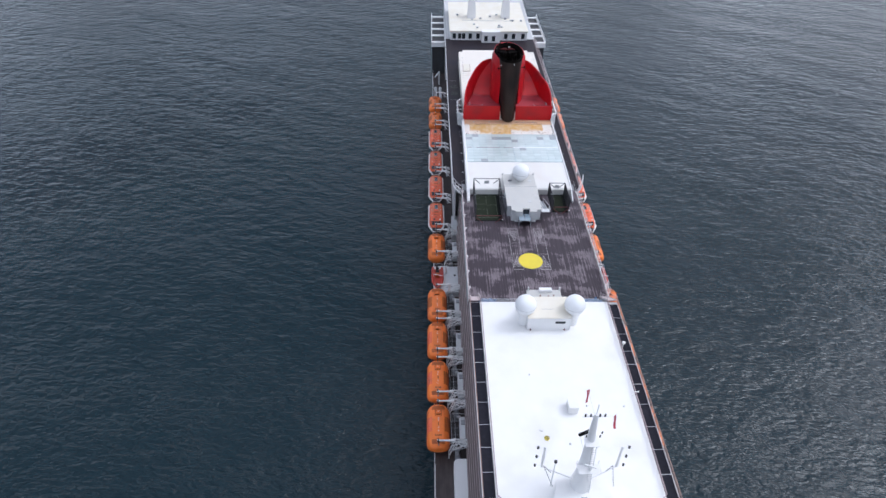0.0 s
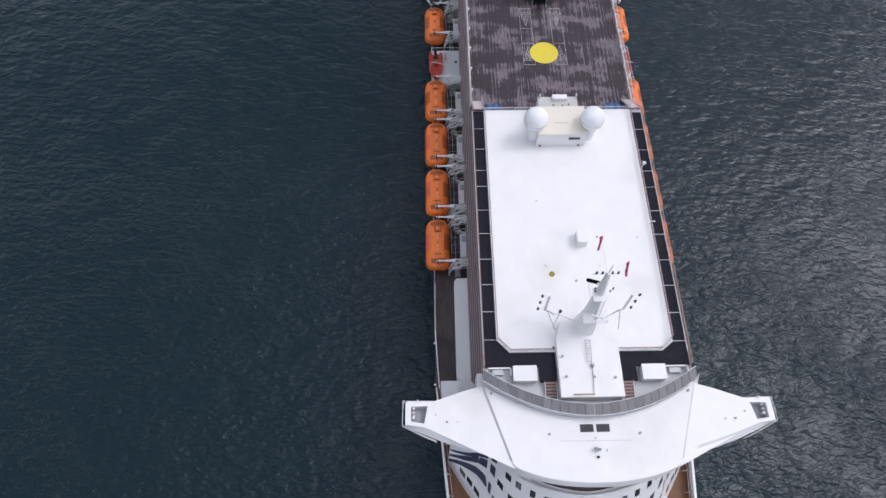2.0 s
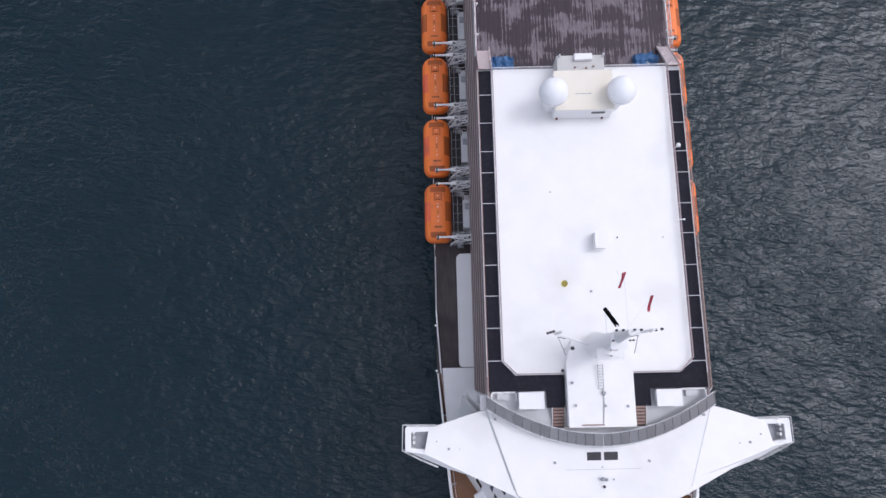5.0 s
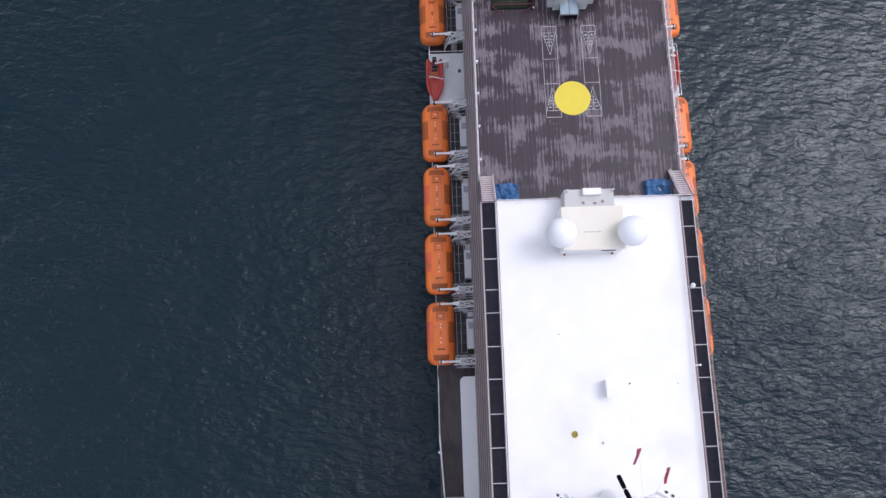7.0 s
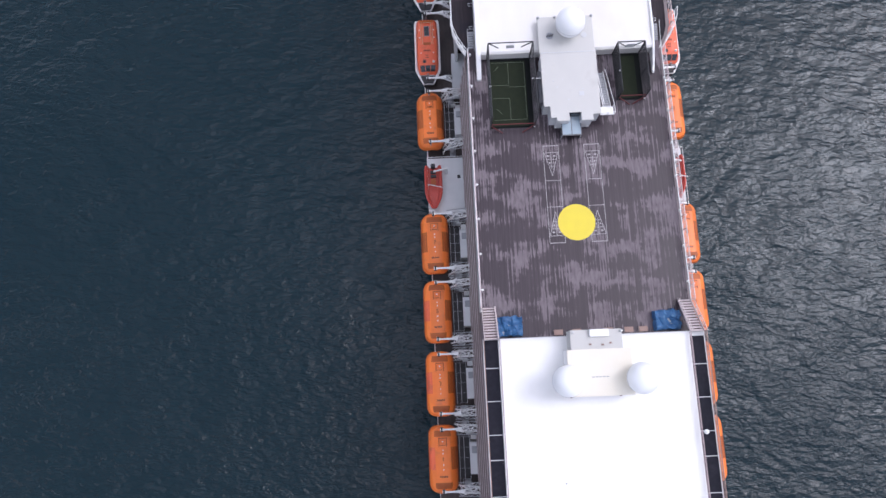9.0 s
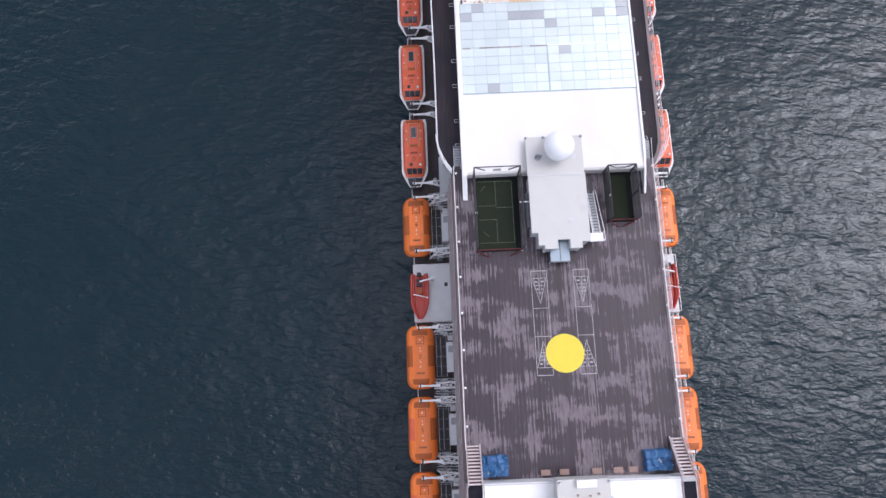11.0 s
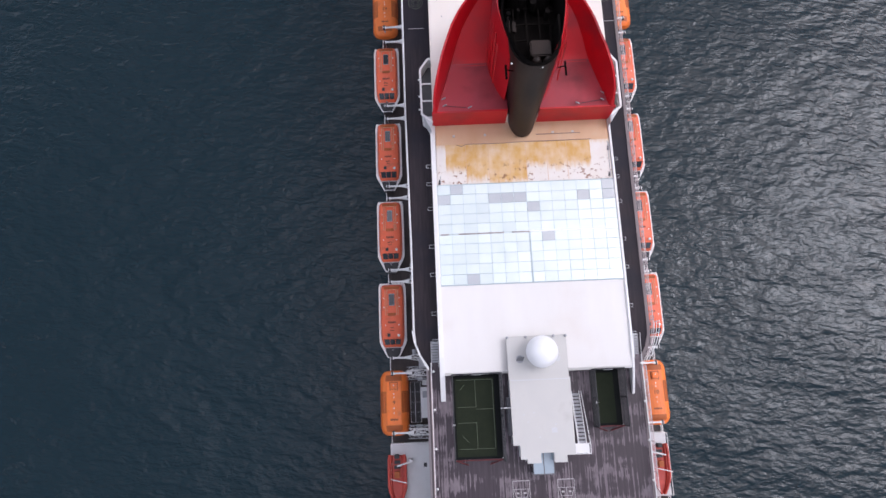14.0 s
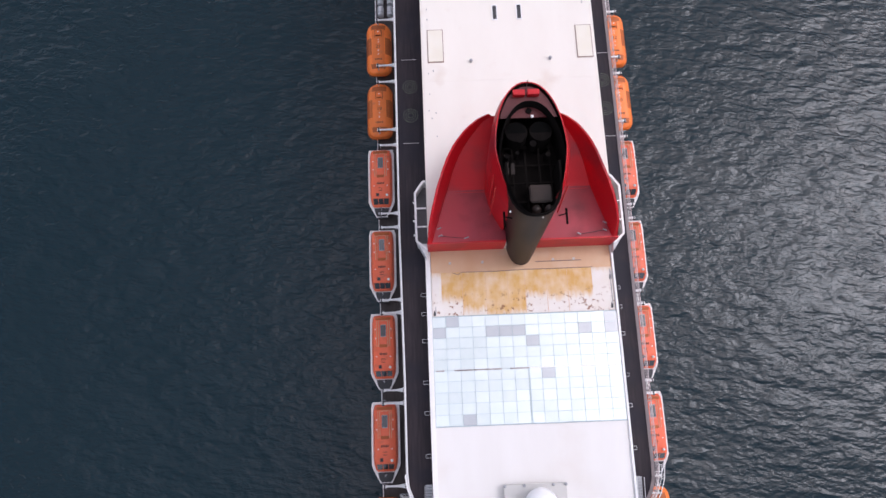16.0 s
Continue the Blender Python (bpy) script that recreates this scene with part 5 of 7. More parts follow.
body = [(-4.05, -4.3), (-3.2, -4.3), (-3.2, -6.0), (-2.4, -6.0), (-2.4, -6.5), (-0.65, -6.5), (-0.65, -5.3), (1.0, -5.3), (1.0, -6.5), (2.6, -6.5), (2.6, -5.65), (3.7, -5.65), (3.75, 3.9), (-4.05, 3.9)]
inset = [(x * 0.97, y * 0.97) for x, y in body]
part("wall", Geo().prism(inset, 0, 3.75), PALE_GREY, hs, "pale grey painted walls")
part("roof", Geo().prism(body, 3.75, 3.95), HOUSE_ROOF, hs, "grey-white flat roof", bevel=0.03)
part("upper_roof", Geo().box(-4.1, 3.65, 3.7, 9.3, 3.3, 3.75), HOUSE_ROOF, hs, "grey-white pad roof", bevel=0.05)
part("seam", Geo().box(-4.0, 3.7, 3.62, 3.76, 3.95, 4.02), PALE_GREY, hs)
part("canopy_glass", Geo().box(-1.5, 1.1, -8.0, -5.3, 1.9, 2.0), PALE_GLASS, hs, "glass porch canopy with the sky's reflection in its colour")
for x in (-1.55, 1.1):
    part("canopy_post", Geo().box(x - 0.06, x + 0.06, -8.0, -7.9, 0, 1.95), STEEL, hs)
    part("porch_side", Geo().box(x - 0.02, x + 0.02, -7.9, -6.5, 0, 1.9), SCREEN, hs, "grey tinted porch side")
part("canopy_beam", Geo().box(-1.6, 1.15, -8.1, -7.95, 1.95, 2.08), DARK_GREY, hs)
for x in (-1.55, -0.2, 1.1):
    part("canopy_bar", Geo().box(x - 0.05, x + 0.05, -8.0, -5.3, 2.0, 2.06), DARK_GREY, hs)
part("doorway", Geo().box(-0.6, 0.95, -5.32, -5.1, 0, 3.4), WINDOW, hs, "dark glass doorway")
for x, y in ((-2.5, -0.6), (-1.2, -0.4), (-0.6, -3.4), (1.5, -1.9), (-2.0, -1.5)):
    part("fitting", Geo().box(x - 0.1, x + 0.1, y - 0.07, y + 0.07, 3.95, 4.03), PALE_GREY, hs)
part("hatch", Geo().box(0.9, 1.6, -2.9, -2.3, 3.95, 4.05), PALE_GREY, hs, bevel=0.02)
vt = part("vent_grille", Geo().tube((-2.5, 6.35, 3.75), (-2.5, 6.35, 3.84), 0.5, 20), STEEL, hs, "grey round vent grille")
for i in range(3):
    part("slat", Geo().beam((-2.95 + 0.3 * i, 6.15, 3.86), (-2.55 + 0.3 * i, 6.6, 3.86), 0.14, 0.03), DARK, vt)
part("vent_grille", Geo().tube((2.3, 6.3, 3.75), (2.3, 6.3, 3.85), 0.42, 20), PALE_GREY, hs)
for x in (-4.0, -1.6, 2.0, 3.55):
    part("corner_lamp", Geo().ball((x, 9.15, 3.95), 0.2, 10, 6), STEEL, hs, smooth=True)
for x in (-2.2, 2.2):
    part("wall_lamp", Geo().ball((x, -6.3, 0.5), 0.16, 10, 6), LAMP, hs, smooth=True)
part("side_bracket", Geo().beam((-4.0, 0.3, 3.0), (-5.3, 0.3, 3.0), 0.12), WHITE, hs)
part("service_box", Geo().box(-4.4, -3.9, -3.2, 1.6, 0, 2.4), DARK_GREY, hs, "dark grey side cabin")
# outside stair with landing
part("landing", Geo().box(3.75, 5.6, -5.6, -4.4, 2.9, 3.05), WHITE, hs, "white stair landing", bevel=0.03)
for i in range(14):
    part("tread", Geo().box(4.3, 5.25, -4.4 + 0.45 * i, -4.1 + 0.45 * i, 2.75 - 0.2 * i, 2.8 - 0.2 * i), STEEL, hs)
for x in (4.25, 5.3):
    part("stringer", Geo().beam((x, -4.5, 2.9), (x, 2.0, 0.0), 0.08, 0.25), WHITE, hs)
for x, y in ((3.85, -5.6), (4.7, -5.6), (5.6, -5.6), (5.6, -4.4)):
    part("stair_post", Geo().tube((x, y, 3.0), (x, y, 4.1), 0.05, 6), WHITE, hs)
part("stair_rail", Geo().beam((3.85, -5.6, 4.1), (5.6, -5.6, 4.1), 0.07).beam((5.6, -5.6, 4.1), (5.6, -4.4, 4.1), 0.07).beam((5.6, -4.4, 4.1), (5.4, 2.0, 1.1), 0.07).beam((4.2, -4.4, 4.1), (4.2, 2.0, 1.1), 0.06), WHITE, hs)
hs.scale = (1, 1, 0.78)
radome(0.12, 84.6, 35.55, 37.85, 2.03, "white radome sphere on the deckhouse roof")

# ---------------------------------------------------------------- white canopy roof and glass roof
g = Geo()
prof = [(82.2, 32.4), (82.2, 34.3), (82.5, 34.55), (88, 34.75), (93.9, 34.85), (93.9, 32.4)]
g.loft([[(-12.3, y, z) for y, z in prof], [(12.3, y, z) for y, z in prof]])
setting("canopy_roof", g, CANOPY, "white sloping canopy roof before the glass roof", "roof")
for side in (-1, 1):
    prof = [(78.9, 32.4), (78.9, 33.3), (82.0, 34.5), (84.5, 35.0), (94, 35.1), (108, 35.1), (117, 34.9), (117, 32.4)]
    x0, x1 = (-12.9, -12.25) if side < 0 else (12.25, 12.56)
    setting("canopy_side", Geo().loft([[(x0, y, z) for y, z in prof], [(x1, y, z) for y, z in prof]]), WHITE, "white side fin of the canopy roof", "wall", bevel=0.04)
    for y in (86.5, 90.2, 95.5, 99.4, 104.8, 108.4, 111.0):
        bk = thing("wall_bracket", (-12.9 if side < 0 else 12.56, y, 34.0), "small white pipe bracket on the canopy's side", "bracket", "wall brackets")
        part("arm", Geo().tube((0, 0, 0), (side * 0.75, 0, 0), 0.028, 6).tube((side * 0.75, 0, 0), (side * 0.75, 0.45, 0), 0.028, 6).tube((side * 0.75, 0.45, 0), (0, 0.45, 0), 0.028, 6), PALE_GREY, bk)

setting("glass_roof_frame", Geo().box(-12.25, 12.25, 93.9, 108.1, 34.2, 34.90), JOINT, "pale grey frame of the pool's glass roof", "roof")
glass_roof = thing("glass_roof", (0, 0, 34.90), "sliding pool roof of pale square glass panes", "glass roof")
NX, NY = 14, 10
pw, ph = 24.46 / NX, 14.0 / NY
pane = as_mesh("pane", Geo().box(-pw / 2 + 0.03, pw / 2 - 0.03, -ph / 2 + 0.03, ph / 2 - 0.03, 0.0, 0.05), GLASS_ROOF)
pane_dull = as_mesh("pane", Geo().box(-pw / 2 + 0.03, pw / 2 - 0.03, -ph / 2 + 0.03, ph / 2 - 0.03, 0.0, 0.05), GLASS_DULL)
dull = {(2, 0), (1, 9), (0, 8), (4, 8), (5, 8), (6, 8), (7, 7), (8, 4), (11, 8), (13, 9), (13, 8)}
for i in range(NX):
    for j in range(NY):
        piece("pane", pane_dull if (i, j) in dull else pane, glass_roof, (-12.23 + pw * (i + 0.5), 94.0 + ph * (j + 0.5), 0))
for x0, x1 in ((-12.0, -10.9), (-9.6, -7.2), (-7.1, -3.4), (-2.3, 0.1)):
    part("track", Geo().box(x0, x1, 100.88, 101.06, 0.05, 0.10), TRACK, glass_roof, "dark stained sliding track")
part("track", Geo().box(0.1, 12.1, 100.93, 101.07, 0.05, 0.08), WHITE, glass_roof)
part("track", Geo().box(0.1, 0.2, 94.0, 100.95, 0.05, 0.09), JOINT, glass_roof, "dark stained sliding track")

setting("rust_roof", Geo().box(-12.2, 12.2, 108.1, 114.0, 33.8, 34.8), RUSTY, "pale steel roof stained with rust", "roof", bevel=0.03)
setting("stained_sill", Geo().loft([[(-12.2, 114.0, 33.8), (-12.2, 114.0, 34.8), (-12.2, 117.2, 34.5), (-12.2, 117.2, 33.8)], [(12.2, 114.0, 33.8), (12.2, 114.0, 34.8), (12.2, 117.2, 34.5), (12.2, 117.2, 33.8)]]), TAN, "ochre stained sill before the funnel", "roof")
for x, y in ((-11.9, 108.5), (11.75, 108.7), (11.9, 112.6)):
    dr = thing("roof_drain", (x, y, 34.8), "dark drain stained with rust beside the glass roof", "drain", "roof drains")
    part("grate", Geo().prism([(-0.16, -0.3), (0.16, -0.3), (0.1, 0.35), (-0.05, 0.42)], 0, 0.03), DARK, dr)
    part("pipe", Geo().tube((0.18, -0.2, 0.03), (0.18, 5.0 if 0 < x < 11.8 else 0.9, 0.03), 0.05, 6), STEEL, dr)
for x in (-8.05, -4.88, -1.95, 0.37, 3.27, 6.1):
    setting("sill_seam", Geo().box(x - 0.03, x + 0.03, 108.2, 114.0, 34.8, 34.82), TAN, "thin weld seam on the stained roof", "trim")
for x in (-9.6, -5.2, 4.4, 7.2):
    ft = thing("roof_fitting", (x, 115.3, 34.67), "small steel fitting on the stained sill", "fitting", "roof fittings")
    part("foot", Geo().box(-0.16, 0.16, -0.16, 0.16, 0, 0.2), HOUSE_ROOF, ft, bevel=0.03)
ep = thing("roof_pipe", (0, 113.95, 34.8), "thin rusty brown pipe along the sill's foot", "pipe")
bend = [(-9.3, 0), (-8.6, -0.28), (-8.0, 0.05), (-3.5, 0.0), (0.5, 0.12), (5.0, 0.08), (9.6, 0.1)]
for p, q in zip(bend, bend[1:]):
    part("pipe", Geo().tube((*p, 0.05), (*q, 0.05), 0.05, 6), BROWN_RAIL, ep)
pr = thing("roof_pipe", (2.0, 115.1, 34.70), "thin brown pipe along the stained sill", "pipe")
part("pipe", Geo().tube((0, 0, 0.08), (6.2, 0, 0.08), 0.06, 8), BROWN_RAIL, pr)

setting("after_roof", Geo().box(-12.45, 12.62, 117.2, 160.0, 32.4, 36.9), ROOF_AGED, "aged white roof abaft the funnel", "roof", bevel=0.1)
setting("after_roof_step", Geo().box(-11.0, 11.0, 160.0, 163.5, 32.4, 36.0), ROOF_AGED, "aged white roof step", "roof", bevel=0.08)
AZ = 36.9
for x in (-10.4, 11.0):
    bx = thing("roof_hatch_cover", (x, 146.8, AZ), "pale cream hatch cover framed on the white roof", "hatch", "roof hatch covers")
    part("frame", Geo().box(-1.15, 1.15, -2.6, 2.6, 0, 0.1), BROWN_RAIL, bx)
    part("cover", Geo().box(-1.05, 1.05, -2.5, 2.5, 0.1, 0.16), CREAM, bx, bevel=0.02)
for x in (-1.6, 1.95):
    bx = thing("roof_slot", (x, 151.9, AZ), "narrow black ventilation slot in a white frame", "vent", "roof slots")
    part("frame", Geo().box(-0.4, 0.4, -1.25, 1.25, 0, 0.12), WHITE, bx, bevel=0.03)
    part("slot", Geo().box(-0.27, 0.27, -1.1, 1.1, 0.12, 0.125), DARK, bx)
for x in (-5.4, 5.9):
    v = thing("roof_vent", (x, 144.2, AZ), "grey mushroom vent on the white roof", "vent", "mushroom vents")
    part("pipe", Geo().tube((0, 0, 0), (0, 0, 0.4), 0.2, 10), STEEL, v)
    part("cap", Geo().ball((0, 0, 0.3), 0.25, 12, 6, 0.0), STEEL, v, smooth=True)
setting("roof_seam", Geo().box(-12.0, 12.0, 141.2, 141.27, AZ, AZ + 0.02), ROOF_AGED, "thin weld seam across the white roof", "trim")
rnd = random.Random(11)
for i in range(14):
    x, y = rnd.choice((-1, 1)) * rnd.uniform(10.5, 12.1), rnd.uniform(127, 158)
    if abs(x) > 7 or y > 136:
        v = thing("roof_eye", (x, y, AZ), "small dark lashing eye on the white roof", "fitting", "lashing eyes")
        part("eye", Geo().box(-0.07, 0.07, -0.07, 0.07, 0, 0.12), STEEL, v)

# ---------------------------------------------------------------- side decks abreast the funnel
SD = 32.25
for side in (-1, 1):
    if side < 0:
        rim = [(-16.45, 183.0), (-16.45, 120.0), (-16.2, 100.0), (-16.2, 88.5), (-16.05, 86.6), (-15.45, 85.0), (-14.35, 83.3)]
    else:
        rim = [(16.12, 183.0), (16.1, 138.0), (15.95, 118.0), (15.86, 100.0), (15.84, 88.5), (15.75, 86.6), (15.3, 85.0), (14.35, 83.3)]
    o = [(side * 12.5, 84.0), (side * 12.5, 183.0)] + rim[:-1] + [(side * 14.3, 83.4), (side * 14.1, 82.6), (side * 12.5, 82.6)]
    setting("side_deck", Geo().prism(o, SD - 0.25, SD), SIDE_DECK, "dark wet side deck beside the funnel", "deck")
    setting("wall_side_after", Geo().box(side * 15.2, side * 15.6, 88.5, 228.0, 16.3, SD - 0.25), PALE_GREY, "pale side wall of the after superstructure", "wall")
    edge = [(x, y, SD) for x, y in rim]
    g = Geo()
    for p, q in zip(edge, edge[1:]):
        if side < 0:
            g.beam(Vector(p) + Vector((0, 0, 0.15)), Vector(q) + Vector((0, 0, 0.15)), 0.2, 0.45)
        else:
            g.beam(Vector(p) + Vector((-0.22, 0, 0.02)), Vector(q) + Vector((-0.22, 0, 0.02)), 0.44, 0.16)
    setting("side_deck_edge", g, WHITE if side < 0 else LEDGE, "white steel edge of the side deck" if side < 0 else "dull pinkish ledge along the side deck", "trim")
    edge = [(x + side * 0.02, y, z + (0.3 if side < 0 else 0.1)) for x, y, z in edge]
    railing(edge, "pale pipe railing along the side deck", "side deck railings", 1.5 if side > 0 else 1.15, 1.9, PINK_RAIL if side > 0 else PALE_GREY, bars=2 if side > 0 else 1, z_post=0.05, thick=0.05 if side > 0 else 0.07, cap=0.08 if side > 0 else 0.14)
    ws = thing("glass_screen", (side * 14.6, 84.6, SD), "curved pipe framed wind break at the deck corner", "wind break", "wind breaks")
    for a, b in (((-0.3, -1.6), (0.2, -0.9)), ((0.2, -0.9), (0.9, 0.4)), ((0.9, 0.4), (1.5, 2.0)), ((1.5, 2.0), (1.75, 3.6))):
        for h in (0.5, 1.5, 2.6):
            part("bar", Geo().tube((side * a[0], a[1], h), (side * b[0], b[1], h), 0.05, 6), WHITE, ws)
        part("upright", Geo().tube((side * b[0], b[1], 0), (side * b[0], b[1], 2.6), 0.05, 6), WHITE, ws)
    for y in (138.4, 143.0):
        tg = thing("deck_target", (side * 14.4, y, SD), "ring shaped white game marking on the side deck", "marking", "deck game targets")
        for r in (1.05, 0.72, 0.4):
            g = Geo()
            for i in range(32):
                a, b = 2 * math.pi * i / 32, 2 * math.pi * (i + 1) / 32
                g.beam((r * math.cos(a), r * math.sin(a), 0.006), (r * math.cos(b), r * math.sin(b), 0.006), 0.06, 0.006)
            part("ring", g, FADED, tg)
    for y in (134.0, 147.5):
        setting("deck_line", Geo().box(side * 13.3, side * 15.6, y - 0.04, y + 0.04, SD, SD + 0.006), LINE, "thin white line on the side deck", "marking")
    # short stairs from the sports deck up to the side deck
    st = thing("deck_stairs", (side * 13.5, 85.2, SD), "narrow grey stairs with pipe rails", "stairs", "side deck stairs")
    for i in range(9):
        part("tread", Geo().box(-0.4, 0.4, -1.6 + 0.36 * i, -1.3 + 0.36 * i, 0.06 + 0.05 * i, 0.1 + 0.05 * i), STEEL, st)
    for k in (-0.45, 0.45):
        part("handrail", Geo().beam((k, -1.7, 1.0), (k, 1.6, 1.4), 0.06), PALE_GREY, st)
    # framed bay beside the funnel
    bay = thing("side_bay", (side * 12.5, 121.4, SD), "white framed bay with dark openings beside the funnel", "bay", "side bays")
    o = [(0, -4.4), (side * 1.45, -3.2), (side * 1.5, 3.6), (side * 0.4, 5.2), (0, 5.2)]
    part("floor", Geo().prism(o, 1.4, 1.5), DARK_GREY, bay)
    g = Geo()
    top = [Vector((x, y, 3.9)) for x, y in o]
    for p, q in zip(top[:4], top[1:5]):
        g.beam(p, q, 0.28, 0.3)
    for y in (-1.2, 1.4):
        g.beam((0, y, 3.9), (side * 1.45, y, 3.9), 0.18, 0.2)
    part("frame", g, WHITE, bay)
    g = Geo()
    for p, q in zip(top[:4], top[1:5]):
        lo = Vector((0, 0, -3.9))
        g.add([p + lo, q + lo, q, p], [(0, 1, 2, 3)])
    part("wall", g, WHITE, bay, fix=False)
    part("front_fairing", Geo().prism([(-0.2, -5.6), (side * 1.2, -3.6), (0, -3.6)], 1.2, 4.0), PALE_GREY, bay, bevel=0.03)
    for y in (-2.2, -0.2, 2.4):
        part("lamp", Geo().ball((side * 1.75, y, 3.3), 0.14, 8, 6), LAMP, bay, smooth=True)

# ---------------------------------------------------------------- funnel
funnel = thing("funnel", (0, 117.2, 36.6), "red winged ship's funnel with a black sooted top", "funnel")
WING = [(0.0, 12.2), (1.6, 12.0), (4.1, 11.3), (6.1, 10.75), (8.0, 10.05), (9.6, 9.35), (11.0, 8.45), (12.1, 7.45), (12.9, 6.5), (13.7, 5.4), (14.2, 4.2)]
EDGE = [(0.0, 2.3), (1.3, 4.6), (3.0, 6.2), (4.5, 6.8), (8.0, 7.4), (9.6, 8.0), (11.0, 8.7), (12.9, 9.8), (14.2, 10.0)]


def along(table, y):
    for (a, b), (c, d) in zip(table, table[1:]):
        if y <= c:
            return b + (d - b) * (y - a) / (c - a)
    return table[-1][1]


def wing_half(y):
    return along(WING, y)


def wing_z(y):
    return 2.0 + 7.4 * max(0.0, (y - 6.6) / 7.6) ** 1.5


for side in (-1, 1):
    floor_rows, edge_rows = [], []
    for i in range(31):
        y = 14.2 * i / 30
        xo, z, e = wing_half(y) - (0.2 if side > 0 else 0), wing_z(y), along(EDGE, y)
        e = max(e, z + 0.25)
        xi = xo - 0.3 - 0.10 * (e - z)
        low = max(0.0, z - 2.0)
        floor_rows.append([(side * 2.2, y, z), (side * (2.2 + (xi - 2.2) * 0.5), y, z - 0.02), (side * xi, y, z), (side * xi, y, low), (side * 2.2, y, low)])
        edge_rows.append([(side * xi, y, z + 0.004), (side * (xo - 0.06), y, e), (side * (xo + 0.22), y, e), (side * (xo + 0.34), y, low), (side * xi, y, low)])
    part("wing", Geo().loft(floor_rows[:16]), RED_WORN, funnel, "weathered dull red funnel wing")
    part("wing_slope", Geo().loft(floor_rows[15:]), RED, funnel, "deep red upswept wing slope")
    part("wing_edge", Geo().loft(edge_rows), RED, funnel, "bright red upturned wing edge")
    part("fold", Geo().beam((side * 3.6, 6.8, 2.05), (side * 9.0, 6.8, 2.05), 0.08, 0.05), RED, funnel)
    part("lip", Geo().box(side * 2.2, side * 12.5, -0.12, 0.12, -2.2, 2.12), RED, funnel, "bright red front lip")
    for x, y in ((11.0, 0.9), (11.1, 1.9), (7.6, 0.5)):
        part("fitting", Geo().tube((side * x, y, 2.05), (side * (x - 0.5), y + 0.1, 2.4), 0.09, 8), STEEL, funnel)
    part("cable", Geo().tube((side * 7.8, 0.55, 2.1), (side * 10.8, 0.95, 2.1), 0.04, 6), DARK, funnel)


def egg(hw, hl, cy, n=48):
    pts = []
    for i in range(n):
        a = 2 * math.pi * i / n
        c, s = math.cos(a), math.sin(a)
        w = hw * (1 - 0.16 * (-s)) if s < 0 else hw * (1 - 0.05 * s)
        pts.append((0.05 + w * math.copysign(abs(c) ** 0.9, c), cy + hl * s))
    return pts


def rim_z(y):
    return 14.7 - 0.035 * y


# red cowl: open at the front, where the black casing stands
rings_o = []
for s in (0.0, 0.25, 0.5, 0.75, 1.0):
    hw, hl, cy = 4.75 - 0.1 * s, 7.3 + 1.15 * s, 7.2 + 0.75 * s
    rings_o.append([(x, y, -0.2 + (rim_z(y) - 1.2) * s) for x, y in egg(hw, hl, cy)])
rings_o.append([(x, y, rim_z(y)) for x, y in egg(4.2, 8.25, 7.95)])
inner_top = [(x, y, rim_z(y)) for x, y in egg(4.05, 8.1, 7.95)]
inner_low = [(x, y, rim_z(y) - 4.5) for x, y in egg(3.7, 7.1, 7.4)]


def cowl_rows(rings):
    """Keep the sides and the back: from the left front round the stern side to the right front."""
    out = []
    n = len(rings[0])
    order = [(i + round(n * 0.855)) % n for i in range(round(n * 0.79) + 1)]
    for r in rings:
        out.append([r[i] for i in order])
    return out


g = Geo()
rows = cowl_rows(rings_o + [inner_top])
g.loft(rows, closed=False, caps=False)
part("cowl", g, RED, funnel, "red funnel cowl round the back and sides", smooth=True)
rows = cowl_rows([inner_top, inner_low])
part("lining", Geo().loft(rows, closed=False, caps=False), SOOT, funnel, "black sooted cowl lining", smooth=True)
for k in range(3):
    for side in (-1, 1):
        y0 = 3.0 + 1.5 * k
        part("rib", Geo().beam((0.05 + side * (4.33 + 0.12 * k), y0, 4.2), (0.05 + side * (4.22 + 0.12 * k), y0 + 0.8, 12.6), 0.12, 0.16), RED, funnel)
# black casing at the front: a rounded half shell that closes the cowl
outer_c, inner_c = [], []
arc = [math.pi * (1 + i / 30) for i in range(31)]
for z, hw, f0, cy in ((-1.4, 2.0, -2.6, 1.2), (2.5, 2.2, -2.2, 1.6), (6.5, 2.5, -1.7, 2.0), (10.5, 2.8, -1.2, 2.6), (14.9, 3.15, -0.6, 3.4)):
    outer_c.append([(hw * math.copysign(abs(math.cos(a)) ** 0.85, math.cos(a)), cy + (cy - f0) * math.sin(a), z) for a in arc])
    outer_c[-1] = [(-hw, cy + 2.6, z)] + outer_c[-1] + [(hw, cy + 2.6, z)]
for z, hw, f0, cy in ((14.9, 2.9, -0.2, 3.4), (10.5, 2.5, -0.8, 2.6)):
    inner_c.append([(hw * math.copysign(abs(math.cos(a)) ** 0.85, math.cos(a)), cy + (cy - f0) * math.sin(a), z) for a in arc])
    inner_c[-1] = [(-hw, cy + 2.6, z)] + inner_c[-1] + [(hw, cy + 2.6, z)]
part("casing", Geo().loft(outer_c, closed=False, caps=False), NOSE, funnel, "black rounded sooted front casing", smooth=True)
part("casing_lining", Geo().loft([outer_c[-1]] + inner_c, closed=False, caps=False), SOOT, funnel, "black casing lining", smooth=True)
# black inner shell that stands a little above the red rim
shell_o = [(x, y, rim_z(y) + 0.9) for x, y in egg(3.66, 6.9, 6.35)]
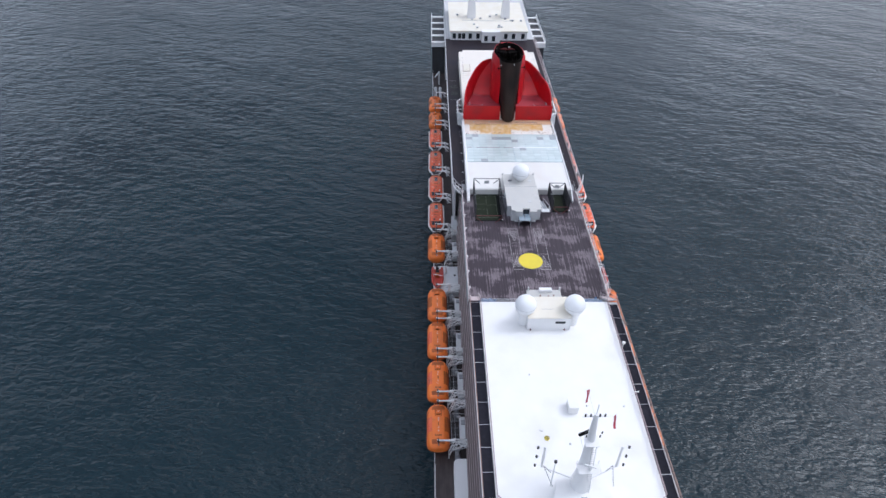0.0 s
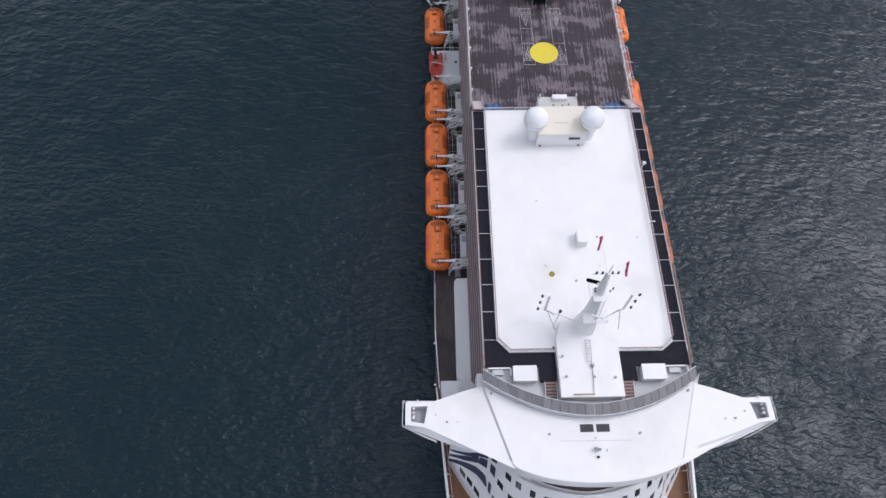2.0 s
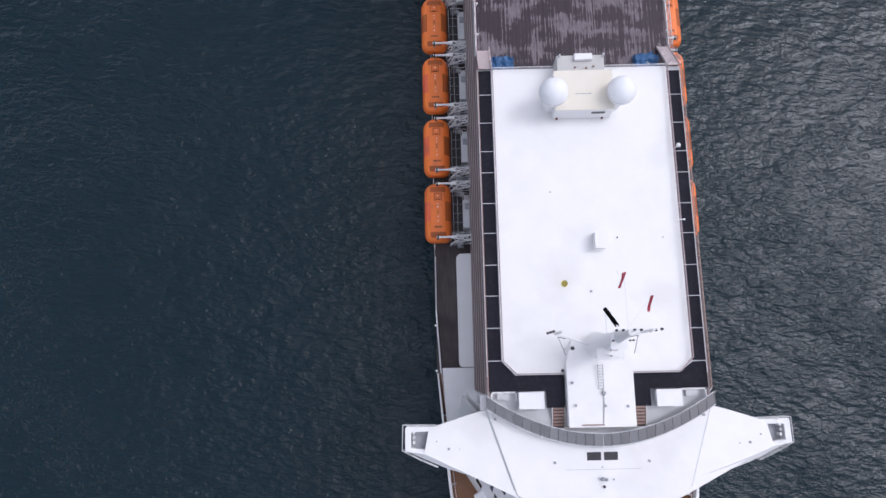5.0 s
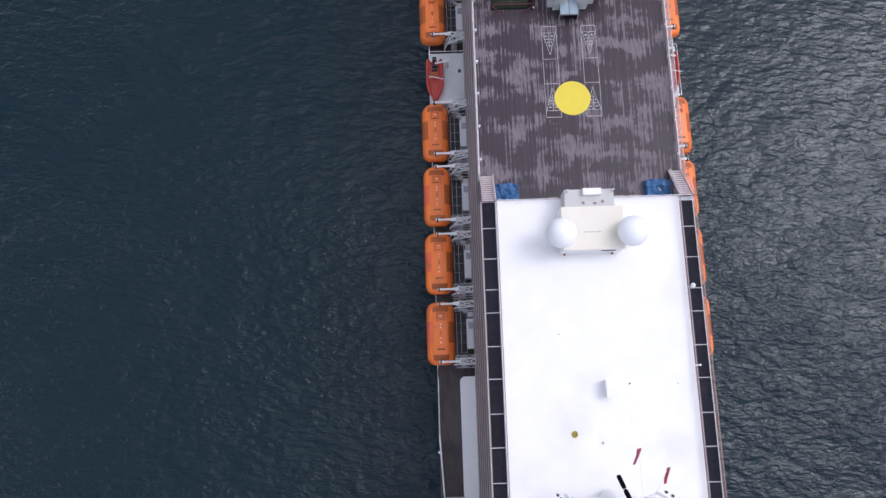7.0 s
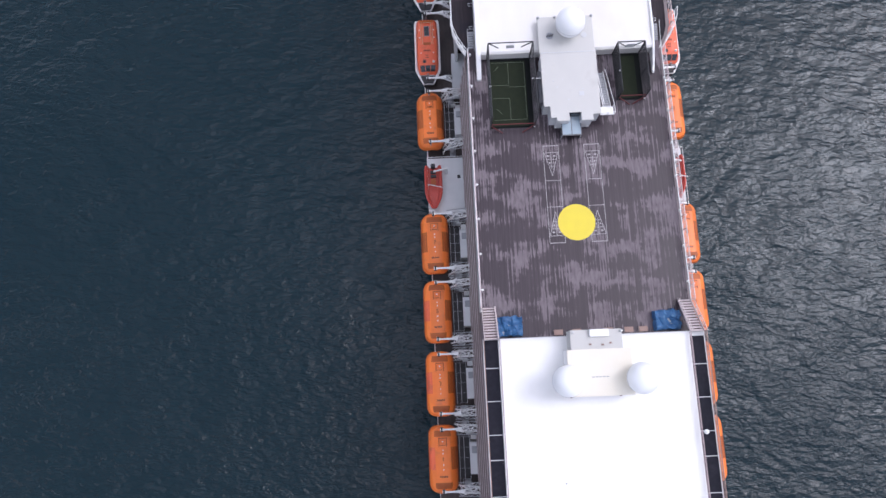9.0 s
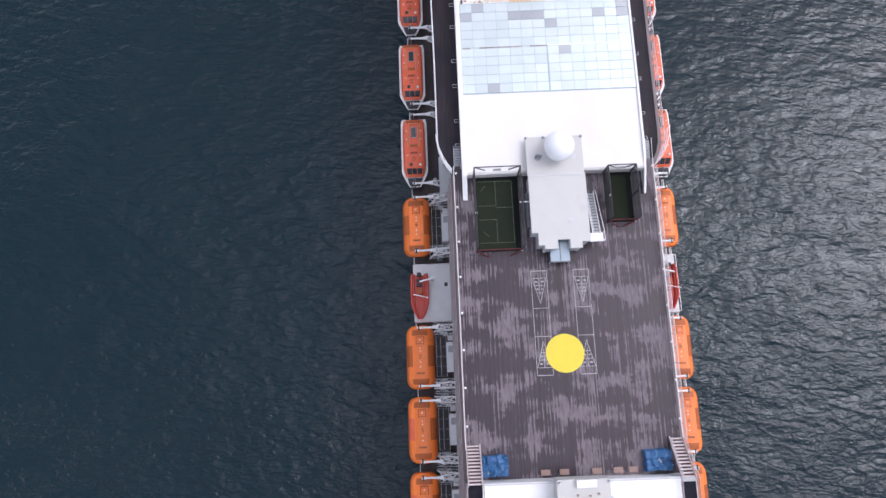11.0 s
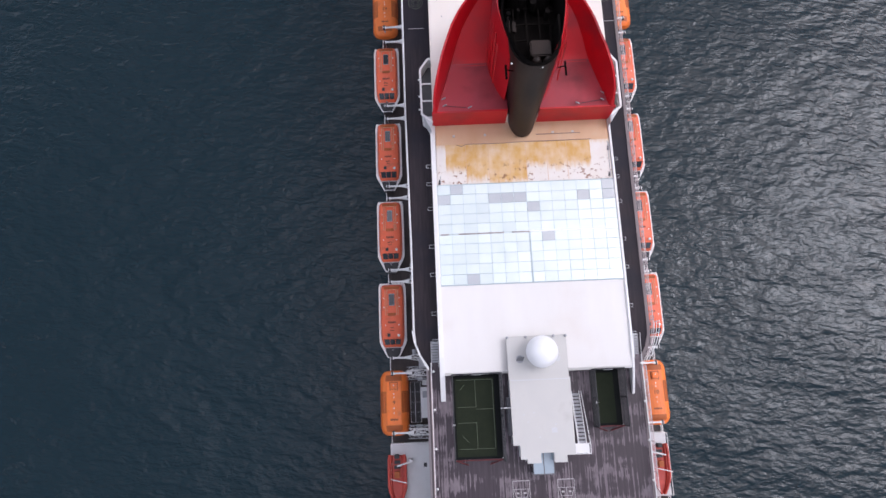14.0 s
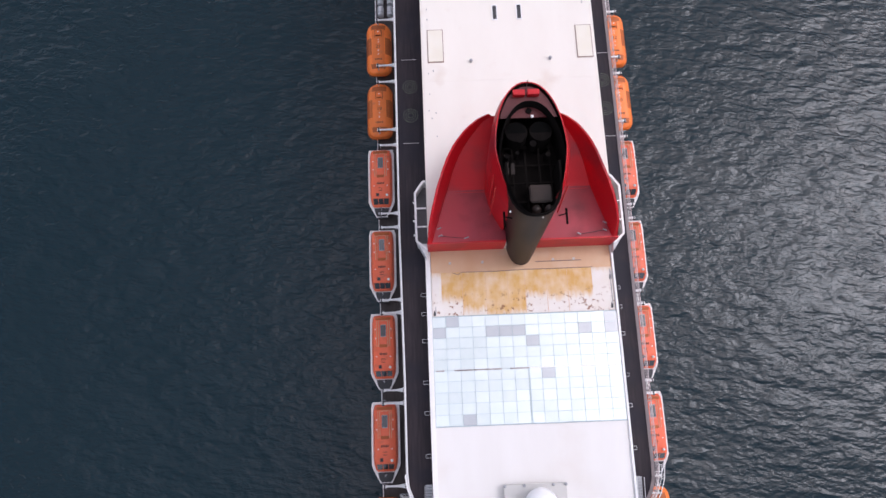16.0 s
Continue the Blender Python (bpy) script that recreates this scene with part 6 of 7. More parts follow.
shell_l = [(x, y, rim_z(y) - 0.2) for x, y in egg(3.82, 7.05, 6.45)]
shell_i = [(x, y, rim_z(y) - 3.2) for x, y in egg(3.45, 6.5, 6.3)]
part("inner_shell", Geo().loft([shell_l, shell_o, shell_i], caps=False), SOOT, funnel, "black sooted inner shell", smooth=True)
for x, y, r in ((-1.2, 9.0, 0.45), (1.5, 9.2, 0.4), (0.1, 12.6, 0.35)):
    part("small_pipe", Geo().tube((x, y, rim_z(y) - 3), (x, y, rim_z(y) - 0.3), r, 14), SOOT, funnel)
deck_pts = [(x, y, rim_z(y) - 3.4) for x, y in egg(3.7, 7.2, 7.5)]
part("top_plate", Geo().loft([[(x, y, z - 0.3) for x, y, z in deck_pts], deck_pts]), SOOT, funnel, "black sooted top plate")
for side in (-1, 1):
    y, x = 9.9, -0.1 + side * 1.42
    ex = part("exhaust", Geo().tube((x, y - 0.4, rim_z(y) - 3.6), (x, y + 0.1, rim_z(y) - 0.5), 1.3, 28), SOOT, funnel, "black exhaust pipe", smooth=True)
    part("mouth", Geo().tube((x, y + 0.1, rim_z(y) - 0.5), (x, y + 0.1, rim_z(y) - 0.47), 1.15, 28), BLACK, ex)
for y in (1.9, 4.2, 6.4, 8.6):
    part("frame_bar", Geo().beam((-2.9, y, rim_z(y) - 2.2), (2.9, y, rim_z(y) - 2.2), 0.2, 0.2), SOOT, funnel)
for x in (-2.0, -0.5, 1.1, 2.4):
    part("frame_bar", Geo().beam((x, 1.0, rim_z(1.0) - 2.1), (x, 9.2, rim_z(9.2) - 2.1), 0.2, 0.2), SOOT, funnel)
for x, y, r in ((-2.8, 6.9, 0.28), (-1.6, 7.3, 0.22), (1.9, 7.0, 0.3), (0.3, 8.4, 0.4)):
    part("small_pipe", Geo().tube((x, y, rim_z(y) - 2), (x, y, rim_z(y) - 0.3), r, 12), SOOT, funnel)
for x in (-2.75, -2.05):
    part("louvre", Geo().box(x - 0.22, x + 0.22, 5.2, 7.6 if x < -2.4 else 6.6, rim_z(6) - 1.9, rim_z(6) - 1.7), NOSE, funnel, "dark grey louvre in the soot", bevel=0.03)
part("lamp", Geo().ball((0.35, 11.6, rim_z(11.6) + 0.2), 0.2, 10, 8), LAMP, funnel)
part("machinery_box", Geo().box(-0.4, 2.1, 1.5, 3.6, rim_z(2) - 4.0, rim_z(2) - 1.1), NOSE, funnel, "dark sooted machinery box", bevel=0.15)
for x in (0.1, 1.5):
    part("horn", Geo().ball((x, 0.4, rim_z(0.4) - 0.45), 0.55, 16, 10), NOSE, funnel, smooth=True)
part("after_shelf", Geo().prism([(x, y) for x, y in egg(3.94, 7.93, 7.84) if y > 11.6], rim_z(13) - 0.7, rim_z(13) - 0.5), RED_DARK, funnel, "dark red shelf behind the exhausts")
for x in (-0.95, 0.75):
    part("shelf_box", Geo().box(x - 0.7, x + 0.7, 14.4, 15.1, rim_z(13) - 0.5, rim_z(13) + 0.2), RED, funnel, "red box at the cowl's back", bevel=0.05)
part("aerial", Geo().tube((0, 15.5, rim_z(15) - 0.5), (0, 15.6, rim_z(15) + 1.4), 0.05, 6), DARK, funnel)
for x, z in ((-3.0, 13.2), (3.1, 13.6)):
    br = part("light_bracket", Geo().beam((x * 0.85, -0.2, z), (x * 1.15, 0.0, z), 0.12), BLACK, funnel)
    part("light", Geo().tube((x * 1.15, -1.2, z), (x * 1.15, 0.6, z), 0.13, 8), BLACK, br)
part("lamp", Geo().ball((-2.8, 0.4, 13.9), 0.14, 8, 6), LAMP, funnel)
part("lamp", Geo().ball((0.7, -0.5, 14.5), 0.16, 8, 6), LAMP, funnel)


# ---------------------------------------------------------------- lifeboats
def plan(s, w, l, corner):
    """Half width of a rounded boat at s (-1..1 along its length)."""
    e = abs(s) * l
    if e < l - corner:
        return w
    k = (e - (l - corner)) / corner
    return w * (0.42 + 0.58 * math.sqrt(max(0.0, 1 - k * k)))


def lifeboat(label, text):
    b = thing("lifeboat", (0, 0, 0), label, "lifeboat", "enclosed lifeboats")
    L, Wd = 4.82, 2.1
    S = [-1, -0.985, -0.95, -0.9, -0.84, -0.76, -0.66, -0.5, -0.25, 0, 0.25, 0.5, 0.66, 0.76, 0.84, 0.9, 0.95, 0.985, 1]
    HULLP = [(0.0, 0.0), (0.45, 0.05), (0.8, 0.5), (0.96, 1.1), (1.0, 1.55)]
    TOPP = [(1.0, 1.55), (1.0, 1.75), (0.95, 2.25), (0.86, 2.62), (0.70, 2.92), (0.48, 3.10), (0.22, 3.18), (0, 3.2)]

    def drop(s):
        return 1 - 0.30 * max(0.0, (abs(s) - 0.72) / 0.28) ** 2.2

    def top_pt(q, s, off=0.0):
        """q: -1..1 across the canopy."""
        a = (1 - abs(q)) * (len(TOPP) - 1)
        i = min(int(a), len(TOPP) - 2)
        u = a - i
        x = TOPP[i][0] + (TOPP[i + 1][0] - TOPP[i][0]) * u
        z = TOPP[i][1] + (TOPP[i + 1][1] - TOPP[i][1]) * u
        return (math.copysign(x, q) * plan(s, Wd, L, 1.5) + math.copysign(off * (abs(q) > 0.5), q), s * L, 1.55 + (z - 1.55) * drop(s) + off)

    rings = []
    for s in S:
        w = plan(s, Wd, L, 1.5)
        kk = 1 - 0.35 * max(0, (abs(s) - 0.6) / 0.4) ** 2
        rings.append([(-x * w, s * L * (0.9 + 0.1 * z / 1.55), (1.55 - (1.55 - z) * kk)) for x, z in HULLP[::-1]] + [(x * w, s * L * (0.9 + 0.1 * z / 1.55), 1.55 - (1.55 - z) * kk) for x, z in HULLP[1:]])
    part("hull", Geo().loft(rings), ORANGE, b, smooth=True)
    Q = [-1 + 2 * i / 14 for i in range(15)]
    rings = [[top_pt(q, s) for q in Q] for s in S]
    part("canopy", Geo().loft(rings), ORANGE, b, smooth=True)
    rings = [[(sd * (plan(s, Wd, L, 1.5) + o), s * L * 1.004, z) for sd, o, z in ((1, 0.0, 1.45), (1, 0.09, 1.48), (1, 0.09, 1.62), (1, 0.0, 1.66))] for s in S]
    part("fender", Geo().loft(rings), ORANGE_DARK, b)
    rings = [[(-x, y, z) for x, y, z in r] for r in rings]
    part("fender", Geo().loft(rings), ORANGE_DARK, b)

    def patch(q0, q1, s0, s1, mat, name, off=0.012):
        us = [q0 + (q1 - q0) * i / 8 for i in range(9)]
        vs = [s0 + (s1 - s0) * i / 6 for i in range(7)]
        g = Geo().sheet(lambda q, s: top_pt(q, s, off), us, vs)
        return part(name, g, mat, b, fix=False)

    patch(-0.30, 0.30, -0.66, 0.66, ORANGE, "top_strip", 0.035)
    patch(-0.97, -0.34, -0.30, 0.36, ORANGE_DARK if int(text) > 6 else ORANGE_RED, "side_panel")
    patch(0.97, 0.34, -0.30, 0.36, ORANGE_DARK, "side_panel")
    patch(-0.36, 0.36, -0.86, -0.68, ORANGE_DARK, "end_hatch")
    patch(-0.36, 0.36, 0.68, 0.86, ORANGE_DARK, "end_hatch")
    tower = part("conning_hatch", Geo().box(-0.5, 0.5, 2.05, 2.95, 3.05, 3.6), ORANGE, b, bevel=0.12)
    part("pane", Geo().box(-0.38, 0.38, 2.02, 2.06, 3.25, 3.5), WINDOW, tower)
    part("lamp", Geo().ball((0, 2.6, 3.6), 0.1, 8, 6), LAMP, tower)
    for y in (-3.95, 3.95):
        # solid box; the hook opening's shade is painted as maroon
        part("hook_recess", Geo().box(-0.05, 0.75, y - 0.42, y + 0.42, 2.72, 2.94), DARK_MAROON, b, "solid block in the dark maroon of a shaded hook opening", bevel=0.08)
    part("hatch_coaming", Geo().box(-0.62, -0.5, 1.85, 3.1, 3.0, 3.3).box(0.5, 0.62, 1.85, 3.1, 3.0, 3.3).box(-0.62, 0.62, 3.0, 3.12, 3.0, 3.34), ORANGE_DARK, b)
    for y in (1.35, 0.85, -0.75, -1.45):
        part("reflector", Geo().tube((0, y, 3.2), (0, y, 3.25), 0.09, 8), LAMP, b)
    number(text, 0.85, b, (0, 0.0, 3.245))
    for k in range(5):
        part("lettering", Geo().box(-0.56 + 0.24 * k, -0.40 + 0.24 * k, -2.55, -2.3, 3.17, 3.24), LETTER, b)
    for s in (-1, 1):
        part("hook", Geo().tube((0, s * 4.35, 2.5), (0, s * 4.35, 3.3), 0.12, 8), STEEL, b, "steel lifting hook")
    return b


def tender(label, text):
    b = thing("tender", (0, 0, 0), label, "tender boat", "tender lifeboats")
    L, Wd = 5.5, 2.05
    S = [-1.14, -1.08, -1, -0.93, -0.86, -0.78, -0.68, -0.5, -0.2, 0.2, 0.6, 0.86, 0.94, 0.98, 1]

    def hw(s):
        if s < -0.68:
            return Wd * (1 - 0.62 * ((-s - 0.68) / 0.46) ** 1.15)
        return Wd * (1 - 0.10 * max(0.0, (s - 0.86) / 0.14))

    rings = []
    for s in S:
        w = hw(s)
        z0 = 0.25 + 0.7 * max(0.0, (-s - 0.55) / 0.45) ** 1.5
        rings.append([(-w, s * L, 1.7), (-w * 0.98, s * L, 1.2), (-w * 0.7, s * L * 0.97, z0 + 0.15), (0, s * L * 0.97, z0), (w * 0.7, s * L * 0.97, z0 + 0.15), (w * 0.98, s * L, 1.2), (w, s * L, 1.7)])
    part("hull", Geo().loft(rings), WHITE, b, "white boat hull", smooth=True)
    rings = [[(hw(s) - 0.02, s * L, 1.55), (hw(s) + 0.10, s * L, 1.6), (hw(s) + 0.10, s * L, 1.8), (hw(s) - 0.10, s * L, 1.84)] for s in S]
    part("gunwale", Geo().loft(rings), WHITE, b)
    part("gunwale", Geo().loft([[(-x, y, z) for x, y, z in r] for r in rings]), WHITE, b)
    # canopy
    CS = [(-4.6, 1.20, 1.75, 2.0), (-4.3, 1.42, 1.75, 2.35), (-3.45, 1.62, 1.75, 3.05), (-2.6, 1.68, 1.75, 3.2), (0, 1.70, 1.75, 3.25), (3.6, 1.68, 1.75, 3.2), (4.7, 1.60, 1.75, 3.05), (5.05, 1.45, 1.75, 2.7), (5.15, 1.30, 1.75, 2.2)]
    rings = []
    for y, w, z0, z1 in CS:
        w *= 1.07
        h = z1 - z0
        rings.append([(-w, y, z0), (-w * 0.98, y, z0 + h * 0.5), (-w * 0.86, y, z0 + h * 0.86), (-w * 0.66, y, z1 - 0.02), (0, y, z1 + 0.04), (w * 0.66, y, z1 - 0.02), (w * 0.86, y, z0 + h * 0.86), (w * 0.98, y, z0 + h * 0.5), (w, y, z0)])
    part("canopy", Geo().loft(rings), ORANGE_RED, b, "orange-red cabin top", smooth=True)
    # windscreen panes on the sloping front
    for x0, x1 in ((-1.3, -0.47), (-0.40, 0.40), (0.47, 1.3)):
        f = lambda x, y: (x, y, 2.35 + (y + 4.3) * 0.82 + 0.05)
        part("windscreen_pane", Geo().loft([[f(x0 * 0.92, -4.28), f(x1 * 0.92, -4.28), f(x1, -3.48), f(x0, -3.48)], [(p[0], p[1], p[2] - 0.06) for p in (f(x0 * 0.92, -4.28), f(x1 * 0.92, -4.28), f(x1, -3.48), f(x0, -3.48))]]), WINDOW, b)
    hatchp = part("roof_hatch", Geo().box(-0.45, 0.45, 1.7, 3.6, 3.22, 3.30), STEEL, b, "grey roof hatch", bevel=0.03)
    part("pane", Geo().box(-0.40, 0.40, 1.8, 3.5, 3.30, 3.32), WINDOW, hatchp)
    for x in (-1.0, -0.72, 0.72, 1.0):
        part("grab_rail", Geo().tube((x, 0.2, 3.36), (x, 4.2, 3.32), 0.04, 6), TAN, b)
    part("grab_rail", Geo().tube((-0.72, 4.2, 3.3), (0.72, 4.2, 3.3), 0.04, 6), TAN, b)
    part("roof_ridge", Geo().box(-0.6, 0.6, 0.1, 0.55, 3.24, 3.36), ORANGE_DARK, b, bevel=0.05)
    part("end_panel", Geo().box(-1.2, 1.2, 4.35, 4.75, 3.06, 3.2), ORANGE_DARK, b, bevel=0.03)
    for x, y in ((-1.05, -1.3), (1.05, -1.3), (-1.2, 1.5), (1.2, 1.5), (-1.2, 2.9), (1.2, 2.9)):
        part("reflector", Geo().tube((x, y, 3.18), (x, y, 3.27), 0.09, 8), LAMP, b)
    part("searchlight", Geo().ball((1.0, -2.95, 3.3), 0.22, 12, 8), LAMP, b, smooth=True)
    part("vent_box", Geo().box(-0.75, -0.3, -3.1, -2.6, 3.2, 3.32), DARK, b)
    number(text, 0.85, b, (0, -1.95, 3.30), turn=math.pi / 2 if len(text) > 1 else 0)
    for k in range(5):
        part("lettering", Geo().box(-0.58 + 0.24 * k, -0.42 + 0.24 * k, -1.05, -0.75, 3.27, 3.30), LETTER, b)
    # dark block and plate that darken the bow end
    part("bow_fender", Geo().box(-0.75, 0.75, -6.42, -6.18, 0.9, 1.6), DARK, b, bevel=0.08)
    part("bow_deck", Geo().prism([(-1.25, -4.75), (1.25, -4.75), (1.0, -5.7), (0.72, -6.15), (-0.72, -6.15), (-1.0, -5.7)], 1.72, 1.86), DARK, b, "black plate on the bow", bevel=0.03)
    for s in (-1, 1):
        part("hook", Geo().tube((0, 0.3 + s * 5.4, 1.7), (0, 0.3 + s * 5.4, 3.3), 0.12, 8), STEEL, b, "steel lifting hook")
    return b


BOAT_X, BOAT_Z = 20.15, 16.95
closed = [(25.35, "1", "2"), (36.3, "3", "4"), (47.25, "5", "6"), (58.1, "7", "8"), (78.8, "9", "10"), (145.55, "19", "20"), (157.3, "21", "22")]
opened = [(91.9, "11", "12"), (105.5, "13", "14"), (119.2, "15", "16"), (133.2, "17", "18")]


def starboard_x(y):
    """The starboard row stands a little farther out towards the stern."""
    return BOAT_X - 0.58 if y < 85 else BOAT_X + 0.05 + max(0.0, y - 125.0) * 0.02


for y, odd, even in closed:
    for side, text in ((-1, odd), (1, even)):
        ob = lifeboat("orange enclosed fibreglass lifeboat hanging in davits", text)
        ob.location = (-BOAT_X if side < 0 else starboard_x(y), y, BOAT_Z)
for y, odd, even in opened:
    for side, text in ((-1, odd), (1, even)):
        ob = tender("orange-red roofed tender boat with white hull in davits", text)
        ob.location = (-BOAT_X if side < 0 else starboard_x(y), y, BOAT_Z)


# ---------------------------------------------------------------- davits
def davit(base_x, truss):
    """Built for the port row: the arm reaches to -x from the wall."""
    d = thing("davit", (0, 0, 0), "white steel boat davit arm with truss" if truss else "white steel boat davit arm", "davit", "boat davits")
    z = 21.35
    rings = []
    for x, w, h in ((-20.1, 0.17, 0.15), (-19.6, 0.12, 0.13), (-18.2, 0.15, 0.17), (-17.5, 0.26, 0.24), (-17.2, 0.34, 0.30)):
        rings.append([(x, a, z + b) for a, b in ((-w, -h), (w, -h), (w, h * 0.8), (-w, h * 0.8))])
    part("arm", Geo().loft(rings), WHITE, d, bevel=0.03)
    for s in (-0.32, 0.32):
        part("tail_bar", Geo().beam((-17.3, s * 0.8, z), (base_x, s * 1.5, z - 0.5), 0.13), WHITE, d)
    part("tail_brace", Geo().beam((-17.0, -0.28, z - 0.05), (base_x + 0.1, 0.45, z - 0.5), 0.09).beam((-17.0, 0.28, z - 0.05), (base_x + 0.1, -0.45, z - 0.5), 0.09), WHITE, d)
    head = part("head", Geo().box(-20.42, -19.95, -0.26, 0.26, z - 0.3, z + 0.16), WHITE, d, bevel=0.06)
    part("sheave", Geo().tube((-20.2, -0.34, z), (-20.2, 0.34, z), 0.2, 12), DARK, head)
    part("fall", Geo().tube((-20.15, 0, z - 0.3), (-20.15, 0, 19.4), 0.05, 6), DARK, d, "dark boat fall")
    if truss:
        for s in (-0.45, 0.45):
            part("truss_chord", Geo().beam((-18.0, s, 18.6), (base_x, s, 20.9), 0.14), WHITE, d)
            part("truss_chord", Geo().beam((-18.2, s, 17.2), (-17.0, s, 21.2), 0.16), WHITE, d)
            part("truss_foot", Geo().beam((-18.2, s, 16.3), (-18.2, s, 17.6), 0.2), PALE_GREY, d)
        for i in range(5):
            x = -17.9 + (base_x + 17.9) * i / 5
            q = -17.9 + (base_x + 17.9) * (i + 1) / 5
            zz = lambda v: 18.7 + (v + 18.0) / (base_x + 18.0) * 2.3
            part("brace", Geo().beam((x, -0.45 if i % 2 else 0.45, zz(x)), (q, 0.45 if i % 2 else -0.45, zz(q)), 0.11), WHITE, d)
            part("brace", Geo().beam((x, 0.45 if i % 2 else -0.45, zz(x) - 0.6), (q, -0.45 if i % 2 else 0.45, zz(q) - 0.6), 0.08), PALE_GREY, d)
        for s in (-1, 1):
            part("truss_chord", Geo().beam((-18.1, s * 0.95, 19.4), (base_x, s * 0.95, 20.6), 0.10), STEEL, d)
            for i in range(6):
                x, q = -18.1 + (base_x + 18.1) * i / 6, -18.1 + (base_x + 18.1) * (i + 1) / 6
                h = 19.4 + 0.2 * i
                part("brace", Geo().beam((x, s * (0.95 if i % 2 else 0.45), h), (q, s * (0.45 if i % 2 else 0.95), h + 0.2), 0.06), PALE_GREY, d)
        part("winch", Geo().tube((-16.6, -0.75, 17.2), (-16.6, 0.75, 17.2), 0.42, 14), STEEL, d, "grey winch drum")
        part("winch_bed", Geo().box(-17.1, -16.1, -0.9, 0.9, 16.3, 16.8), STEEL, d)
    else:
        part("bracket", Geo().beam((-17.6, 0, 21.1), (base_x, 0, 19.6), 0.16), WHITE, d)
        part("winch", Geo().tube((-16.9, 0.45, 19.4), (-16.9, 1.3, 19.4), 0.3, 12), STEEL, d)
    return d


d_truss, d_plain = davit(-14.6, True), davit(-16.2, False)
spots = []
for y, _, _ in closed:
    spots += [(y - 4.35, y < 85), (y + 4.35, y < 85)]
for y, _, _ in opened:
    spots += [(y - 6.45, False), (y + 5.25, False)]
first = {True: d_truss, False: d_plain}
used = set()
for y, truss in spots:
    for side in (-1, 1):
        src = first[truss]
        m = pose(0 if side < 0 else starboard_x(y) - BOAT_X, y, 0, 0, 0, 0 if side < 0 else 180)
        if truss not in used:
            src.matrix_basis = m
            used.add(truss)
        else:
            copy_thing(src, m)


# boarding platforms abreast the forward boats
def platform():
    p = thing("boarding_platform", (0, 0, 16.32), "pale grey boarding platform with a railed gangway", "platform", "boarding platforms")
    part("cabin_top", Geo().box(-16.1, -14.9, -2.4, 2.2, 0, 2.6), LIGHT_GREY, p, bevel=0.05)
    part("cover", Geo().box(-15.85, -15.05, 0.6, 1.6, 2.6, 2.85), STEEL, p, bevel=0.04)
    for x in (-17.7, -17.0, -16.15):
        part("rail", Geo().beam((x, -3.0, 2.5), (x, 3.0, 2.5), 0.055), PALE_GREY, p)
    for i in range(5):
        part("rung", Geo().beam((-17.7, -3.0 + i * 1.5, 2.5), (-16.15, -3.0 + i * 1.5, 2.5), 0.045), STEEL, p)
    for x in (-17.75, -17.3):
        for y in (-3.55, 3.5):
            part("stanchion", Geo().tube((x, y, 0), (x, y, 2.3), 0.05, 6), PALE_GREY, p)
    part("hose_box", Geo().box(-17.0, -16.3, -4.1, -3.4, 0, 1.6), STEEL, p, bevel=0.05)
    part("motor", Geo().tube((-16.6, 3.5, 1.0), (-15.8, 3.5, 1.0), 0.32, 12), PALE_GREY, p)
    part("cable", Geo().tube((-17.6, -4.2, 1.9), (-15.2, -3.6, 2.3), 0.05, 6), WHITE, p)
    part("cable", Geo().tube((-17.5, 3.8, 1.9), (-15.2, 3.4, 2.2), 0.05, 6), WHITE, p)
    for x, y in ((-17.7, -3.0), (-17.7, 3.0), (-16.15, -3.0), (-16.15, 3.0)):
        part("post", Geo().beam((x, y, 0), (x, y, 2.5), 0.08), PALE_GREY, p)
    part("gangway", Geo().box(-17.75, -16.1, -3.1, 3.1, 0.3, 0.4), DARK, p, "dark gangway grating")
    part("locker", Geo().box(-15.9, -15.0, 2.5, 3.3, 0, 1.5), WHITE, p, bevel=0.04)
    return p


pf = platform()
for k, y in enumerate((25.35, 36.3, 47.25, 58.1, 78.8)):
    for side in (-1, 1):
        m = pose(0, y, 16.32, 0, 0, 0 if side < 0 else 180)
        if k == 0 and side < 0:
            pf.matrix_basis = m
        else:
            copy_thing(pf, m)

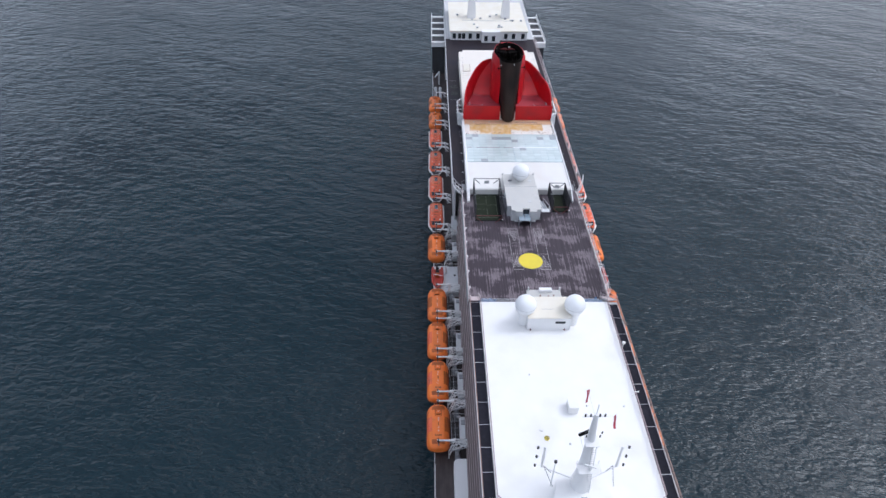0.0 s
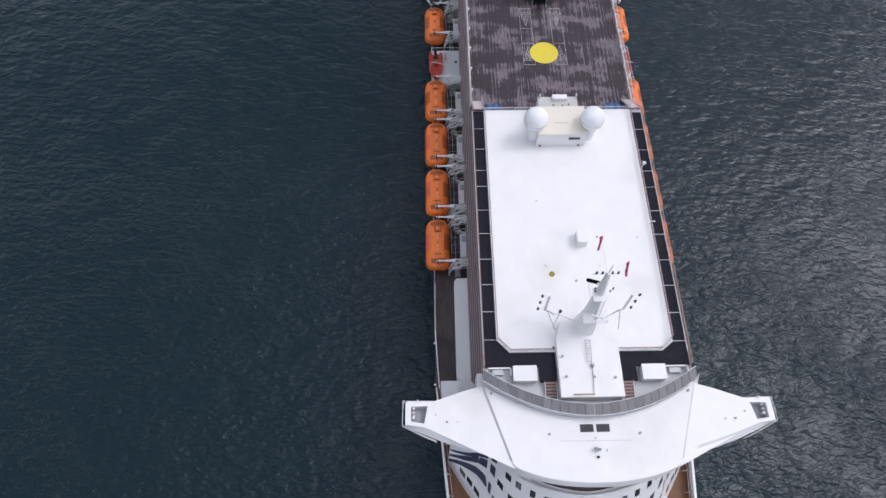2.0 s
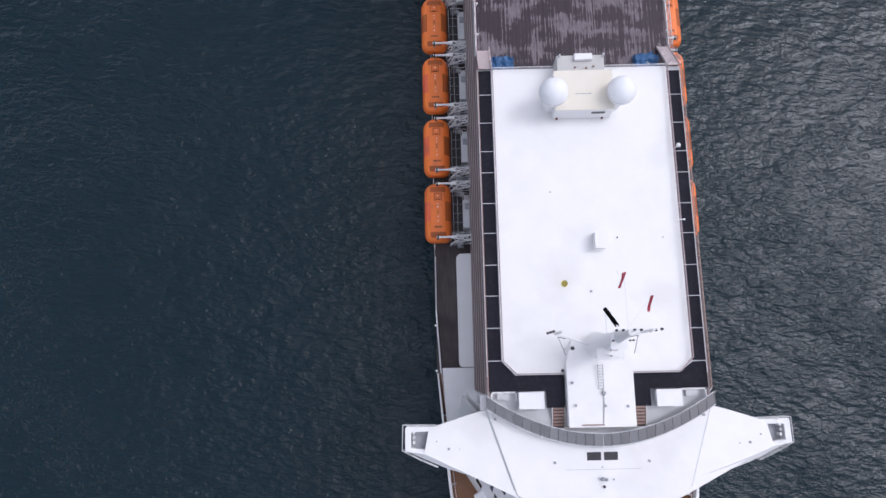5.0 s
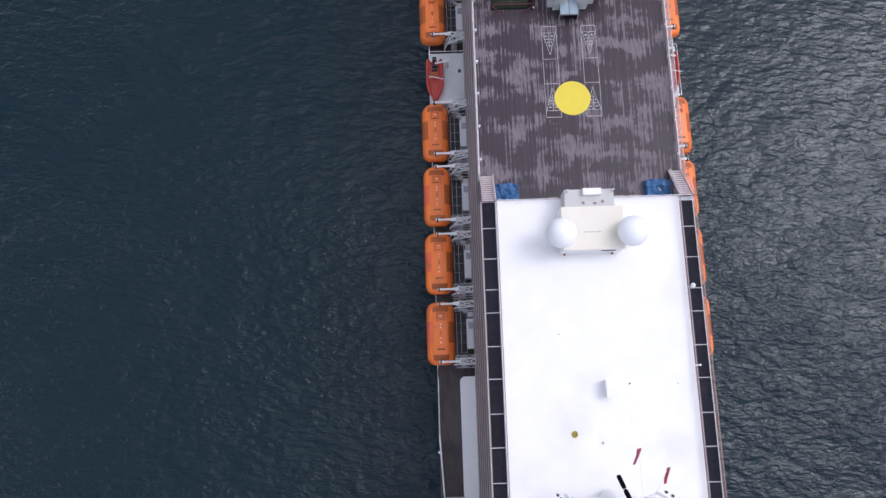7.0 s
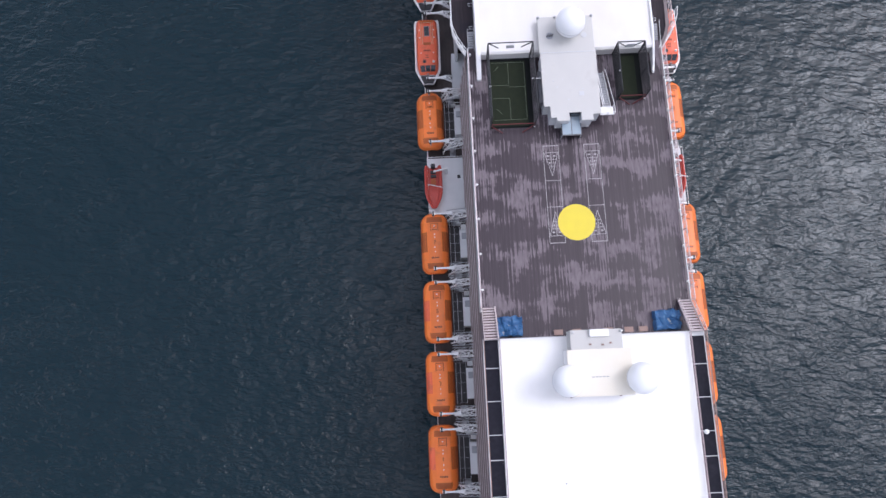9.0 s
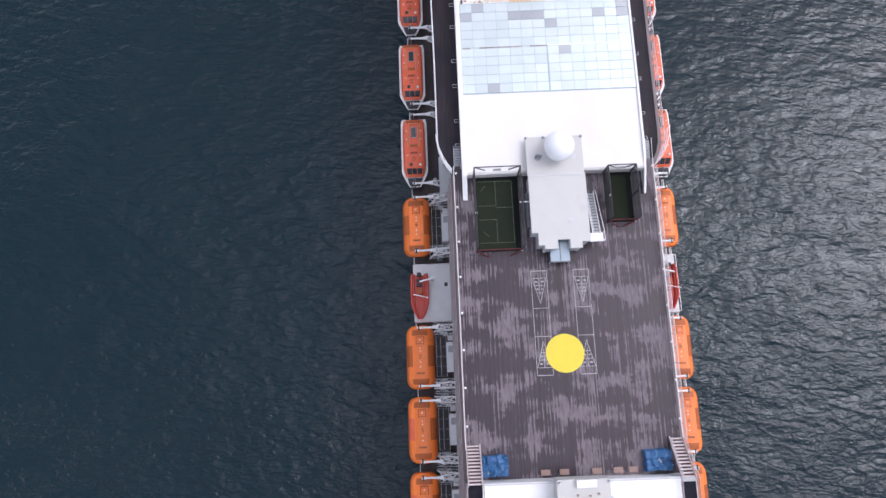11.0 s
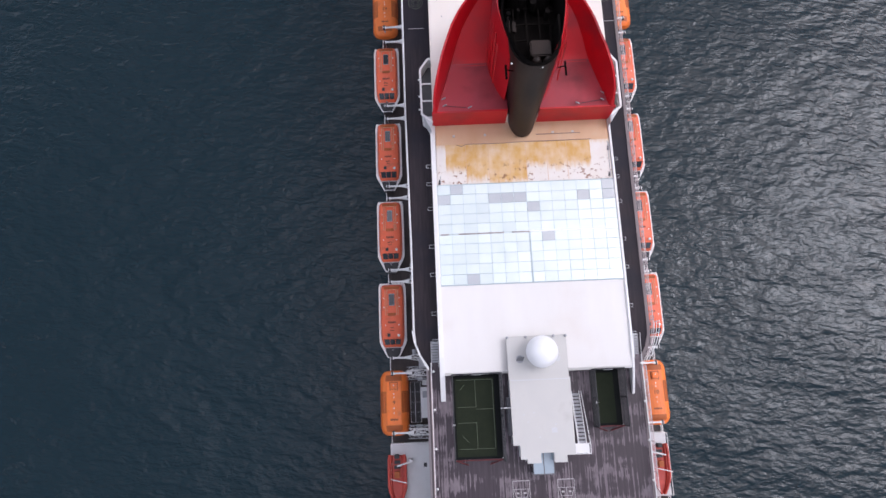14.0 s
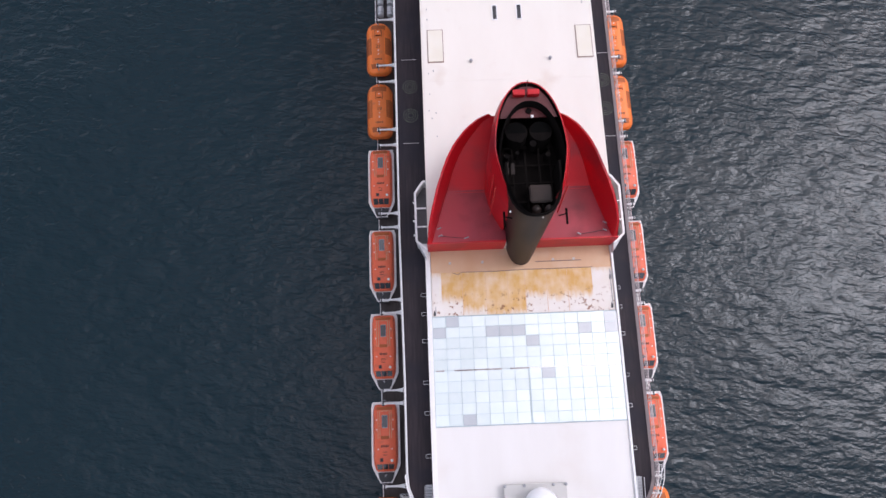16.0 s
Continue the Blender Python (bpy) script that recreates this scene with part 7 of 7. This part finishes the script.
# rescue boats on grey platforms
for side in (-1, 1):
    rp = thing("rescue_platform", (side * 18.0, 68.2, 16.32), "grey steel platform carrying the rescue boat", "platform", "rescue platforms")
    part("deck", Geo().box(-2.95, 2.95, -4.6, 4.6, 0.0, 1.5), LIGHT_GREY, rp, bevel=0.06)
    part("hatch", Geo().box(-side * 2.2 - 0.25, -side * 2.2 + 0.25, 1.0, 1.6, 1.5, 1.53), DARK, rp)
    part("rail", Geo().beam((side * 2.9, -4.5, 2.4), (side * 2.9, 4.5, 2.4), 0.07).beam((-2.8, 4.5, 2.4), (2.8, 4.5, 2.4), 0.07), WHITE, rp)
    for y in (-4.5, -2.2, 0, 2.2, 4.5):
        part("post", Geo().tube((side * 2.9, y, 1.5), (side * 2.9, y, 2.4), 0.04, 6), WHITE, rp)
    rb = thing("rescue_boat", (-20.0 if side < 0 else 19.4, 67.6, 17.82), "open red rescue boat with a white steering rig", "boat", "rescue boats")
    S = [-1, -0.9, -0.75, -0.55, -0.3, 0, 0.4, 0.8, 0.95, 1]
    w = lambda s: 1.25 * (1 - 0.85 * max(0, (-s - 0.25) / 0.75) ** 1.6) * (1 - 0.12 * max(0, (s - 0.8) / 0.2))
    rings = [[(-w(s), 3.6 * s, 1.0), (-w(s) * 0.75, 3.6 * s * 0.97, 0.25), (0, 3.6 * s * 0.95, 0.0), (w(s) * 0.75, 3.6 * s * 0.97, 0.25), (w(s), 3.6 * s, 1.0), (w(s) * 0.72, 3.55 * s, 1.0), (w(s) * 0.6, 3.4 * s, 0.6), (-w(s) * 0.6, 3.4 * s, 0.6), (-w(s) * 0.72, 3.55 * s, 1.0)] for s in S]
    part("hull", Geo().loft(rings), RESCUE, rb, smooth=True)
    for sd in (-1, 1):
        rings = [[(sd * w(a) + 0.2 * math.cos(k * math.pi / 5), 3.6 * a, 1.05 + 0.2 * math.sin(k * math.pi / 5)) for k in range(10)] for a in S]
        part("tube", Geo().loft(rings), RESCUE, rb, "red inflated side tube", smooth=True)
    part("console", Geo().box(-0.4, 0.4, 0.3, 1.2, 0.6, 1.6), ORANGE_DARK, rb, bevel=0.06)
    part("engine", Geo().box(-0.35, 0.35, 3.1, 3.7, 0.7, 1.9), DARK, rb, bevel=0.08)
    for y in (1.6, 2.3):
        part("seat", Geo().box(-0.45, 0.45, y, y + 0.45, 0.6, 1.1), DARK, rb, bevel=0.05)
    part("steering_rig", Geo().tube((-0.9, 0.2, 1.9), (1.5, -0.4, 1.9), 0.07, 8).tube((-0.9, 0.2, 0.9), (-0.9, 0.2, 1.9), 0.06, 8), WHITE, rb)
    cr = thing("launching_crane", (side * 17.9, 70.3, 17.82), "small white launching crane on the rescue platform", "crane", "launching cranes")
    part("post", Geo().tube((0, 0, 0), (0, 0, 2.2), 0.28, 12, 0.22), WHITE, cr)
    part("jib", Geo().beam((-side * 0.3, 0, 2.2), (side * 2.0, -0.6, 2.6), 0.22), WHITE, cr)

for side in (-1, 1):
    setting("boat_deck_house", Geo().box(side * 13.9, side * 16.2, 83.9, 90.0, 16.3, 20.6), PALE_GREY, "pale grey boat deck house below the side deck", "wall")

# grey raised strip and pale corner deck before the first boats
for side in (-1, 1):
    g = Geo().prism([(side * 14.7, 18.7), (side * 16.9, 18.7), (side * 17.4, 18.2), (side * 17.35, 1.4), (side * 17.0, 0.9), (side * 14.7, 0.9)], 16.3, 19.1)
    setting("raised_side_deck", g, WHITE, "pale grey raised side deck", "deck", bevel=0.06)
    setting("corner_deck", Geo().prism([(side * 14.4, 0.8), (side * 20.0, 0.8), (side * 19.4, -9.0), (side * 14.4, -9.0)], 16.3, 18.2), WHITE, "pale grey corner deck below the bridge wing", "deck", bevel=0.05)
    pts = [(side * 20.75, 18.6, 16.32), (side * 20.75, 10, 16.32), (side * 20.25, 0.5, 16.32)]
    railing(pts, "white railing along the promenade edge", "promenade railings", 1.1, 2.2, WHITE)
    railing([(side * 20.8, 195, 16.32), (side * 20.8, 20, 16.32)], "white railing below the boats", "promenade railings", 1.1, 3.0, WHITE)
    for y in (0.4, 7.5):
        lp = thing("bulkhead_lamp", (side * 20.9, y, 17.4), "small white lamp on the ship's rail", "lamp", "rail lamps")
        part("globe", Geo().ball((0, 0, 0), 0.2, 10, 8), LAMP, lp, smooth=True)
    for y in (1.5, 5.5, 10.2, 14.9):
        lp = thing("bulkhead_lamp", (side * 17.2, y, 19.1), "small white lamp beside the raised deck", "lamp", "raised deck lamps")
        part("globe", Geo().ball((0, 0, 0.1), 0.16, 10, 8), LAMP, lp, smooth=True)

# ---------------------------------------------------------------- stern
setting("after_pool_deck", Geo().box(-12.5, 12.5, 163.5, 183.0, 31.8, 32.2), SIDE_DECK, "dark wet after pool deck", "deck")
setting("after_deck", Geo().box(-16.3, 16.3, 183.0, 231.0, 15.8, 32.2), PALE_GREY, "pale after superstructure block", "wall")
ah = thing("after_house", (0, 198.0, 32.2), "white after deckhouse with a pale roof and doors", "deckhouse")
part("wall", Geo().box(-14.6, 13.2, -16.0, 14.0, 0, 3.2), WHITE, ah)
part("roof", Geo().box(-15.0, 13.6, -16.6, 14.4, 3.2, 3.6), CREAM, ah, "pale cream-white roof", bevel=0.08)
part("porch", Geo().box(-3.4, 3.2, -18.4, -16.0, 0, 3.9), WHITE, ah, bevel=0.06)
for x in (-13.2, -11.2, -9.8, -7.4, -4.6, -1.8, 0.9, 5.6, 8.4, 11.8):
    y = -18.45 if abs(x) < 3 else -16.05
    part("window", Geo().box(x - 0.6, x + 0.6, y - 0.03, y + 0.03, 0.6, 2.5), WINDOW, ah)
for x in (-6.4, 6.4):
    tw = part("tower", Geo().loft([[(x + a, -2.0 + b, 3.6) for a, b in ((-1.6, -2), (1.6, -2), (1.6, 2), (-1.6, 2))], [(x + a * 0.7, -1.0 + b * 0.7, 12.0) for a, b in ((-1.6, -2), (1.6, -2), (1.6, 2), (-1.6, 2))]]), WHITE, ah, "white tapered mast tower", bevel=0.15)
    part("platform", Geo().box(x - 1.4, x + 1.4, -2.6, 0.4, 7.5, 7.65), WHITE, tw)
rnd = random.Random(3)
for i in range(14):
    x, y = rnd.uniform(-12, 12), rnd.uniform(-14, 2)
    part("fitting", Geo().box(x - 0.4, x + 0.4, y - 0.3, y + 0.3, 3.6, 4.1), STEEL if i % 2 else PALE_GREY, ah, bevel=0.04)
part("conduit", Geo().beam((-10, -6, 3.68), (9.5, -6.6, 3.68), 0.12), PALE_GREY, ah)
for side in (-1, 1):
    railing([(side * 15.5, 183.2, 32.2), (side * 16.2, 229.0, 32.2)], "white railing round the after deck", "after railings", 1.1, 2.5, WHITE)
    tw = thing("balcony_tower", (side * 18.9, 202.0, 16.3), "white framed after side tower with dark painted bays", "tower", "side towers")
    # no hollow bays: their shade is the dark colour of this box
    part("frame", Geo().box(-2.3, 2.3, -13.0, 14.0, 0, 12.3), DARK, tw, "solid dark block with the bays' shade in its colour")
    for k in range(5):
        part("slab", Geo().box(-2.6, 2.6, -14.0 + 6.6 * k, -12.6 + 6.6 * k, 10.8, 12.6), WHITE, tw, bevel=0.06)
    for x in (-2.5, 2.5):
        part("side_beam", Geo().box(x - 0.12, x + 0.12, -14.0, 13.8, 12.2, 12.7), WHITE, tw)
    part("top_rail", Geo().tube((side * 2.5, -14, 13.6), (side * 2.5, 14, 13.6), 0.06, 6).tube((side * 2.5, -14, 12.6), (side * 2.5, -14, 13.6), 0.06, 6).tube((side * 2.5, 14, 12.6), (side * 2.5, 14, 13.6), 0.06, 6), WHITE, tw)
    for k in range(8):
        rf = thing("liferaft_canister", (side * (18.2 + 1.7 * (k % 2)), 166.0 + 2.3 * (k // 2), 16.32), "pale grey drum liferaft canister in a cradle", "liferaft", "liferaft canisters")
        part("drum", Geo().tube((0, -0.85, 0.9), (0, 0.85, 0.9), 0.55, 16), PALE_GREY, rf, smooth=True)
        part("cradle", Geo().box(-0.45, 0.45, -0.6, 0.6, 0, 0.45), STEEL, rf)
        part("strap", Geo().tube((0, -0.3, 0.9), (0, -0.2, 0.9), 0.57, 16), STEEL, rf)
    cr = thing("stores_crane", (side * 18.6, 179.0, 16.32), "pale grey stores crane frame by the rafts", "crane", "stores cranes")
    part("post", Geo().tube((0, 0, 0), (0, 0, 5), 0.3, 12), PALE_GREY, cr)
    part("jib", Geo().beam((0, 0, 5), (side * 1.5, -6, 5.6), 0.35), PALE_GREY, cr)
